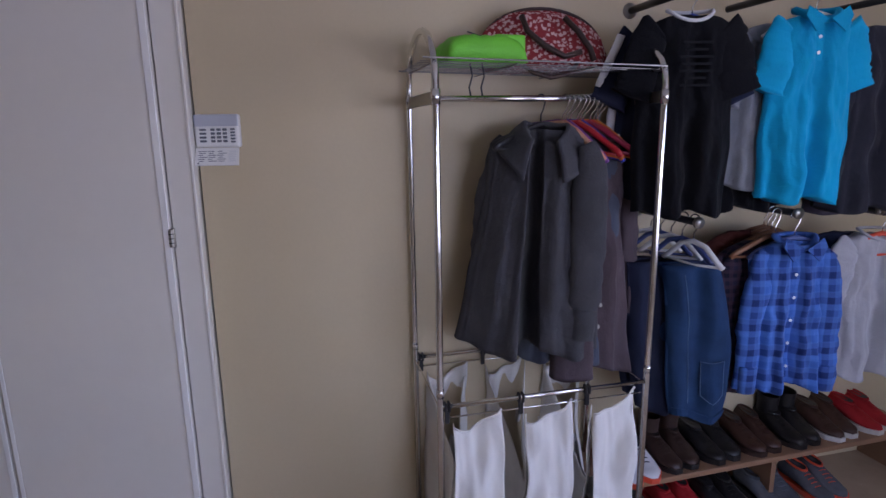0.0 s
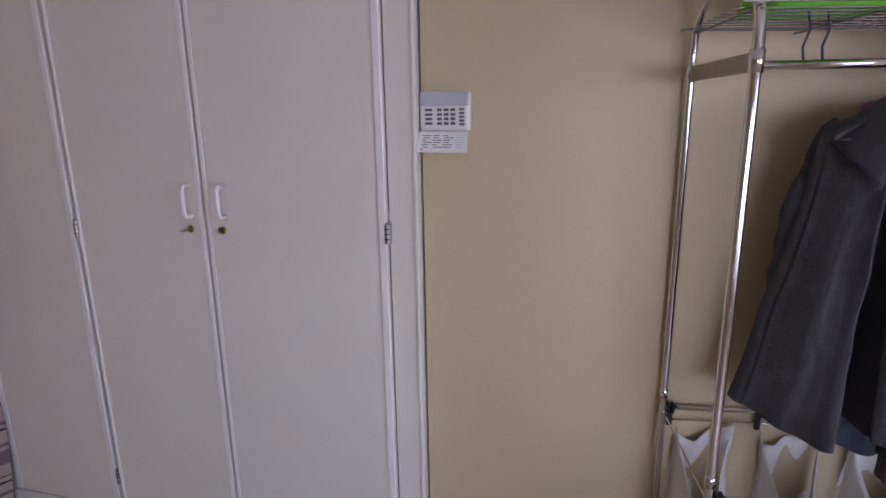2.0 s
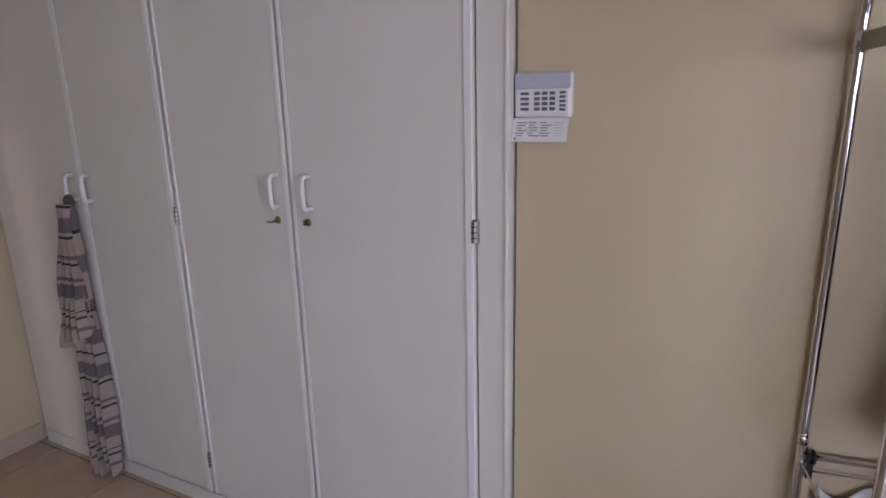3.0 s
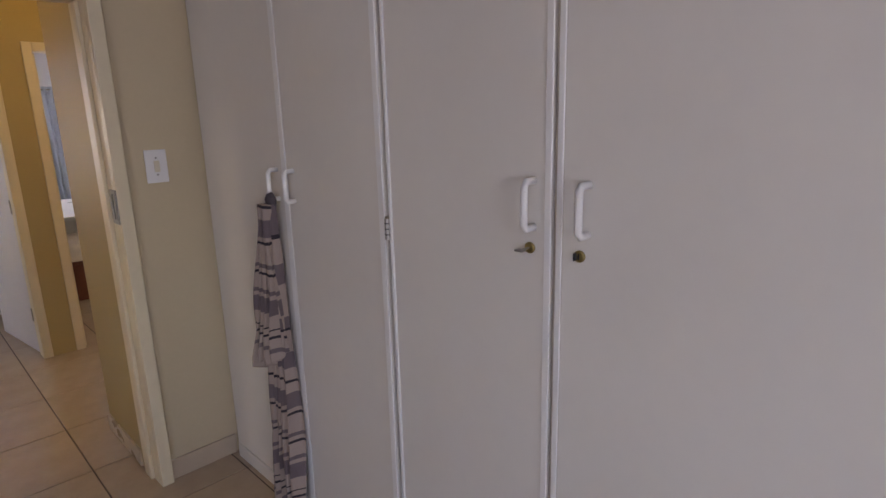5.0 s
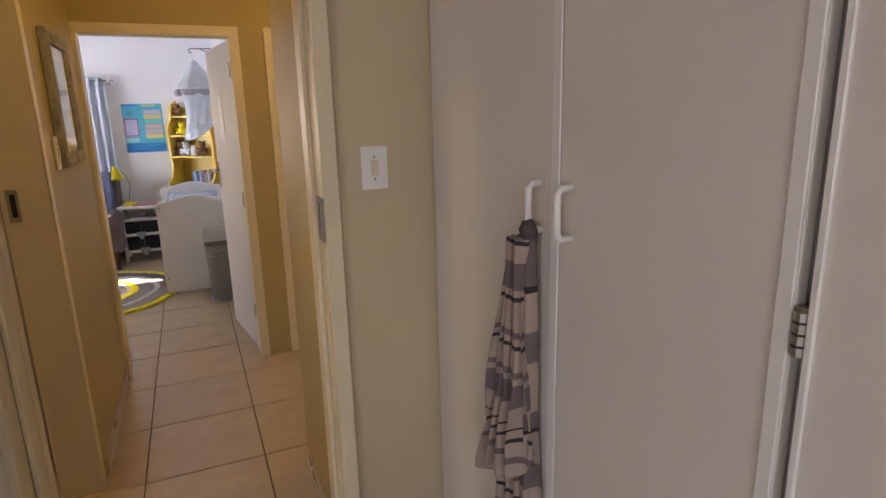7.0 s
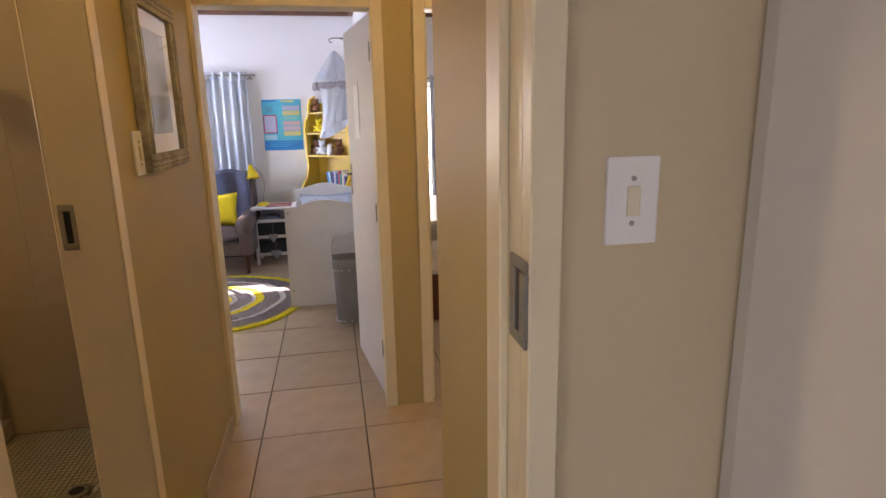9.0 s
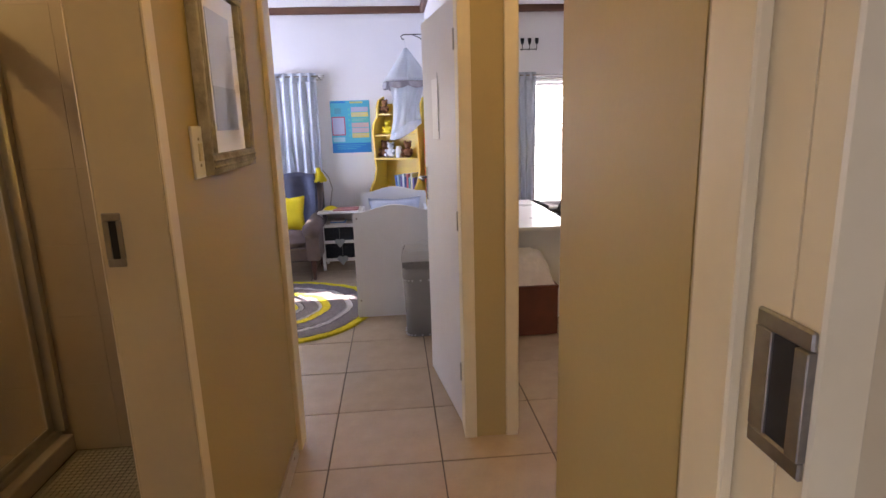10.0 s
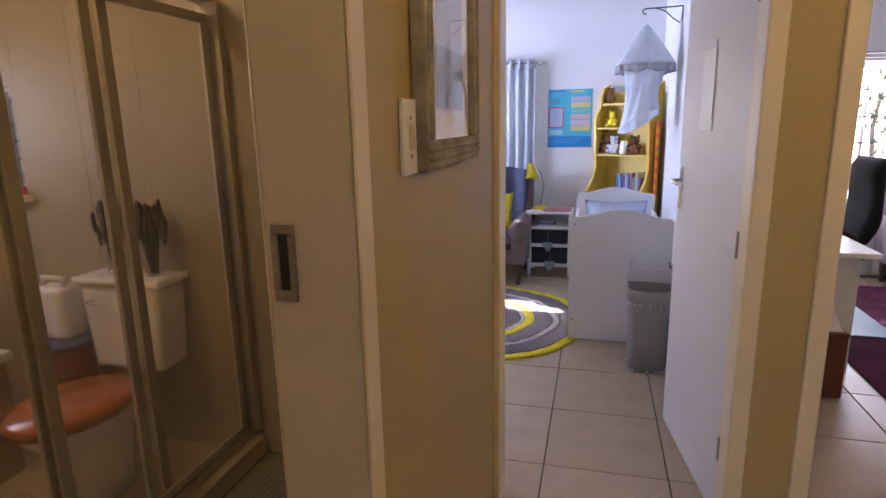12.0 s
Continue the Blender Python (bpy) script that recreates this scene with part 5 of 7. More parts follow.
def shoe(m, upper, sole, label, high=0.10, boot=False, mid=None, category="shoe"):
    """One shoe: toe towards local -y, heel at +y, resting on z = 0."""
    s = thing("boot" if boot else "shoe", label, "boot" if boot else category, m, group="shoes on and under the shelf")
    L, n, k = 0.27, 14, 12

    def width(t):
        return 0.036 + 0.012 * math.sin(math.pi * t * 0.9) + 0.008 * math.exp(-((t - 0.7) / 0.2) ** 2) - 0.022 * max(0.0, t - 0.85) / 0.15 * 0.9

    def height(t):
        return high * (1.0 if t < 0.34 else max(0.42, 1.0 - (t - 0.34) * 1.35)) - 0.03 * max(0.0, t - 0.9) * 10 * 0.25
    bm = bmesh.new()
    rings = []
    for i in range(n + 1):
        t = i / n
        w, h = width(t), height(t)
        if i in (0, n):
            w *= 0.6
            h *= 0.85
        rings.append([bm.verts.new((w * math.cos(a) * (1 if math.sin(a) < 0.3 else 0.86), 0.5 * L - L * t, 0.014 + (h - 0.014) * (0.5 + 0.5 * math.sin(a)))) for a in [2 * math.pi * q / k for q in range(k)]])
    for a, b in zip(rings, rings[1:]):
        for q in range(k):
            bm.faces.new((a[q], a[(q + 1) % k], b[(q + 1) % k], b[q]))
    bm.faces.new(rings[0][::-1])
    bm.faces.new(rings[-1])
    part("upper", bm, upper, s, "", True)
    pts = [(width(t) * 1.10 * (0.75 if t in (0, 1) else 1), 0.5 * L + 0.004 - (L + 0.008) * t) for t in [i / 12 for i in range(13)]]
    ol = pts + [(-x, y) for x, y in reversed(pts)]
    part("sole", outline(ol, 0.022, "z"), sole, s)
    inn = [(0.026 * math.cos(a), 0.5 * L - 0.075 + 0.055 * math.sin(a), high + 0.0005 - 0.012 * (1 - math.sin(a)) * 0.5) for a in [2 * math.pi * q / 14 for q in range(14)]]
    part("collar", tube(inn, 0.006, 6, closed=True), mid or upper, s, "", True)
    # the upper is solid; a black disc paints the shade inside it
    part("opening", lathe([(0.001, 0.0), (0.026, 0.001)], 12, sy=2.0, cap=False), M_BLACK, s, "black disc for the shaded opening").location = (0, 0.5 * L - 0.075, high - 0.004)
    if boot:
        part("shaft", lathe([(0.038, 0), (0.040, 0.04), (0.043, 0.085)], 14, sy=1.25, cap=False), upper, s, "", True).location = (0, 0.5 * L - 0.065, high - 0.02)
    for q in range(4):
        y = -0.005 - 0.018 * q
        z = height((0.5 * L - y) / L) + 0.001
        part("lace", tube([(-0.018, y, z - 0.003), (0, y - 0.003, z + 0.003), (0.018, y, z - 0.003)], 0.0022, 5), mid or upper, s)
    return s


def pair(u, back, z, upper, sole, label, gap=0.098, turn=0.0, **kw):
    for q in (0, 1):
        shoe(UM @ pose(u + gap * q, back + 0.010 * q, z, 0, 0, turn + 4 - 7 * q), upper, sole, label, **kw)


S = 0.2505
pair(0.0, 0.105, S, M_WHITEC, M_ORANGE, "white and navy trainer with a red toe", mid=M_NAVY)
pair(0.215, 0.145, S, M_DBROWN, M_SHOEBLK, "dark brown leather lace-up shoe", boot=True, high=0.105)
pair(0.43, 0.15, S, M_SHOEBLK, M_SHOEBLK, "black leather shoe on the pine shelf", high=0.10)
pair(0.645, 0.15, S, M_TAN, M_DBROWN, "brown leather shoe with a pale welt", high=0.105)
pair(0.86, 0.15, S, M_SHOEBLK, M_SHOEBLK, "black leather ankle boot on the shelf", boot=True, high=0.11)
pair(1.075, 0.15, S, M_TAN, M_SOLE, "tan leather shoe with a pale sole", high=0.115)
pair(1.30, 0.15, S, M_REDSH, M_SOLE, "red canvas shoe with a white sole")
pair(0.02, 0.11, 0.0, M_SHOEBLK, M_SOLE, "black trainer with a white sole under the shelf")
pair(0.26, 0.11, 0.0, M_REDSH, M_REDSH, "red canvas shoe under the shelf")
pair(0.47, 0.09, 0.0, M_SHOEBLK, M_SOLE, "black canvas shoe under the shelf")
pair(0.72, 0.08, 0.0, M_SHOEGRY, M_SHOEBLK, "dark grey trainer under the shelf")
pair(0.97, 0.07, 0.0, M_SHOEGRY, M_ORANGE, "grey running shoe with an orange sole", mid=M_ORANGE)

# ---- corridor ----
pc = thing("framed_picture", "weathered grey wood picture frame with a pale sea print", "picture", pose(-4.757, YL + 0.002, 1.655, 0, 0, 180))
pw, ph, fw = 0.485, 0.565, 0.055
for x0, x1, z0, z1 in ((-pw / 2, pw / 2, -ph / 2, -ph / 2 + fw), (-pw / 2, pw / 2, ph / 2 - fw, ph / 2), (-pw / 2, -pw / 2 + fw, -ph / 2 + fw, ph / 2 - fw), (pw / 2 - fw, pw / 2, -ph / 2 + fw, ph / 2 - fw)):
    bm = box((x0, -0.030, z0), (x1, 0, z1), 0.006, seg=2)
    for g in (0.3, 0.62):
        if x1 - x0 > z1 - z0:
            box((x0 + 0.004, -0.0335, z0 + (z1 - z0) * g), (x1 - 0.004, -0.029, z0 + (z1 - z0) * g + 0.008), 0.002, bm)
        else:
            box((x0 + (x1 - x0) * g, -0.0335, z0 + 0.004), (x0 + (x1 - x0) * g + 0.008, -0.029, z1 - 0.004), 0.002, bm)
    part("frame_side", bm, M_WEATHER, pc)
part("mount", box((-pw / 2 + fw, -0.010, -ph / 2 + fw), (pw / 2 - fw, -0.006, ph / 2 - fw)), M_MAT, pc, "white card mount")
part("print", box((-0.115, -0.0125, -0.165), (0.115, -0.0105, 0.17)), M_SEA, pc, "faded blue-grey sea print")
part("print_band", box((-0.115, -0.0140, -0.165), (0.115, -0.0127, -0.04)), material("faded_print_water", (0.30, 0.34, 0.42), 0.5, var=0.2, scale=6), pc, "darker water in the print")
gp = part("glazing", box((-pw / 2 + fw, -0.020, -ph / 2 + fw), (pw / 2 - fw, -0.018, ph / 2 - fw)), G_PANE, pc)
gp.visible_shadow = False

# ---- nursery ----
dl = thing("nursery_door", "white painted flat door standing open into the nursery", "door", pose(-5.528, 1.376, 0, 0, 0, 188.0))
part("leaf", box((0.0, -0.02, 0.008), (0.745, 0.02, 2.025), 0.003), material("worn_white_door_enamel", (0.70, 0.68, 0.70), 0.55, var=0.04, scale=3, bump=0.0, fine=40, spread=0.05), dl)
for y, s in ((-0.02, -1), (0.02, 1)):
    pl = part("handle_plate", box((0.672, y, 1.06), (0.712, y + s * 0.006, 1.25), 0.002), M_CHROME, dl, "steel handle plate")
    part("lever", tube([(0.692, y + s * 0.004, 1.19), (0.692, y + s * 0.045, 1.19), (0.67, y + s * 0.052, 1.19), (0.585, y + s * 0.050, 1.185)], 0.008, 8), M_CHROME, pl, "", True)
part("paper_notice", box((0.35, 0.0205, 1.41), (0.50, 0.0225, 1.71), 0.0005), material("laminated_paper", (0.84, 0.84, 0.86), 0.5, var=0.02), dl, "white paper chart taped to the door")
hk = part("hanging_strip", box((0.352, 0.0228, 1.45), (0.357, 0.024, 1.74), 0.001), M_KEYS, dl, "thin dark strip")
for z in (0.25, 1.0, 1.8):
    part("hinge", tube([(0.0, 0.024, z), (0.0, 0.024, z + 0.09)], 0.007, 8), M_STEEL, dl)


def cot():
    c = thing("cot", "white wooden cot with arched end panels and bedding", "cot", pose(-7.23, 0.742, 0))
    w, ln = 0.63, 1.27

    def end(x, hi, arch):
        pts = [(0, 0.02), (w, 0.02), (w, hi - 0.02), (w - 0.012, hi)]
        for k in range(1, 18):
            y = w - 0.012 - (w - 0.024) * k / 18
            a = 2 * y / w - 1
            pts.append((y, hi + arch * (0.5 + 0.5 * math.cos(math.pi * min(1, abs(a) * 1.12))) ** 0.9))
        pts += [(0.012, hi), (0, hi - 0.02)]
        bm = outline(pts, -0.024, "x")
        bmesh.ops.bevel(bm, geom=[e for e in bm.edges if not e.is_boundary and len(e.link_faces) == 2 and abs(e.calc_face_angle(0)) > 1.2], offset=0.003, segments=2, affect="EDGES")
        bmesh.ops.translate(bm, vec=(x, 0, 0), verts=bm.verts)
        return bm
    part("end_panel", end(0, 0.845, 0.052), M_COT, c)
    part("end_panel", end(-ln, 0.845, 0.052), M_COT, c)
    for z in (0.80, 0.155):
        for q in (0.028, 0.52):
            bm = lathe([(0.0075, 0), (0.0075, 0.002)], 8)
            part("bolt_cap", bm, M_STEEL, c).matrix_local = pose(0.0, q, z if q < 0.1 else 0.155, 0, 90, 0)
    for y in (0.018, w - 0.018):
        for z in (0.26, 0.70):
            part("side_rail", box((-ln, y - 0.012, z - 0.02), (-0.024, y + 0.012, z + 0.02), 0.004), M_COT, c)
        for k in range(1, 14):
            x = -0.024 - (ln - 0.024) * k / 14
            part("side_bar", tube([(x, y, 0.28), (x, y, 0.68)], 0.008, 8), M_COT, c, "", True)
    part("base_board", box((-ln, 0.03, 0.30), (-0.026, w - 0.03, 0.32)), M_COT, c)
    return c


cot()
mt = thing("cot_mattress", "white sheeted cot mattress", "mattress", pose(-7.87, 1.057, 0.39))
bm = box((-0.60, -0.27, -0.068), (0.60, 0.27, 0.07), 0.03, seg=3)
part("mattress_body", bm, M_WHITEC, mt, "", True)
bp = thing("cot_bumper", "soft pale blue cot bumper cushion", "bumper", pose(-8.42, 1.06, 0.63))
bm = cushion(0.50, 0.34, 0.09, 12, 1.0)
bmesh.ops.transform(bm, matrix=pose(0, 0, 0, 0, 90, 0) @ pose(0, 0, 0, 0, 0, 90), verts=bm.verts)
part("pad", bm, material("pale_blue_cotton", (0.55, 0.62, 0.76), 0.95, var=0.05, bump=0.3, fine=200), bp, "", True)


# waste bin with a clear liner
bn = thing("waste_bin", "tall grey fabric bin with pompom trim and a clear liner", "bin", pose(-6.90, 1.218, 0))
def bin_ring(z, w):
    return [(w * math.copysign(abs(math.cos(t)) ** 0.55, math.cos(t)), w * math.copysign(abs(math.sin(t)) ** 0.55, math.sin(t)), z) for t in [2 * math.pi * k / 24 for k in range(24)]]
def loft(rings, cap=True):
    bm = bmesh.new()
    rs = [[bm.verts.new(p) for p in r] for r in rings]
    for a, b in zip(rs, rs[1:]):
        n = len(a)
        for k in range(n):
            bm.faces.new((a[k], a[(k + 1) % n], b[(k + 1) % n], b[k]))
    if cap:
        bm.faces.new(rs[0][::-1])
    return bm
part("bin_body", loft([bin_ring(0.0, 0.108), bin_ring(0.20, 0.113), bin_ring(0.41, 0.12)]), M_BIN, bn, "", True)
part("cuff", loft([bin_ring(0.415, 0.122), bin_ring(0.44, 0.126), bin_ring(0.50, 0.122), bin_ring(0.50, 0.116), bin_ring(0.42, 0.114)], False), M_BIN, bn, "paler turned cuff", True)
for z in (0.012, 0.418):
    for p in bin_ring(z, 0.122 if z > 0.1 else 0.112):
        bm = bmesh.new()
        bmesh.ops.create_icosphere(bm, subdivisions=1, radius=0.0075)
        q = part("pompom", bm, M_WHITEC, bn, "", True)
        q.location = p
part("liner", loft([[(x + 0.01 * wob(x * 9, y * 9, z, 3), y + 0.01 * wob(y * 9, x * 9, z, 3), z + 0.02 * wob(x * 12, y * 12, 1, 1)) for x, y, z in bin_ring(zz, ww)] for zz, ww in ((0.48, 0.117), (0.55, 0.121), (0.61, 0.118), (0.63, 0.112))], False), glass("clear_liner", (0.9, 0.88, 0.86), 0.25), bn, "crumpled clear liner", True)

# white rings paint the glints along the clear liner's crumpled edge
for zz, ww, amp in ((0.645, 0.114, 0.016), (0.575, 0.122, 0.010)):
    ring = [(ww * math.cos(t) * (1 + 0.06 * math.sin(5 * t)), ww * math.sin(t) * (1 + 0.06 * math.cos(4 * t)), zz + amp * math.sin(3 * t + zz * 20) + 0.5 * amp * math.sin(7 * t)) for t in [2 * math.pi * k / 48 for k in range(48)]]
    part("liner_edge", tube(ring, 0.0022, 5, closed=True), M_WHITEC, bn, "white strand for the glint along the crumpled liner edge", True)

# round crocheted rug
rg = thing("round_rug", "round crocheted rug in grey, white and yellow rings", "rug", pose(-7.56, 0.03, 0.0))
RINGS = ((0.84, 0.775, "y"), (0.775, 0.635, "g"), (0.635, 0.585, "w"), (0.585, 0.455, "g"), (0.455, 0.385, "y"), (0.385, 0.355, "w"), (0.355, 0.235, "g"), (0.235, 0.19, "w"), (0.19, 0.10, "y"), (0.10, 0.0, "g"))
for r1, r0, c in RINGS:
    bm = bmesh.new()
    nseg = 96
    rows = []
    steps = max(2, int((r1 - r0) / 0.016))
    for k in range(steps + 1):
        r = r0 + (r1 - r0) * k / steps
        rows.append([bm.verts.new((r * (1 + 0.012 * math.cos(8 * t + 0.4)) * math.cos(t), r * (1 + 0.012 * math.cos(8 * t + 0.4)) * math.sin(t), 0.013 + 0.004 * ((k + int(t * 40)) % 2) + 0.002 * wob(r * 20, t * 9, 0))) for t in [2 * math.pi * i / nseg for i in range(nseg)]])
    for a, b in zip(rows, rows[1:]):
        for i in range(nseg):
            if r0 > 0 or a is not rows[0]:
                bm.faces.new((a[i], a[(i + 1) % nseg], b[(i + 1) % nseg], b[i]))
    if r0 > 0:
        for row, up in ((rows[-1], 0), (rows[0], 0)):
            low = [bm.verts.new((v.co.x, v.co.y, 0.001)) for v in row]
            for i in range(nseg):
                bm.faces.new((row[i], row[(i + 1) % nseg], low[(i + 1) % nseg], low[i]))
    else:
        bm.faces.new(rows[1])
    part("rug_ring", bm, {"y": M_RUGYEL, "g": M_RUGGREY, "w": M_RUGWHITE}[c], rg, {"y": "yellow ring", "g": "grey ring", "w": "white ring"}[c], True)


def armchair(name, label, m, mat, w, seat_h, arm_h, back_h, depth, wings=True):
    """Upholstered chair facing local -y; x across from 0 to w, front at y = 0."""
    c = thing(name, label, "armchair", m)
    aw = 0.17
    part("seat_base", box((aw * 0.7, 0.03, 0.20), (w - aw * 0.7, depth - 0.1, seat_h - 0.11), 0.02, seg=2), mat, c, "", True)
    bm = cushion(w - 2 * aw + 0.06, depth - 0.18, 0.17, 12, 0.3)
    part("seat_cushion", bm, mat, c, "", True).location = (w / 2, depth / 2 - 0.06, seat_h - 0.055)
    for s in (0, 1):
        x0 = 0 if s == 0 else w - aw
        bm = box((x0 + 0.02, 0.02, 0.20), (x0 + aw - 0.02, depth - 0.05, arm_h - 0.07), 0.015, seg=2)
        roll = [(x0 + aw / 2, 0.0, arm_h - 0.075), (x0 + aw / 2, depth * 0.4, arm_h - 0.072), (x0 + aw / 2, depth - 0.08, arm_h - 0.06)]
        tube(roll, aw / 2, 16, bm)
        part("arm", bm, mat, c, "", True)
        if wings:
            pts = [(depth - 0.30, arm_h - 0.05), (depth - 0.02, arm_h - 0.05), (depth + 0.06, back_h - 0.02), (depth - 0.10, back_h - 0.01), (depth - 0.20, back_h - 0.12)]
            bm = outline(pts, 0.06, "x")
            bmesh.ops.bevel(bm, geom=bm.edges[:], offset=0.018, segments=2, affect="EDGES")
            bmesh.ops.translate(bm, vec=(x0 + (0.03 if s == 0 else aw - 0.09), 0, 0), verts=bm.verts)
            part("wing", bm, mat, c, "", True)

    def back(u, v, s):
        a = 2 * u - 1
        e = max(0.0, (1 - a ** 6) * (1 - (2 * v - 1) ** 6)) ** 0.5
        return (w / 2 + a * (w / 2 - 0.05), depth - 0.10 + 0.10 * v + s * 0.075 * (0.25 + 0.75 * e), seat_h - 0.08 + (back_h - seat_h + 0.08) * v - 0.05 * v * abs(a) ** 3)
    part("backrest", closed_sheet(lambda u, v: back(u, v, -1), lambda u, v: back(u, v, 1), 16, 14), mat, c, "", True)
    part("front_piping", tube([(aw * 0.7, 0.026, seat_h - 0.115), (w - aw * 0.7, 0.026, seat_h - 0.115)], 0.008, 8), mat, c, "", True)
    for x in (0.09, w - 0.09):
        for y in (0.07, depth - 0.12):
            bm = lathe([(0.017, 0), (0.020, 0.02), (0.016, 0.05), (0.030, 0.14), (0.034, 0.21)], 10)
            part("leg", bm, M_LEG, c, "dark turned wooden leg", True).location = (x, y, 0)
    return c


armchair("armchair", "taupe upholstered armchair with dark wooden legs", pose(-8.44, -0.47, 0, 0, 0, 90), M_CHAIR, 0.80, 0.44, 0.585, 0.98, 0.78)
th = thing("throw_blanket", "slate blue throw draped over the armchair back", "blanket", pose(-9.10, -0.05, 0))
def throw(u, v, s):
    a = 2 * u - 1
    arc = v * 1.35
    if arc < 0.62:
        x, z = 0.10 - 0.02 * arc, 0.46 + arc * 0.9
    else:
        x, z = 0.087 - (arc - 0.62) * 0.25, 1.018 - max(0.0, arc - 0.72) * 0.25
    f = 0.018 * math.sin(a * 8 + 2 * v) + 0.02 * wob(a * 2, v * 4, 0, 1.3, 2)
    return (x + f + (0.012 if s else 0.0), a * 0.29 + 0.02 * math.sin(6 * v), z + 0.01 * math.sin(a * 5))
part("cloth", closed_sheet(lambda u, v: throw(u, v, 1), lambda u, v: throw(u, v, 0), 24, 24), M_THROW, th, "", True)
cu = thing("yellow_cushion", "bright yellow square cushion on the armchair", "cushion", pose(-8.80, 0.0, 0.625, 0, 0, 0))
bm = cushion(0.36, 0.30, 0.13, 12, 0.8)
bmesh.ops.transform(bm, matrix=pose(0, 0, 0, 0, 78, 0), verts=bm.verts)
part("cover", bm, M_BYELLOW, cu, "", True)

# bedside table with baskets
bt = thing("bedside_table", "white wooden table with a shelf and two drawers", "side table", pose(-8.85, 0.285, 0))
part("top", box((-0.36, -0.02, 0.598), (0.015, 0.42, 0.622), 0.004), M_COT, bt)
for x in (-0.34, -0.035):
    for y in (0.0, 0.375):
        part("leg", box((x, y, 0), (x + 0.035, y + 0.03, 0.598), 0.003), M_COT, bt)
for z in (0.455, 0.285, 0.095):
    part("rail", box((-0.028, 0.03, z), (-0.004, 0.375, z + 0.032), 0.003), M_COT, bt)
    part("shelf", box((-0.335, 0.03, z + 0.004), (-0.03, 0.375, z + 0.018)), M_COT, bt)
part("back_panel", box((-0.34, 0.03, 0.09), (-0.33, 0.375, 0.597)), M_COT, bt)
for y in (0.0, 0.392):
    part("side_panel", box((-0.305, y, 0.09), (-0.035, y + 0.012, 0.597)), M_COT, bt)
for z in (0.118, 0.307):
    bk = thing("storage_basket", "dark woven basket in the white table", "basket", pose(-8.85, 0.285, z), group="baskets in the table")
    bm = box((-0.30, 0.035, 0.0), (-0.018, 0.37, 0.138), 0.008, seg=2)
    part("weave", bm, M_BASKET, bk)
    for k in range(1, 7):
        part("weave_band", tube([(-0.016, 0.04, 0.02 * k), (-0.014, 0.2, 0.02 * k + 0.002), (-0.016, 0.365, 0.02 * k)], 0.004, 6), M_BASKET, bk, "", True)
for k, (z, sc_) in enumerate(((0.30, 1.0), (0.115, 1.1))):
    ht = thing("hanging_heart", "grey woven heart hanging on a string", "ornament", pose(-8.845, 0.475 + 0.02 * k, z), group="hanging hearts")
    pts = []
    for i in range(22):
        t = 2 * math.pi * i / 22
        pts.append((sc_ * 0.0043 * 16 * math.sin(t) ** 3 * 0.75, sc_ * 0.0043 * (13 * math.cos(t) - 5 * math.cos(2 * t) - 2 * math.cos(3 * t) - math.cos(4 * t)) * 0.75))
    bm = outline(pts, 0.016, "x")
    bmesh.ops.bevel(bm, geom=[e for e in bm.edges if abs(e.verts[0].co.x - e.verts[1].co.x) < 1e-6], offset=0.005, segments=2, affect="EDGES")
    part("heart", bm, M_HEART, ht)
    part("string", tube([(0.008, 0, 0.03), (0.008, 0.003, 0.10), (0.006, 0.0, 0.16)], 0.0018, 5), M_HEART, ht)
bkk = thing("books", "small stack of books on the table shelf", "books", pose(-9.02, 0.46, 0.4735))
for k, c in enumerate((M_MAT, M_PBLUE, M_MAT)):
    part("book", box((-0.08, -0.09 + 0.01 * k, 0.014 * k), (0.08, 0.09 - 0.012 * k, 0.014 * k + 0.012), 0.002), c, bkk)
tr = thing("red_folder", "flat pinkish red folder on the table", "folder", pose(-8.98, 0.55, 0.6225))
part("cover", box((-0.11, -0.13, 0), (0.11, 0.13, 0.012), 0.002), material("dusty_red_card", (0.42, 0.16, 0.17), 0.6), tr)
lm = thing("desk_lamp", "bright yellow metal desk lamp on the table", "lamp", pose(-9.03, 0.385, 0.6225))
part("base", lathe([(0.072, 0), (0.072, 0.006), (0.060, 0.022), (0.030, 0.036), (0.008, 0.040)], 20), M_BYELLOW, lm, "", True)
part("arm", tube([(0, 0, 0.038), (-0.01, 0.015, 0.14), (-0.012, 0.03, 0.22), (0.0, 0.0, 0.34), (0.01, -0.06, 0.42)], 0.006, 8), M_STEEL, lm, "steel arm", True)
bm = lathe([(0.016, 0.15), (0.024, 0.145), (0.028, 0.105), (0.040, 0.095), (0.068, 0.02), (0.070, 0.0)], 20, cap=False)
bmesh.ops.solidify(bm, geom=bm.faces[:], thickness=0.002)
sh_ = part("shade", bm, M_BYELLOW, lm, "yellow bell shade", True)
sh_.matrix_local = pose(0.015, -0.085, 0.295, 8, -10, 0)

# poster
po = thing("wall_poster", "turquoise children's chart poster with pale boxes on the wall", "poster", pose(XK + 0.001, 0.623, 1.47, 0, 0, 90))
part("sheet", box((-0.213, -0.003, -0.28), (0.213, 0, 0.28)), M_PCYAN, po)
part("border", box((-0.213, -0.0045, -0.28), (0.213, -0.0032, -0.175)), M_PBLUE, po, "blue lower band")
part("border", box((-0.213, -0.0045, 0.255), (-0.05, -0.0032, 0.272)), M_PBLUE, po)
part("border", box((0.0, -0.0045, 0.25), (0.14, -0.0032, 0.268)), M_PYEL, po, "pale yellow heading bar")
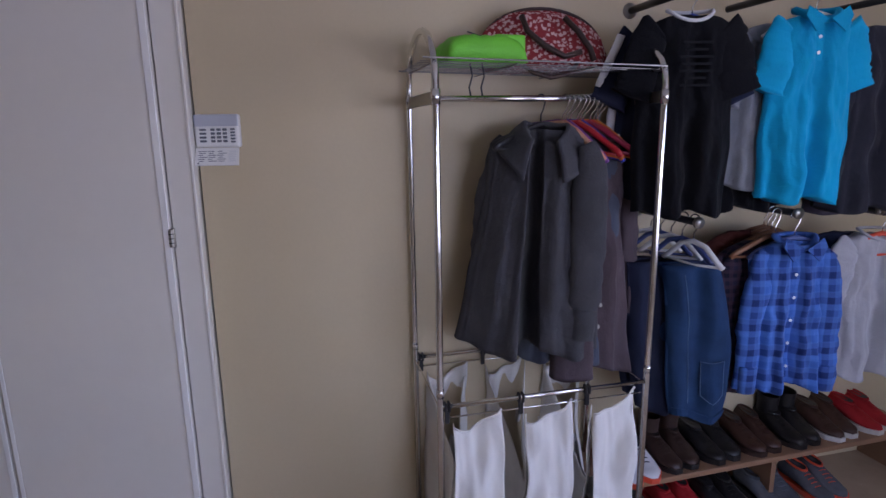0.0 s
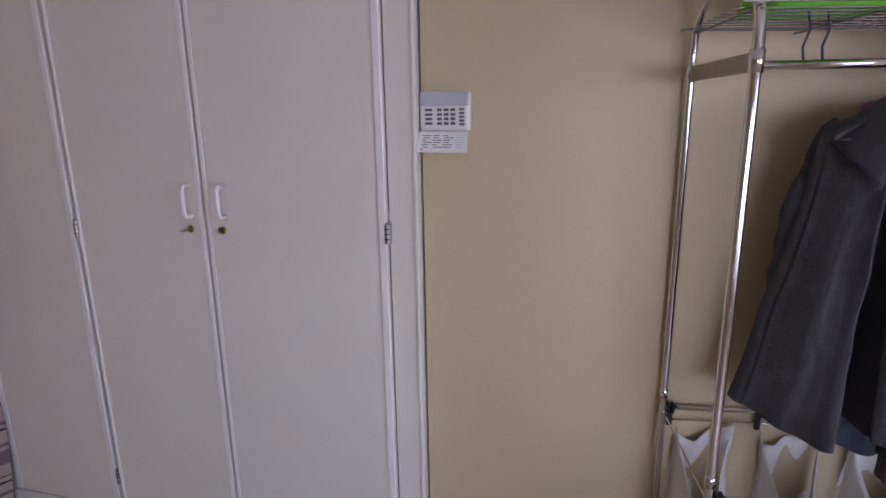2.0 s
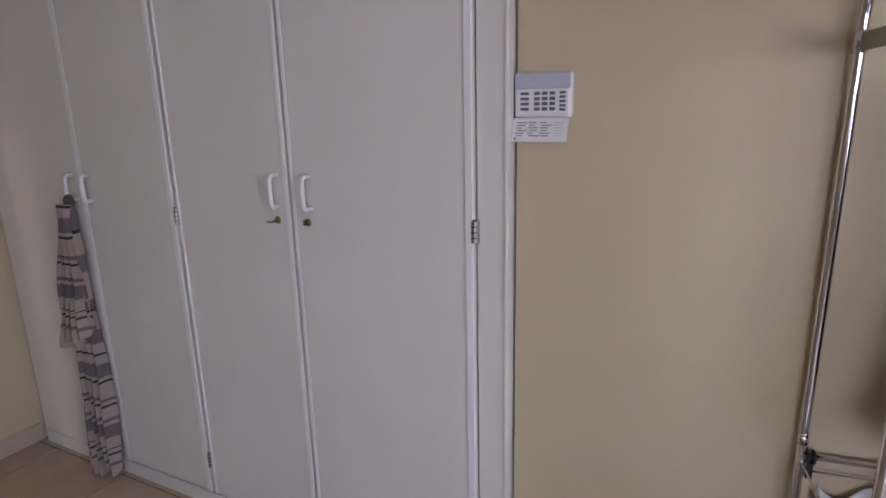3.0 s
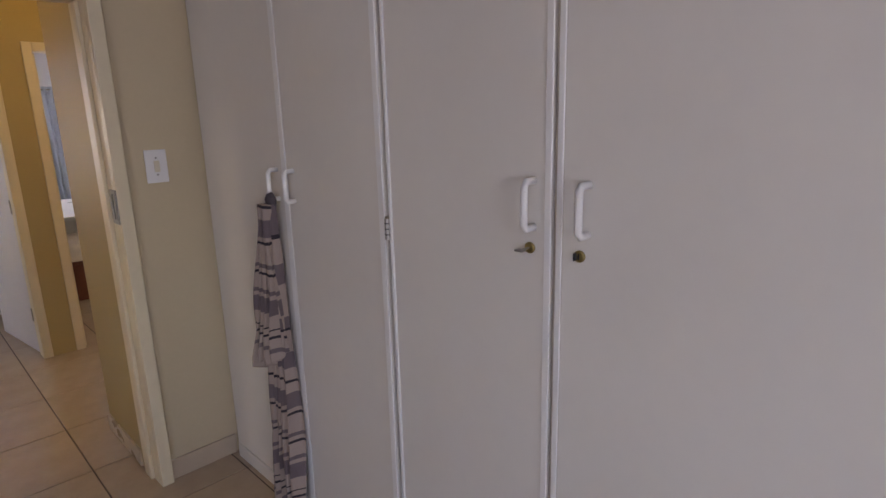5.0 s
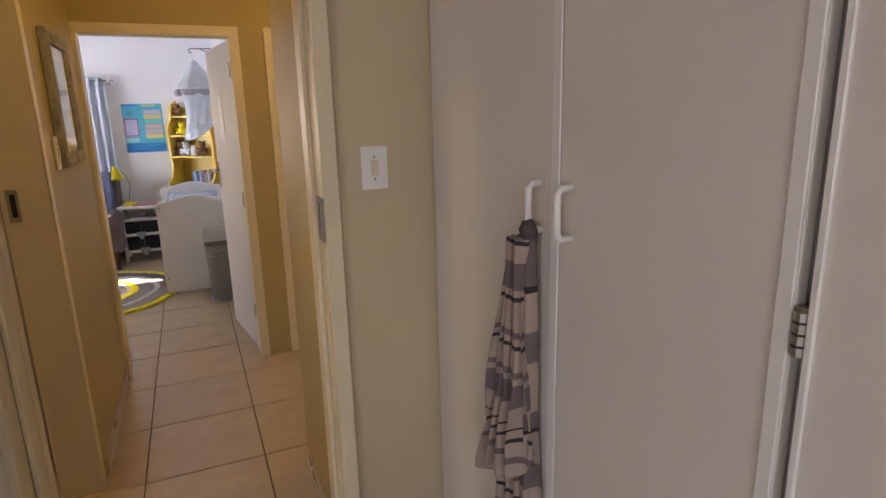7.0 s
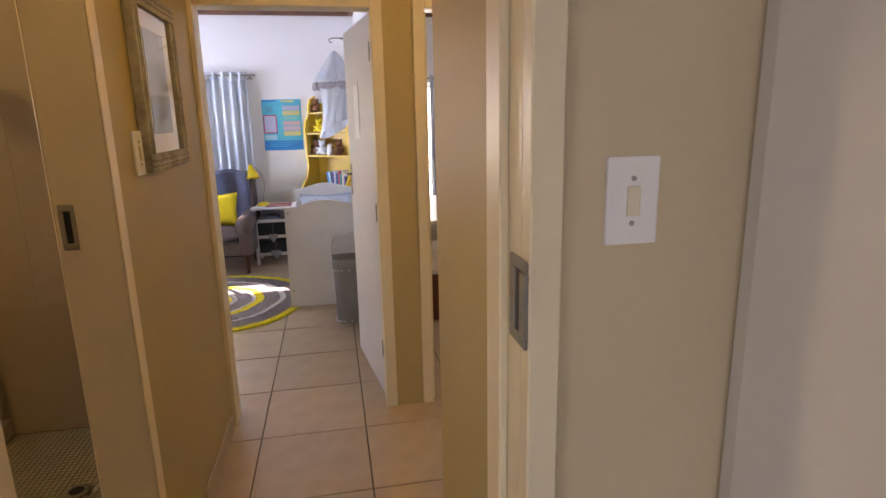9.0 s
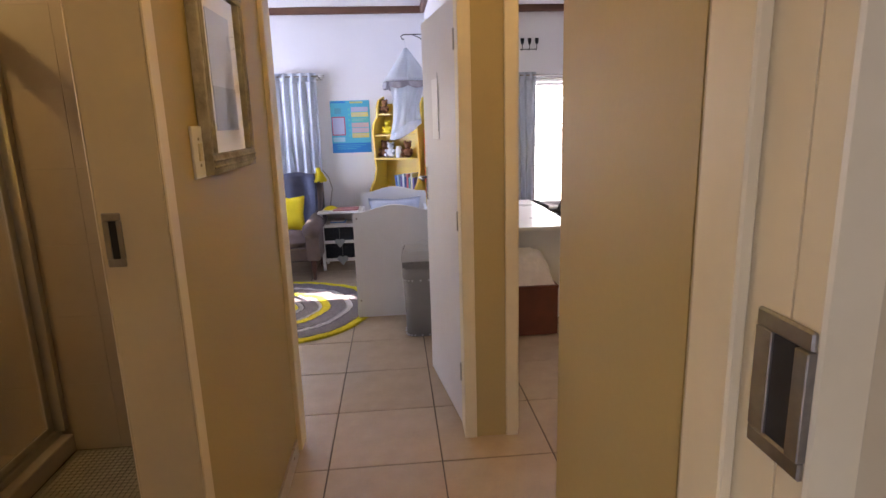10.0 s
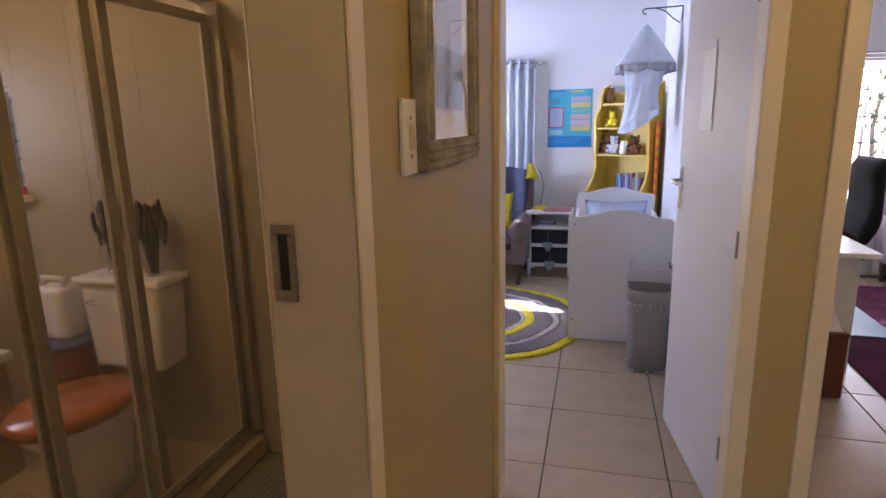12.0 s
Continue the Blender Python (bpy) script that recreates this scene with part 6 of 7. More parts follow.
part("frame_box", box((-0.205, -0.0045, -0.09), (-0.06, -0.0032, 0.11)), M_PRED, po, "red-edged box")
part("frame_box", box((-0.195, -0.006, -0.08), (-0.07, -0.0047, 0.10)), material("poster_lilac", (0.50, 0.50, 0.68), 0.5), po)
part("panel_box", box((-0.20, -0.0045, -0.16), (-0.07, -0.0032, -0.11)), material("poster_pale", (0.35, 0.62, 0.72), 0.5), po)
part("panel_box", box((-0.17, -0.0045, 0.14), (-0.10, -0.0032, 0.20)), material("poster_deep", (0.08, 0.35, 0.5), 0.5), po)
for k, c in enumerate((material("poster_mauve", (0.48, 0.45, 0.62), 0.5), M_PYEL, M_PTEAL, M_PPINK, material("poster_rose", (0.62, 0.45, 0.55), 0.5), M_PYEL)):
    z = 0.185 - 0.056 * k
    part("row_box", box((0.01, -0.0045, z - 0.024), (0.195, -0.0032, z + 0.024)), c, po)
    part("row_mark", lathe([(0.012, 0), (0.012, 0.0012)], 10), M_PTEAL, po).matrix_local = pose(-0.015, -0.0032, z, 90, 0, 0)
    for q in range(2):
        part("text_bar", box((0.02, -0.0056, z + 0.008 - 0.016 * q - 0.002), (0.17 - 0.03 * q, -0.0047, z + 0.008 - 0.016 * q + 0.002)), M_GREYPL, po)
for k in range(3):
    part("text_bar", box((-0.16, -0.0056, -0.20 - 0.02 * k), (0.15 - 0.05 * k, -0.0047, -0.194 - 0.02 * k)), M_PCYAN, po)


def curtain(name, label, m, mat, w, h, folds, seed, rod_len, rod_x, gathered=0.0, tab=False, rods=True):
    """Hanging cloth in local x, y out of the wall, hung at z = h; rod along x."""
    c = thing(name, label, "curtain", m)

    def f(u, v, s):
        a = u
        pinch = 1 - gathered * math.sin(math.pi * min(1.0, v * 1.05)) ** 2
        x = w * (a * pinch + 0.0 * (1 - pinch))
        y = -0.07 - (0.035 * (0.5 + 0.5 * v)) * math.sin(2 * math.pi * folds * a + 0.7 * math.sin(3 * v + seed)) - 0.012 * wob(a * 8, v * 3, 0, 1.0, seed) + s
        return (x, y, h * (1 - v) + 0.02)
    part("cloth", closed_sheet(lambda u, v: f(u, v, 0), lambda u, v: f(u, v, 0.004), int(folds * 10), 30), mat, c, "", True)
    part("heading", sheet(lambda u, v: (w * u, -0.075 - 0.02 * math.sin(2 * math.pi * folds * u), h - 0.02 + 0.09 * v + (0.02 * math.sin(2 * math.pi * folds * 0.5 * u) if tab else 0)), int(folds * 8), 3, 0.004), mat, c, "", True)
    if not rods:
        return c
    part("rod", tube([(rod_x, -0.075, h + 0.035), (rod_x + rod_len, -0.075, h + 0.035)], 0.0085, 10), M_STEEL, c, "thin steel rod", True)
    part("rod", tube([(rod_x, -0.04, h - 0.0), (rod_x + rod_len, -0.04, h - 0.0)], 0.006, 10), M_STEEL, c, "thin steel rod", True)
    for x in (rod_x + 0.03, rod_x + rod_len - 0.03):
        part("rod_bracket", box((x - 0.008, -0.08, h + 0.015), (x + 0.008, 0.0, h + 0.03), 0.002), M_IRON, c)
        part("finial", tube([(x, -0.075, h + 0.035), (x + (0.06 if x > rod_x + 0.1 else -0.06), -0.075, h + 0.035)], 0.013, 10), M_STEEL, c, "", True)
    return c


curtain("curtain", "pale grey cotton curtain hanging to the floor", pose(XK, -0.25, 0, 0, 0, 90), M_CURTAIN, 0.54, 1.97, 6, 0.4, 1.95, -1.35)
curtain("curtain", "pale grey cotton curtain drawn aside", pose(XK, -1.55, 0, 0, 0, 90), M_CURTAIN, 0.5, 1.97, 5, 1.4, 0.3, 0.1)

# yellow bookshelf
SM = pose(XK + 0.012, 0.985, 0, 0, 0, -34)
ys = thing("yellow_bookshelf", "yellow painted bookshelf with curved sides and crowded shelves", "bookshelf", SM)
SIDE = [(0.0, 0.0), (0.34, 0.0), (0.34, 0.72), (0.33, 0.80), (0.24, 0.90), (0.20, 1.02), (0.22, 1.14), (0.22, 1.30), (0.235, 1.42), (0.21, 1.50), (0.15, 1.56), (0.14, 1.66), (0.10, 1.74), (0.0, 1.78)]
for y in (0.0, 0.55):
    bm = outline(SIDE, 0.022, "y")
    bmesh.ops.translate(bm, vec=(0, y, 0), verts=bm.verts)
    part("side_panel", bm, M_YELLOW, ys)
part("back_panel", box((0.0, 0.023, 0.05), (0.012, 0.549, 1.70)), M_YELLOW, ys)
for z, d in ((0.10, 0.33), (0.42, 0.33), (0.74, 0.33), (1.115, 0.215), (1.36, 0.21), (1.58, 0.13)):
    part("shelf", box((0.013, 0.023, z), (d, 0.549, z + 0.02), 0.003), M_YELLOW, ys)
for k in range(9):
    c = ((0.05, 0.15, 0.45), (0.30, 0.50, 0.60), (0.08, 0.05, 0.25), (0.55, 0.58, 0.62), (0.03, 0.10, 0.30), (0.45, 0.10, 0.12), (0.10, 0.30, 0.35), (0.60, 0.55, 0.40), (0.15, 0.12, 0.40))[k]
    hb = 0.19 + 0.025 * math.sin(3 * k)
    bo = thing("book", "thin children's book standing on the yellow shelf", "book", SM @ pose(0.05, (1.13 + 0.026 * k) - 0.87, 0.7605, 6 if k < 2 else 0, 0, 0), group="books on the yellow shelf")
    part("cover", box((0, 0, 0), (0.15, 0.021, hb), 0.002), material("book_cover", c, 0.5, var=0.05), bo)
    part("pages", box((0.004, 0.003, 0.004), (0.146, 0.018, hb + 0.001)), M_MAT, bo)


def plush(m, mat, label, s=1.0):
    t = tagged(new("plush_toy"), label, "toy", "toys on the yellow shelf")
    t.matrix_world = m
    bm = bmesh.new()
    for c, r in (((0, 0, 0.055), 0.055), ((0, 0, 0.135), 0.042), ((0.0, -0.035, 0.17), 0.016), ((0, 0.035, 0.17), 0.016), ((0.035, -0.045, 0.03), 0.024), ((0.035, 0.045, 0.03), 0.024), ((0.02, -0.055, 0.08), 0.02), ((0.02, 0.055, 0.08), 0.02)):
        one = bmesh.new()
        bmesh.ops.create_icosphere(one, subdivisions=2, radius=r * s)
        join(bm, one, Matrix.Translation(Vector(c) * s))
    part("plush_body", bm, mat, t, "", True)
    return t


plush(SM @ pose(0.12, (0.955) - 0.87, 1.1355), M_BEAR, "small brown plush toy on the yellow shelf")
plush(SM @ pose(0.14, (1.04) - 0.87, 1.1355), M_WHITEC, "small white plush toy on the yellow shelf", 0.9)
plush(SM @ pose(0.13, (1.25) - 0.87, 1.1355), M_BEAR, "dark brown plush toy on the yellow shelf", 0.95)
plush(SM @ pose(0.12, (1.0) - 0.87, 1.381), M_BYELLOW, "yellow plush duck on the yellow shelf", 0.8)
plush(SM @ pose(0.07, (0.94) - 0.87, 1.601), M_BEAR, "brown plush toy on top of the shelf", 0.8)
jar = thing("white_jar", "white jar standing on the yellow shelf", "jar", SM @ pose(0.15, (1.15) - 0.87, 1.1355))
part("jar_body", lathe([(0.033, 0), (0.036, 0.01), (0.036, 0.09), (0.028, 0.105), (0.028, 0.12)], 16), M_WPLAST, jar, "", True)
sg = thing("striped_hanging_toy", "orange and red striped fabric height chart on the wall", "hanging toy", pose(-8.92, 1.405, 0.03))
for k in range(14):
    part("stripe", box((-0.045, -0.012, 0.70 + 0.05 * k), (0.045, 0.012, 0.7495 + 0.05 * k), 0.006, seg=2), M_ORANGE if k % 2 else material("saffron_cloth", (0.75, 0.36, 0.03), 0.9), sg)

# bed canopy on a wall bracket
cn = thing("cot_canopy", "white cone-shaped tulle canopy with a grey frill on a wall bracket", "canopy", pose(-8.28, 1.225, 0.1565) @ Matrix.Scale(0.893, 4))
part("bracket", tube([(0, 0.272, 2.355), (0, 0.10, 2.352), (0, -0.02, 2.35), (0, -0.045, 2.335), (0, -0.035, 2.31), (0, -0.012, 2.308)], 0.005, 8), M_IRON, cn, "black iron hook", True)
part("bracket_brace", tube([(0, 0.272, 2.355), (0, 0.268, 2.25), (0, 0.255, 2.225), (0, 0.20, 2.26), (0, 0.14, 2.32), (0, 0.06, 2.352)], 0.0045, 8), M_IRON, cn, "", True)
part("cord", tube([(0, -0.015, 2.31), (0, 0, 2.22)], 0.002, 6), M_WHITEC, cn)
def cone(u, v, s):
    t = 2 * math.pi * u
    r = (0.012 + 0.228 * v ** 0.92) * (1 + 0.03 * math.sin(10 * t) * v) - s
    return (r * math.cos(t), r * math.sin(t), 2.225 - 0.325 * v)
part("cone", closed_sheet(lambda u, v: cone(u, v, 0), lambda u, v: cone(u, v, 0.003), 48, 10), M_TULLE, cn, "", True)
def frill(u, v, s):
    t = 2 * math.pi * u
    r = 0.242 + 0.012 * math.sin(16 * t) * v - s
    return (r * math.cos(t), r * math.sin(t), 1.90 - (0.045 + 0.025 * abs(math.sin(4 * t))) * v)
part("frill", closed_sheet(lambda u, v: frill(u, v, 0), lambda u, v: frill(u, v, 0.003), 96, 4), M_TRIM, cn, "grey scalloped frill", True)
def drape(u, v, s):
    t = 2 * math.pi * u
    q = 0.21 - 0.06 * math.sin(math.pi * min(1, v * 0.9)) + 0.012 * math.sin(9 * t + 4 * v)
    return ((q - s) * math.cos(t), (q - s) * 0.85 * math.sin(t) - 0.03 * v, 1.895 - 0.47 * v + 0.10 * v * math.sin(t + 0.6))
part("drape", closed_sheet(lambda u, v: drape(u, v, 0), lambda u, v: drape(u, v, 0.003), 56, 22), M_TULLE, cn, "", True)
for t in (2.3, 3.9, 0.8, 5.3):
    part("bow", lathe([(0.004, -0.04), (0.026, -0.025), (0.012, 0.0), (0.026, 0.025), (0.004, 0.04)], 10), M_TRIM, cn, "grey bow", True).location = (0.245 * math.cos(t), 0.245 * math.sin(t), 1.865)

# ---- study ----
dk = thing("desk", "white laminate desk with a solid end panel", "desk", pose(-6.84, 1.58, 0))
part("desktop", box((-1.42, 0, 0.722), (0, 0.76, 0.75), 0.003), M_DESK, dk)
part("end_panel", box((-0.225, 0.02, 0), (-0.195, 0.745, 0.7215), 0.002), M_DESK, dk)
part("end_panel", box((-1.40, 0.02, 0), (-1.37, 0.745, 0.7215), 0.002), M_DESK, dk)
part("modesty_panel", box((-1.368, 0.06, 0.25), (-0.227, 0.08, 0.72)), M_DESK, dk)
cr = thing("wooden_crate", "red-brown wooden chest on the tiled floor", "chest", pose(-6.66, 1.64, 0))
part("chest_body", box((-0.34, 0, 0.012), (0, 0.525, 0.345), 0.006, seg=2), M_CRATE, cr)
part("chest_lid", box((-0.345, -0.004, 0.346), (0.004, 0.529, 0.368), 0.005, seg=2), M_CRATE, cr)
fl_ = thing("fleece_blanket", "crumpled off-white fleece heaped on a chest", "blanket", pose(-6.83, 1.92, 0.3685))
part("fleece", lump(0.30, 0.46, 0.17, 2.2), M_FLUFF, fl_, "", True)
pr = thing("magenta_rug", "deep magenta pile rug on the tiled floor", "rug", pose(-6.73, 2.40, 0.001))
bm = sheet(lambda u, v: (-2.25 * u, 1.75 * v, 0.012 + 0.003 * wob(u * 30, v * 26, 0)), 60, 50)
bm2 = box((-2.25, 0, 0), (0, 1.75, 0.0085), 0.003)
join(bm, bm2)
part("rug_body", bm, M_PURPLE, pr, "", True)
cm = thing("chair_mat", "pale blue plastic chair mat on the rug", "mat", pose(-7.65, 2.15, 0.0175))
part("mat_sheet", box((-0.95, 0, 0), (0, 0.70, 0.004), 0.001), M_MATBLUE, cm)


def office_chair():
    c = thing("office_chair", "black high-backed office chair on castors", "office chair", pose(-8.16, 2.45, 0.0215, 0, 0, 3))
    for k in range(5):
        t = 2 * math.pi * k / 5 + 0.35
        part("base_arm", tube([(0.03 * math.cos(t), 0.03 * math.sin(t), 0.115), (0.28 * math.cos(t), 0.28 * math.sin(t), 0.075)], 0.02, 8, taper=lambda q: 1 - 0.35 * q), M_BLACK, c, "", True)
        bm = lathe([(0.012, -0.02), (0.026, -0.018), (0.026, 0.018), (0.012, 0.02)], 12)
        part("castor", bm, M_BLACK, c, "", True).matrix_local = pose(0.28 * math.cos(t), 0.28 * math.sin(t), 0.027, 90, 0, 40 * k)
    part("gas_lift", tube([(0, 0, 0.11), (0, 0, 0.42)], 0.026, 12), M_BLACK, c, "", True)
    bm = box((-0.25, -0.25, 0.43), (0.25, 0.24, 0.53), 0.04, seg=3)
    part("seat", bm, M_SEATBLK, c, "", True)

    def bk(u, v, s):
        a = 2 * u - 1
        e = max(0.0, (1 - a ** 4) * (1 - (2 * v - 1) ** 8)) ** 0.5
        return (a * (0.25 - 0.05 * v), 0.20 + 0.16 * v + 0.04 * math.sin(5 * v) + s * 0.05 * (0.2 + 0.8 * e) * (1 + 0.2 * math.sin(9 * v)), 0.52 + 0.62 * v)
    part("backrest", closed_sheet(lambda u, v: bk(u, v, -1), lambda u, v: bk(u, v, 1), 14, 20), M_SEATBLK, c, "", True)
    for s in (-1, 1):
        part("armrest", tube([(s * 0.27, 0.15, 0.50), (s * 0.30, 0.14, 0.62), (s * 0.30, 0.02, 0.68), (s * 0.30, -0.16, 0.68), (s * 0.29, -0.2, 0.60), (s * 0.27, -0.12, 0.49)], 0.018, 8), M_BLACK, c, "", True)


office_chair()
armchair("armchair", "grey-lilac upholstered wing armchair with dark legs", pose(-8.58, 3.28, 0, 0, 0, 90), M_LILAC, 0.84, 0.43, 0.60, 0.90, 0.74)
wc = thing("white_cushion", "large white cushion leaning on the seat", "cushion", pose(-8.96, 3.71, 0.675, 0, 0, 0))
bm = cushion(0.48, 0.48, 0.17, 14, 2.0)
bmesh.ops.transform(bm, matrix=pose(0, 0, 0, 0, 68, 0) @ pose(0, 0, 0, 0, 0, 45), verts=bm.verts)
part("cover", bm, M_WHITEC, wc, "", True)
curtain("curtain", "pale pinkish white curtain with a gathered heading", pose(XK, 3.36, 0, 0, 0, 90), M_SHEER, 0.97, 1.93, 8, 0.9, 2.05, -1.05, 0.10, True)
curtain("curtain", "pale grey curtain gathered beside the study window", pose(XK, 2.31, 0, 0, 0, 90), M_CURTAIN, 0.36, 1.93, 5, 2.3, 0, 0, rods=False)
ic = thing("candle_sconce", "small black wrought iron candle holder on the wall", "sconce", pose(XK + 0.001, 2.60, 2.29, 0, 0, 90))
part("back_bar", box((-0.09, -0.006, -0.05), (0.09, 0, -0.042), 0.001), M_IRON, ic)
for x in (-0.08, 0.0, 0.08):
    part("arm", tube([(x, 0, -0.045), (x, -0.05, -0.06), (x, -0.07, -0.03), (x, -0.07, 0.0)], 0.004, 6), M_IRON, ic, "", True)
    part("cup", lathe([(0.012, 0), (0.02, 0.03), (0.021, 0.06)], 10), M_IRON, ic, "", True).location = (x, -0.07, 0.0)
ch2 = thing("low_wooden_stool", "low dark red-brown wooden stool", "stool", pose(-6.06, 2.64, 0))
part("seat", box((-0.34, 0.0, 0.36), (0.06, 0.40, 0.40), 0.006, seg=2), M_CRATE, ch2)
for x in (-0.33, 0.01):
    for y in (0.01, 0.35):
        part("leg", box((x, y, 0), (x + 0.04, y + 0.04, 0.36), 0.004), M_CRATE, ch2)

# ---- bathroom ----
GY, BX0 = -0.60, -5.56
cb = setting("shower_curb", box((BX0, -0.67, 0), (-3.05, -0.52, 0.09), 0.004), M_SHOWERTILE, "low tiled shower kerb", "kerb")
sd = thing("shower_screen", "bronze aluminium framed sliding glass shower screen", "shower screen", pose(BX0, GY, 0.09))
def rail(lo, hi, nm="frame_rail"):
    return part(nm, box(lo, hi, 0.002), M_ALU, sd)
rail((0, -0.03, 0), (2.5, 0.03, 0.035))
rail((0, -0.03, 1.84), (2.5, 0.03, 1.88))
rail((0, -0.028, 0.035), (0.038, 0.065, 1.84), "frame_post")
for x0, x1, y in ((0.042, 0.63, 0.012), (0.50, 0.95, -0.012), (0.895, 1.75, 0.012), (1.70, 2.48, -0.012)):
    pn = part("panel_stile", box((x0, y - 0.009, 0.04), (x0 + 0.04, y + 0.009, 1.795), 0.002), M_ALU, sd)
    part("panel_stile", box((x1 - 0.04, y - 0.009, 0.04), (x1, y + 0.009, 1.795), 0.002), M_ALU, sd)
    part("panel_rail", box((x0 + 0.028, y - 0.009, 0.04), (x1 - 0.028, y + 0.009, 0.075), 0.002), M_ALU, sd)
    part("panel_rail", box((x0 + 0.028, y - 0.009, 1.76), (x1 - 0.028, y + 0.009, 1.795), 0.002), M_ALU, sd)
    g = part("glass_pane", box((x0 + 0.028, y - 0.002, 0.075), (x1 - 0.028, y + 0.002, 1.76)), G_SHOWER, sd)
    g.visible_shadow = False
setting("shower_floor", box((BX0, -0.52, -0.02), (-3.05, YL - YT, -0.0035)), M_GROUT, "mosaic shower floor", "floor")
sfloor = bpy.data.objects["shower_floor"]
bm = bmesh.new()
p_ = 0.0245
for i in range(int(1.3 / p_)):
    for j in range(int(0.88 / p_)):
        x, y = BX0 + 0.003 + p_ * i, -0.518 + p_ * j
        if (x + 4.985) ** 2 + (y + 0.02) ** 2 > 0.0028:
            one = [bm.verts.new(c) for c in ((x, y, -0.004), (x + 0.0215, y, -0.004), (x + 0.0215, y + 0.0215, -0.004), (x, y + 0.0215, -0.004), (x + 0.001, y + 0.001, 0.0), (x + 0.0205, y + 0.001, 0.0), (x + 0.0205, y + 0.0205, 0.0), (x + 0.001, y + 0.0205, 0.0))]
            for f in ((4, 5, 6, 7), (0, 1, 5, 4), (1, 2, 6, 5), (2, 3, 7, 6), (3, 0, 4, 7)):
                bm.faces.new([one[q] for q in f])
tagged(part("mosaic_tile", bm, M_MOSAIC, sfloor), kind="stuff")
dr = thing("floor_drain", "round dark steel floor drain in the mosaic", "drain", pose(-4.985, -0.02, -0.003))
part("grate", lathe([(0.05, 0), (0.05, 0.004), (0.044, 0.005)], 20), M_STEEL, dr, "", True)
part("slot_ring", lathe([(0.03, 0.0052), (0.03, 0.0062), (0.01, 0.0062)], 16), M_BLACK, dr)
setting("bathroom_floor", box((BX0, -2.4, -0.02), (-3.05, -0.67, 0.0)), M_SKIRT, "brown tiled bathroom floor", "floor")
# wall tiles of the far bathroom wall
farwall = bpy.data.objects["wall_bathroom_far"]
tw, tth = 0.33, 0.335
mesh_t = bpy.data.meshes.new("wall_tile")
b_ = box((0, 0.0007, 0.0007), (0.0025, tw - 0.0007, tth - 0.0007), 0.0006)
b_.to_mesh(mesh_t)
b_.free()
mesh_t.materials.append(M_SHOWERTILE)
for i in range(8):
    for j in range(8):
        ty, tz = 0.35 - tw * (i + 1), 0.005 + tth * j
        if ty < -1.66 and ty + tw > -1.97 and tz < 1.66 and tz + tth > 1.17:
            continue
        o = new("wall_tile", mesh_t)
        o.location = (BX0, ty, tz)
        o.parent = farwall

tl = thing("toilet", "white ceramic toilet with an orange varnished wooden seat", "toilet", pose(-5.545, -1.04, 0))
def oval(cx, rx, ry, z, n=24):
    return [(cx + rx * math.cos(2 * math.pi * k / n) * (1.0 if math.cos(2 * math.pi * k / n) > 0 else 0.8), ry * math.sin(2 * math.pi * k / n), z) for k in range(n)]
part("bowl", loft([oval(0.36, 0.15, 0.10, 0.0), oval(0.35, 0.14, 0.095, 0.10), oval(0.38, 0.19, 0.13, 0.25), oval(0.43, 0.25, 0.18, 0.37), oval(0.44, 0.26, 0.185, 0.40)]), M_CERAMIC, tl, "", True)
bm = loft([oval(0.44, 0.265, 0.19, 0.405), oval(0.44, 0.27, 0.195, 0.418), oval(0.44, 0.27, 0.195, 0.432), oval(0.44, 0.255, 0.18, 0.446)])
bm.faces.new([v for v in bm.verts][-24:])
part("seat_lid", bm, M_SEATWOOD, tl, "orange varnished wooden lid", True)
part("seat_ring", loft([oval(0.44, 0.262, 0.188, 0.392), oval(0.44, 0.266, 0.192, 0.403)]), M_SEATWOOD, tl, "", True)
bm = box((0.0, -0.20, 0.44), (0.175, 0.20, 0.82), 0.03, seg=3)
for v in bm.verts:
    k = 1 - 0.14 * (0.82 - v.co.z) / 0.38
    v.co.y *= k
part("cistern", bm, M_CERAMIC, tl, "", True)
part("cistern_lid", box((-0.004, -0.22, 0.821), (0.195, 0.22, 0.85), 0.014, seg=3), M_CERAMIC, tl, "", True)
part("flush_lever", tube([(0.17, -0.14, 0.745), (0.20, -0.14, 0.745), (0.205, -0.08, 0.74)], 0.008, 8), M_CHROME, tl, "", True)
part("flush_pipe", tube([(0.06, 0.0, 0.44), (0.06, 0.0, 0.30), (0.2, 0.0, 0.28)], 0.025, 10), M_CERAMIC, tl, "", True)
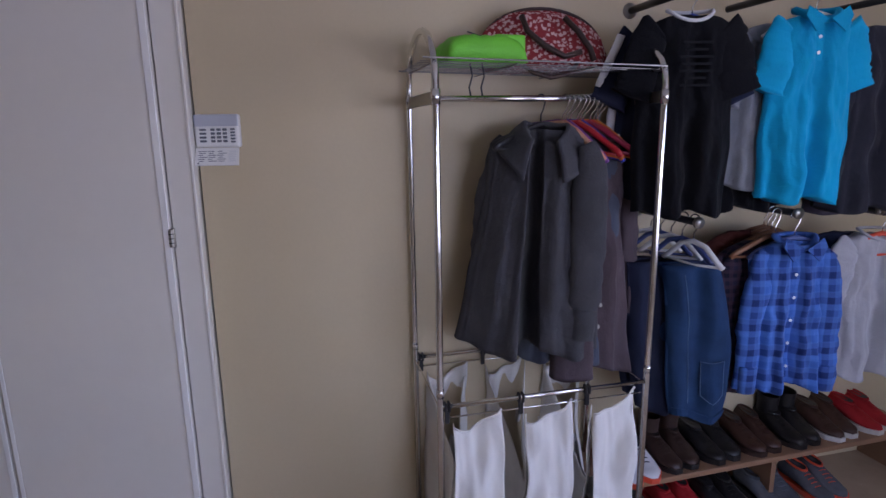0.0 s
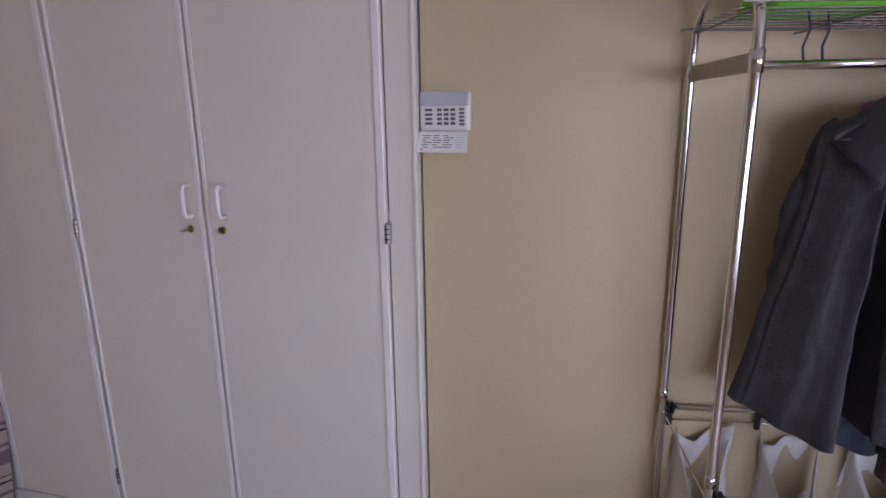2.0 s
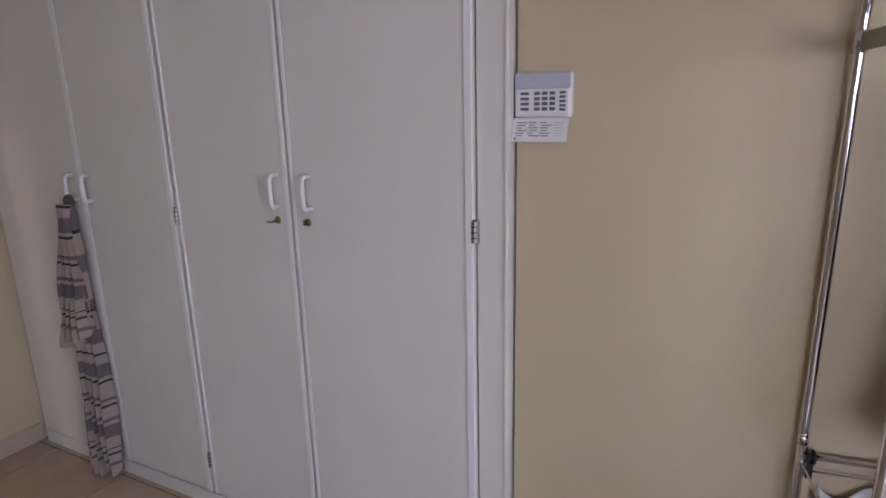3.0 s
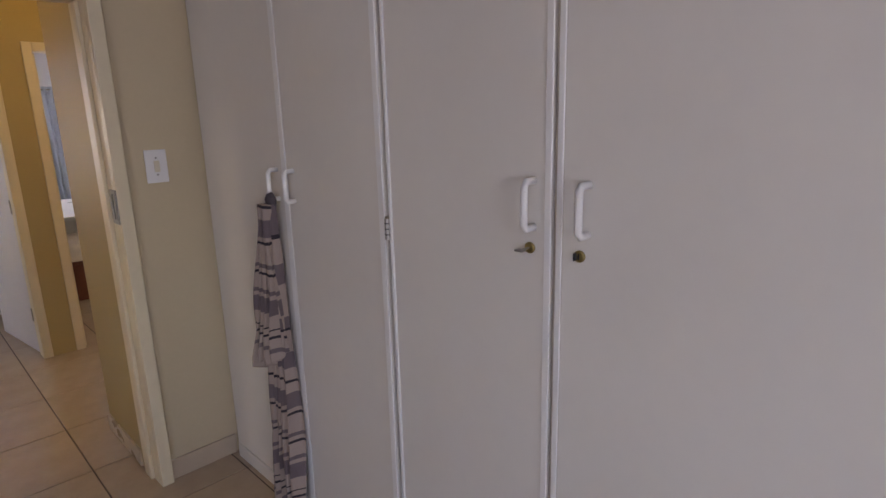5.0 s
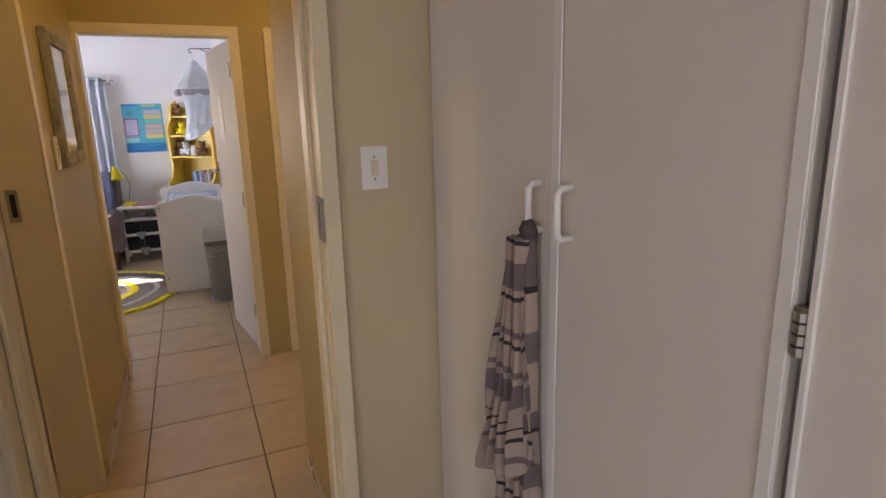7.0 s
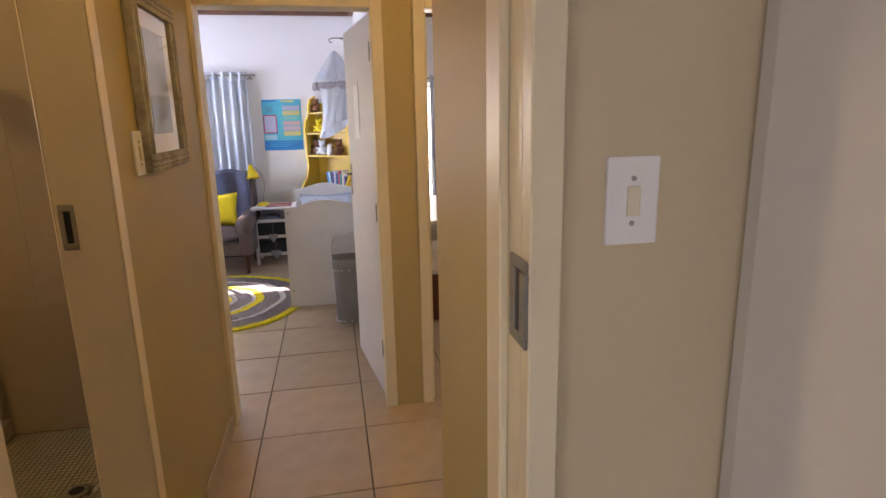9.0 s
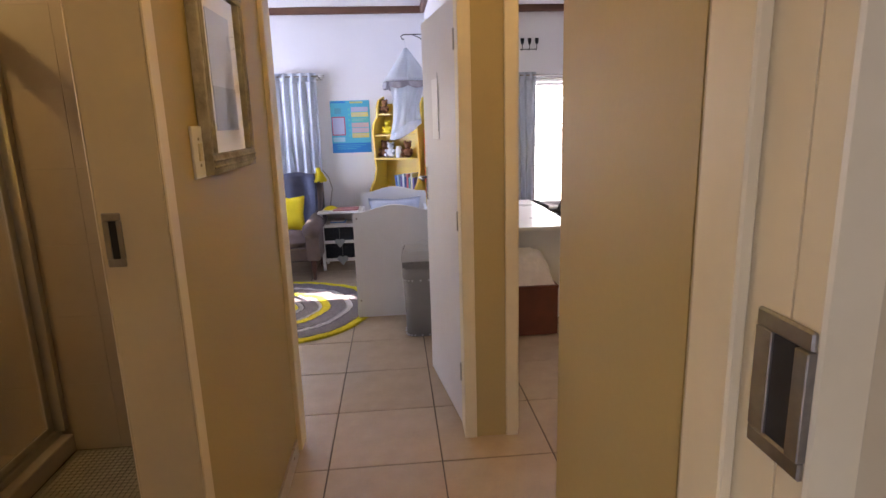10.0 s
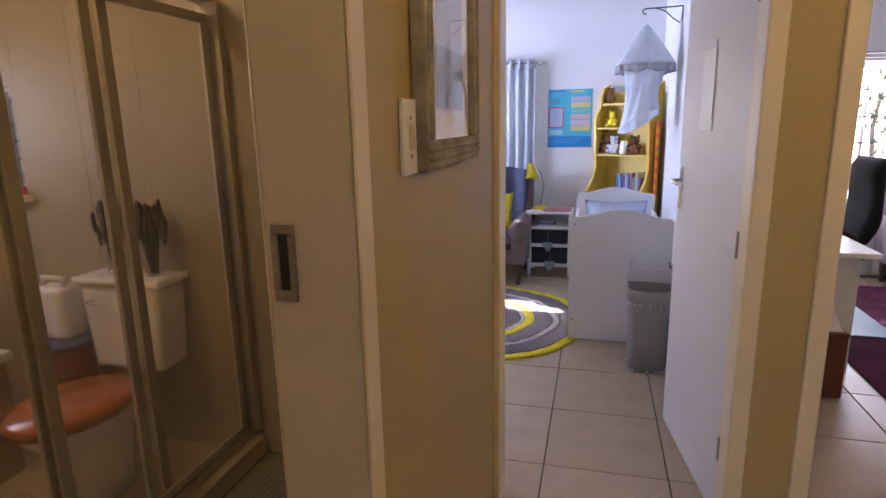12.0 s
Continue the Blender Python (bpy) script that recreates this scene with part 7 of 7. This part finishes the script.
def stem_vase(y):
    vs = thing("stem_vase", "dark vase of dried flower stems on the cistern", "vase", pose(-5.45, y, 0.8505))
    part("vase_body", lathe([(0.03, 0), (0.036, 0.01), (0.04, 0.06), (0.028, 0.13), (0.033, 0.15)], 16), G_PANE, vs, "clear glass", True)
    for k in range(30):
        t = k * 0.77
        tip = (0.045 * math.cos(t) * (1 + 0.3 * math.sin(3 * k)), 0.075 * math.sin(t) * (0.6 + 0.4 * math.cos(5 * k)), 0.225 + 0.055 * math.sin(2.3 * k))
        st = part("stem", tube([(0.01 * math.cos(t), 0.01 * math.sin(t), 0.01), (tip[0] * 0.5, tip[1] * 0.5, 0.16), tip], 0.003, 5), M_FEATHER, vs)
        part("seed_head", lathe([(0.003, -0.045), (0.009, -0.03), (0.006, -0.02), (0.013, -0.008), (0.008, 0.002), (0.014, 0.014), (0.007, 0.024), (0.009, 0.03), (0.002, 0.042)], 7, sx=1 + 0.3 * math.sin(2 * k), sy=1 + 0.3 * math.cos(3 * k)), M_FEATHER, st, "", True).location = tip


stem_vase(-1.10)
stem_vase(-0.91)
bk2 = thing("basin_bucket", "dark red tub with a blue rim on the bathroom floor", "tub", pose(-5.40, -1.42, 0))
part("tub_body", loft([[(0.11 * math.cos(t), 0.11 * math.sin(t), 0) for t in [2 * math.pi * k / 20 for k in range(20)]], [(0.14 * math.cos(t), 0.14 * math.sin(t), 0.53) for t in [2 * math.pi * k / 20 for k in range(20)]]]), M_RED, bk2, "", True)
part("rim", tube([(0.142 * math.cos(2 * math.pi * k / 24), 0.142 * math.sin(2 * math.pi * k / 24), 0.54) for k in range(24)], 0.016, 8, closed=True), M_BLUE, bk2, "blue rim", True)
part("lid_liner", lathe([(0.135, 0.545), (0.08, 0.55)], 20), M_BLUE, bk2, "dull blue lid")
wb = thing("white_container", "white plastic container on the bathroom floor", "container", pose(-5.42, -1.43, 0.5505))
part("container_body", box((-0.06, -0.09, 0), (0.06, 0.09, 0.235), 0.03, seg=3), M_WPLAST, wb, "", True)
part("container_handle", tube([(0, -0.06, 0.23), (0, -0.06, 0.27), (0, 0.05, 0.27), (0, 0.05, 0.23)], 0.012, 8), M_WPLAST, wb, "", True)
vn = thing("bathroom_vanity", "pale vanity top over a brown cupboard", "vanity", pose(-4.75, -1.62, 0))
part("vanity_cupboard", box((-0.45, -0.42, 0), (0.5, 0.12, 0.515), 0.004), M_PINE, vn)
part("vanity_top", box((-0.47, -0.44, 0.516), (0.52, 0.14, 0.555), 0.006, seg=2), M_CERAMIC, vn)
sp = thing("pink_sponge", "bright pink sponge on the small bathroom window sill", "sponge", pose(-5.545, -1.715, 1.1705))
part("sponge_body", box((-0.03, -0.045, 0), (0.03, 0.045, 0.04), 0.01, seg=2), M_PINK, sp, "", True)
bo2 = thing("soap_bottle", "small pink and white bottle on the vanity", "bottle", pose(-5.13, -1.60, 0.5555))
part("bottle_body", lathe([(0.03, 0), (0.032, 0.02), (0.03, 0.10), (0.012, 0.12)], 14), M_PINK, bo2, "", True)
part("bottle_cap", lathe([(0.014, 0.12), (0.014, 0.15)], 12), M_WPLAST, bo2, "white cap", True)

# ---- floor tiles, last ----
TX, TY, GAP = 0.51, 0.51, 0.006


def tile_mesh(w, d, name):
    b = box((GAP / 2, GAP / 2, -0.012), (w - GAP / 2, d - GAP / 2, 0.0), 0.002)
    me = bpy.data.meshes.new(name)
    b.to_mesh(me)
    b.free()
    me.materials.append(M_TILE)
    return me


near_tile = tile_mesh(TX, TY, "tile")
rest = bmesh.new()
count = 0
for i in range(-8, 19):
    for j in range(-8, 9):
        x, y = -5.745 + TX * i, 0.715 + TY * j
        if x > 2.9 or y > 4.75 or y < -3.3 or (x < -9.6):
            continue
        if -5.60 < x + TX / 2 < -3.0 and -2.5 < y + TY / 2 < 0.32:
            continue
        if x < -1.6 and -0.5 < y < 3.0 and count < 295:
            o = new("tile", near_tile)
            o.location = (x, y, 0)
            o.parent = floor
            count += 1
        else:
            box((x + GAP / 2, y + GAP / 2, -0.012), (x + TX - GAP / 2, y + TY - GAP / 2, 0.0), bm=rest)
tagged(part("far_tile", rest, M_TILE, floor), kind="stuff")
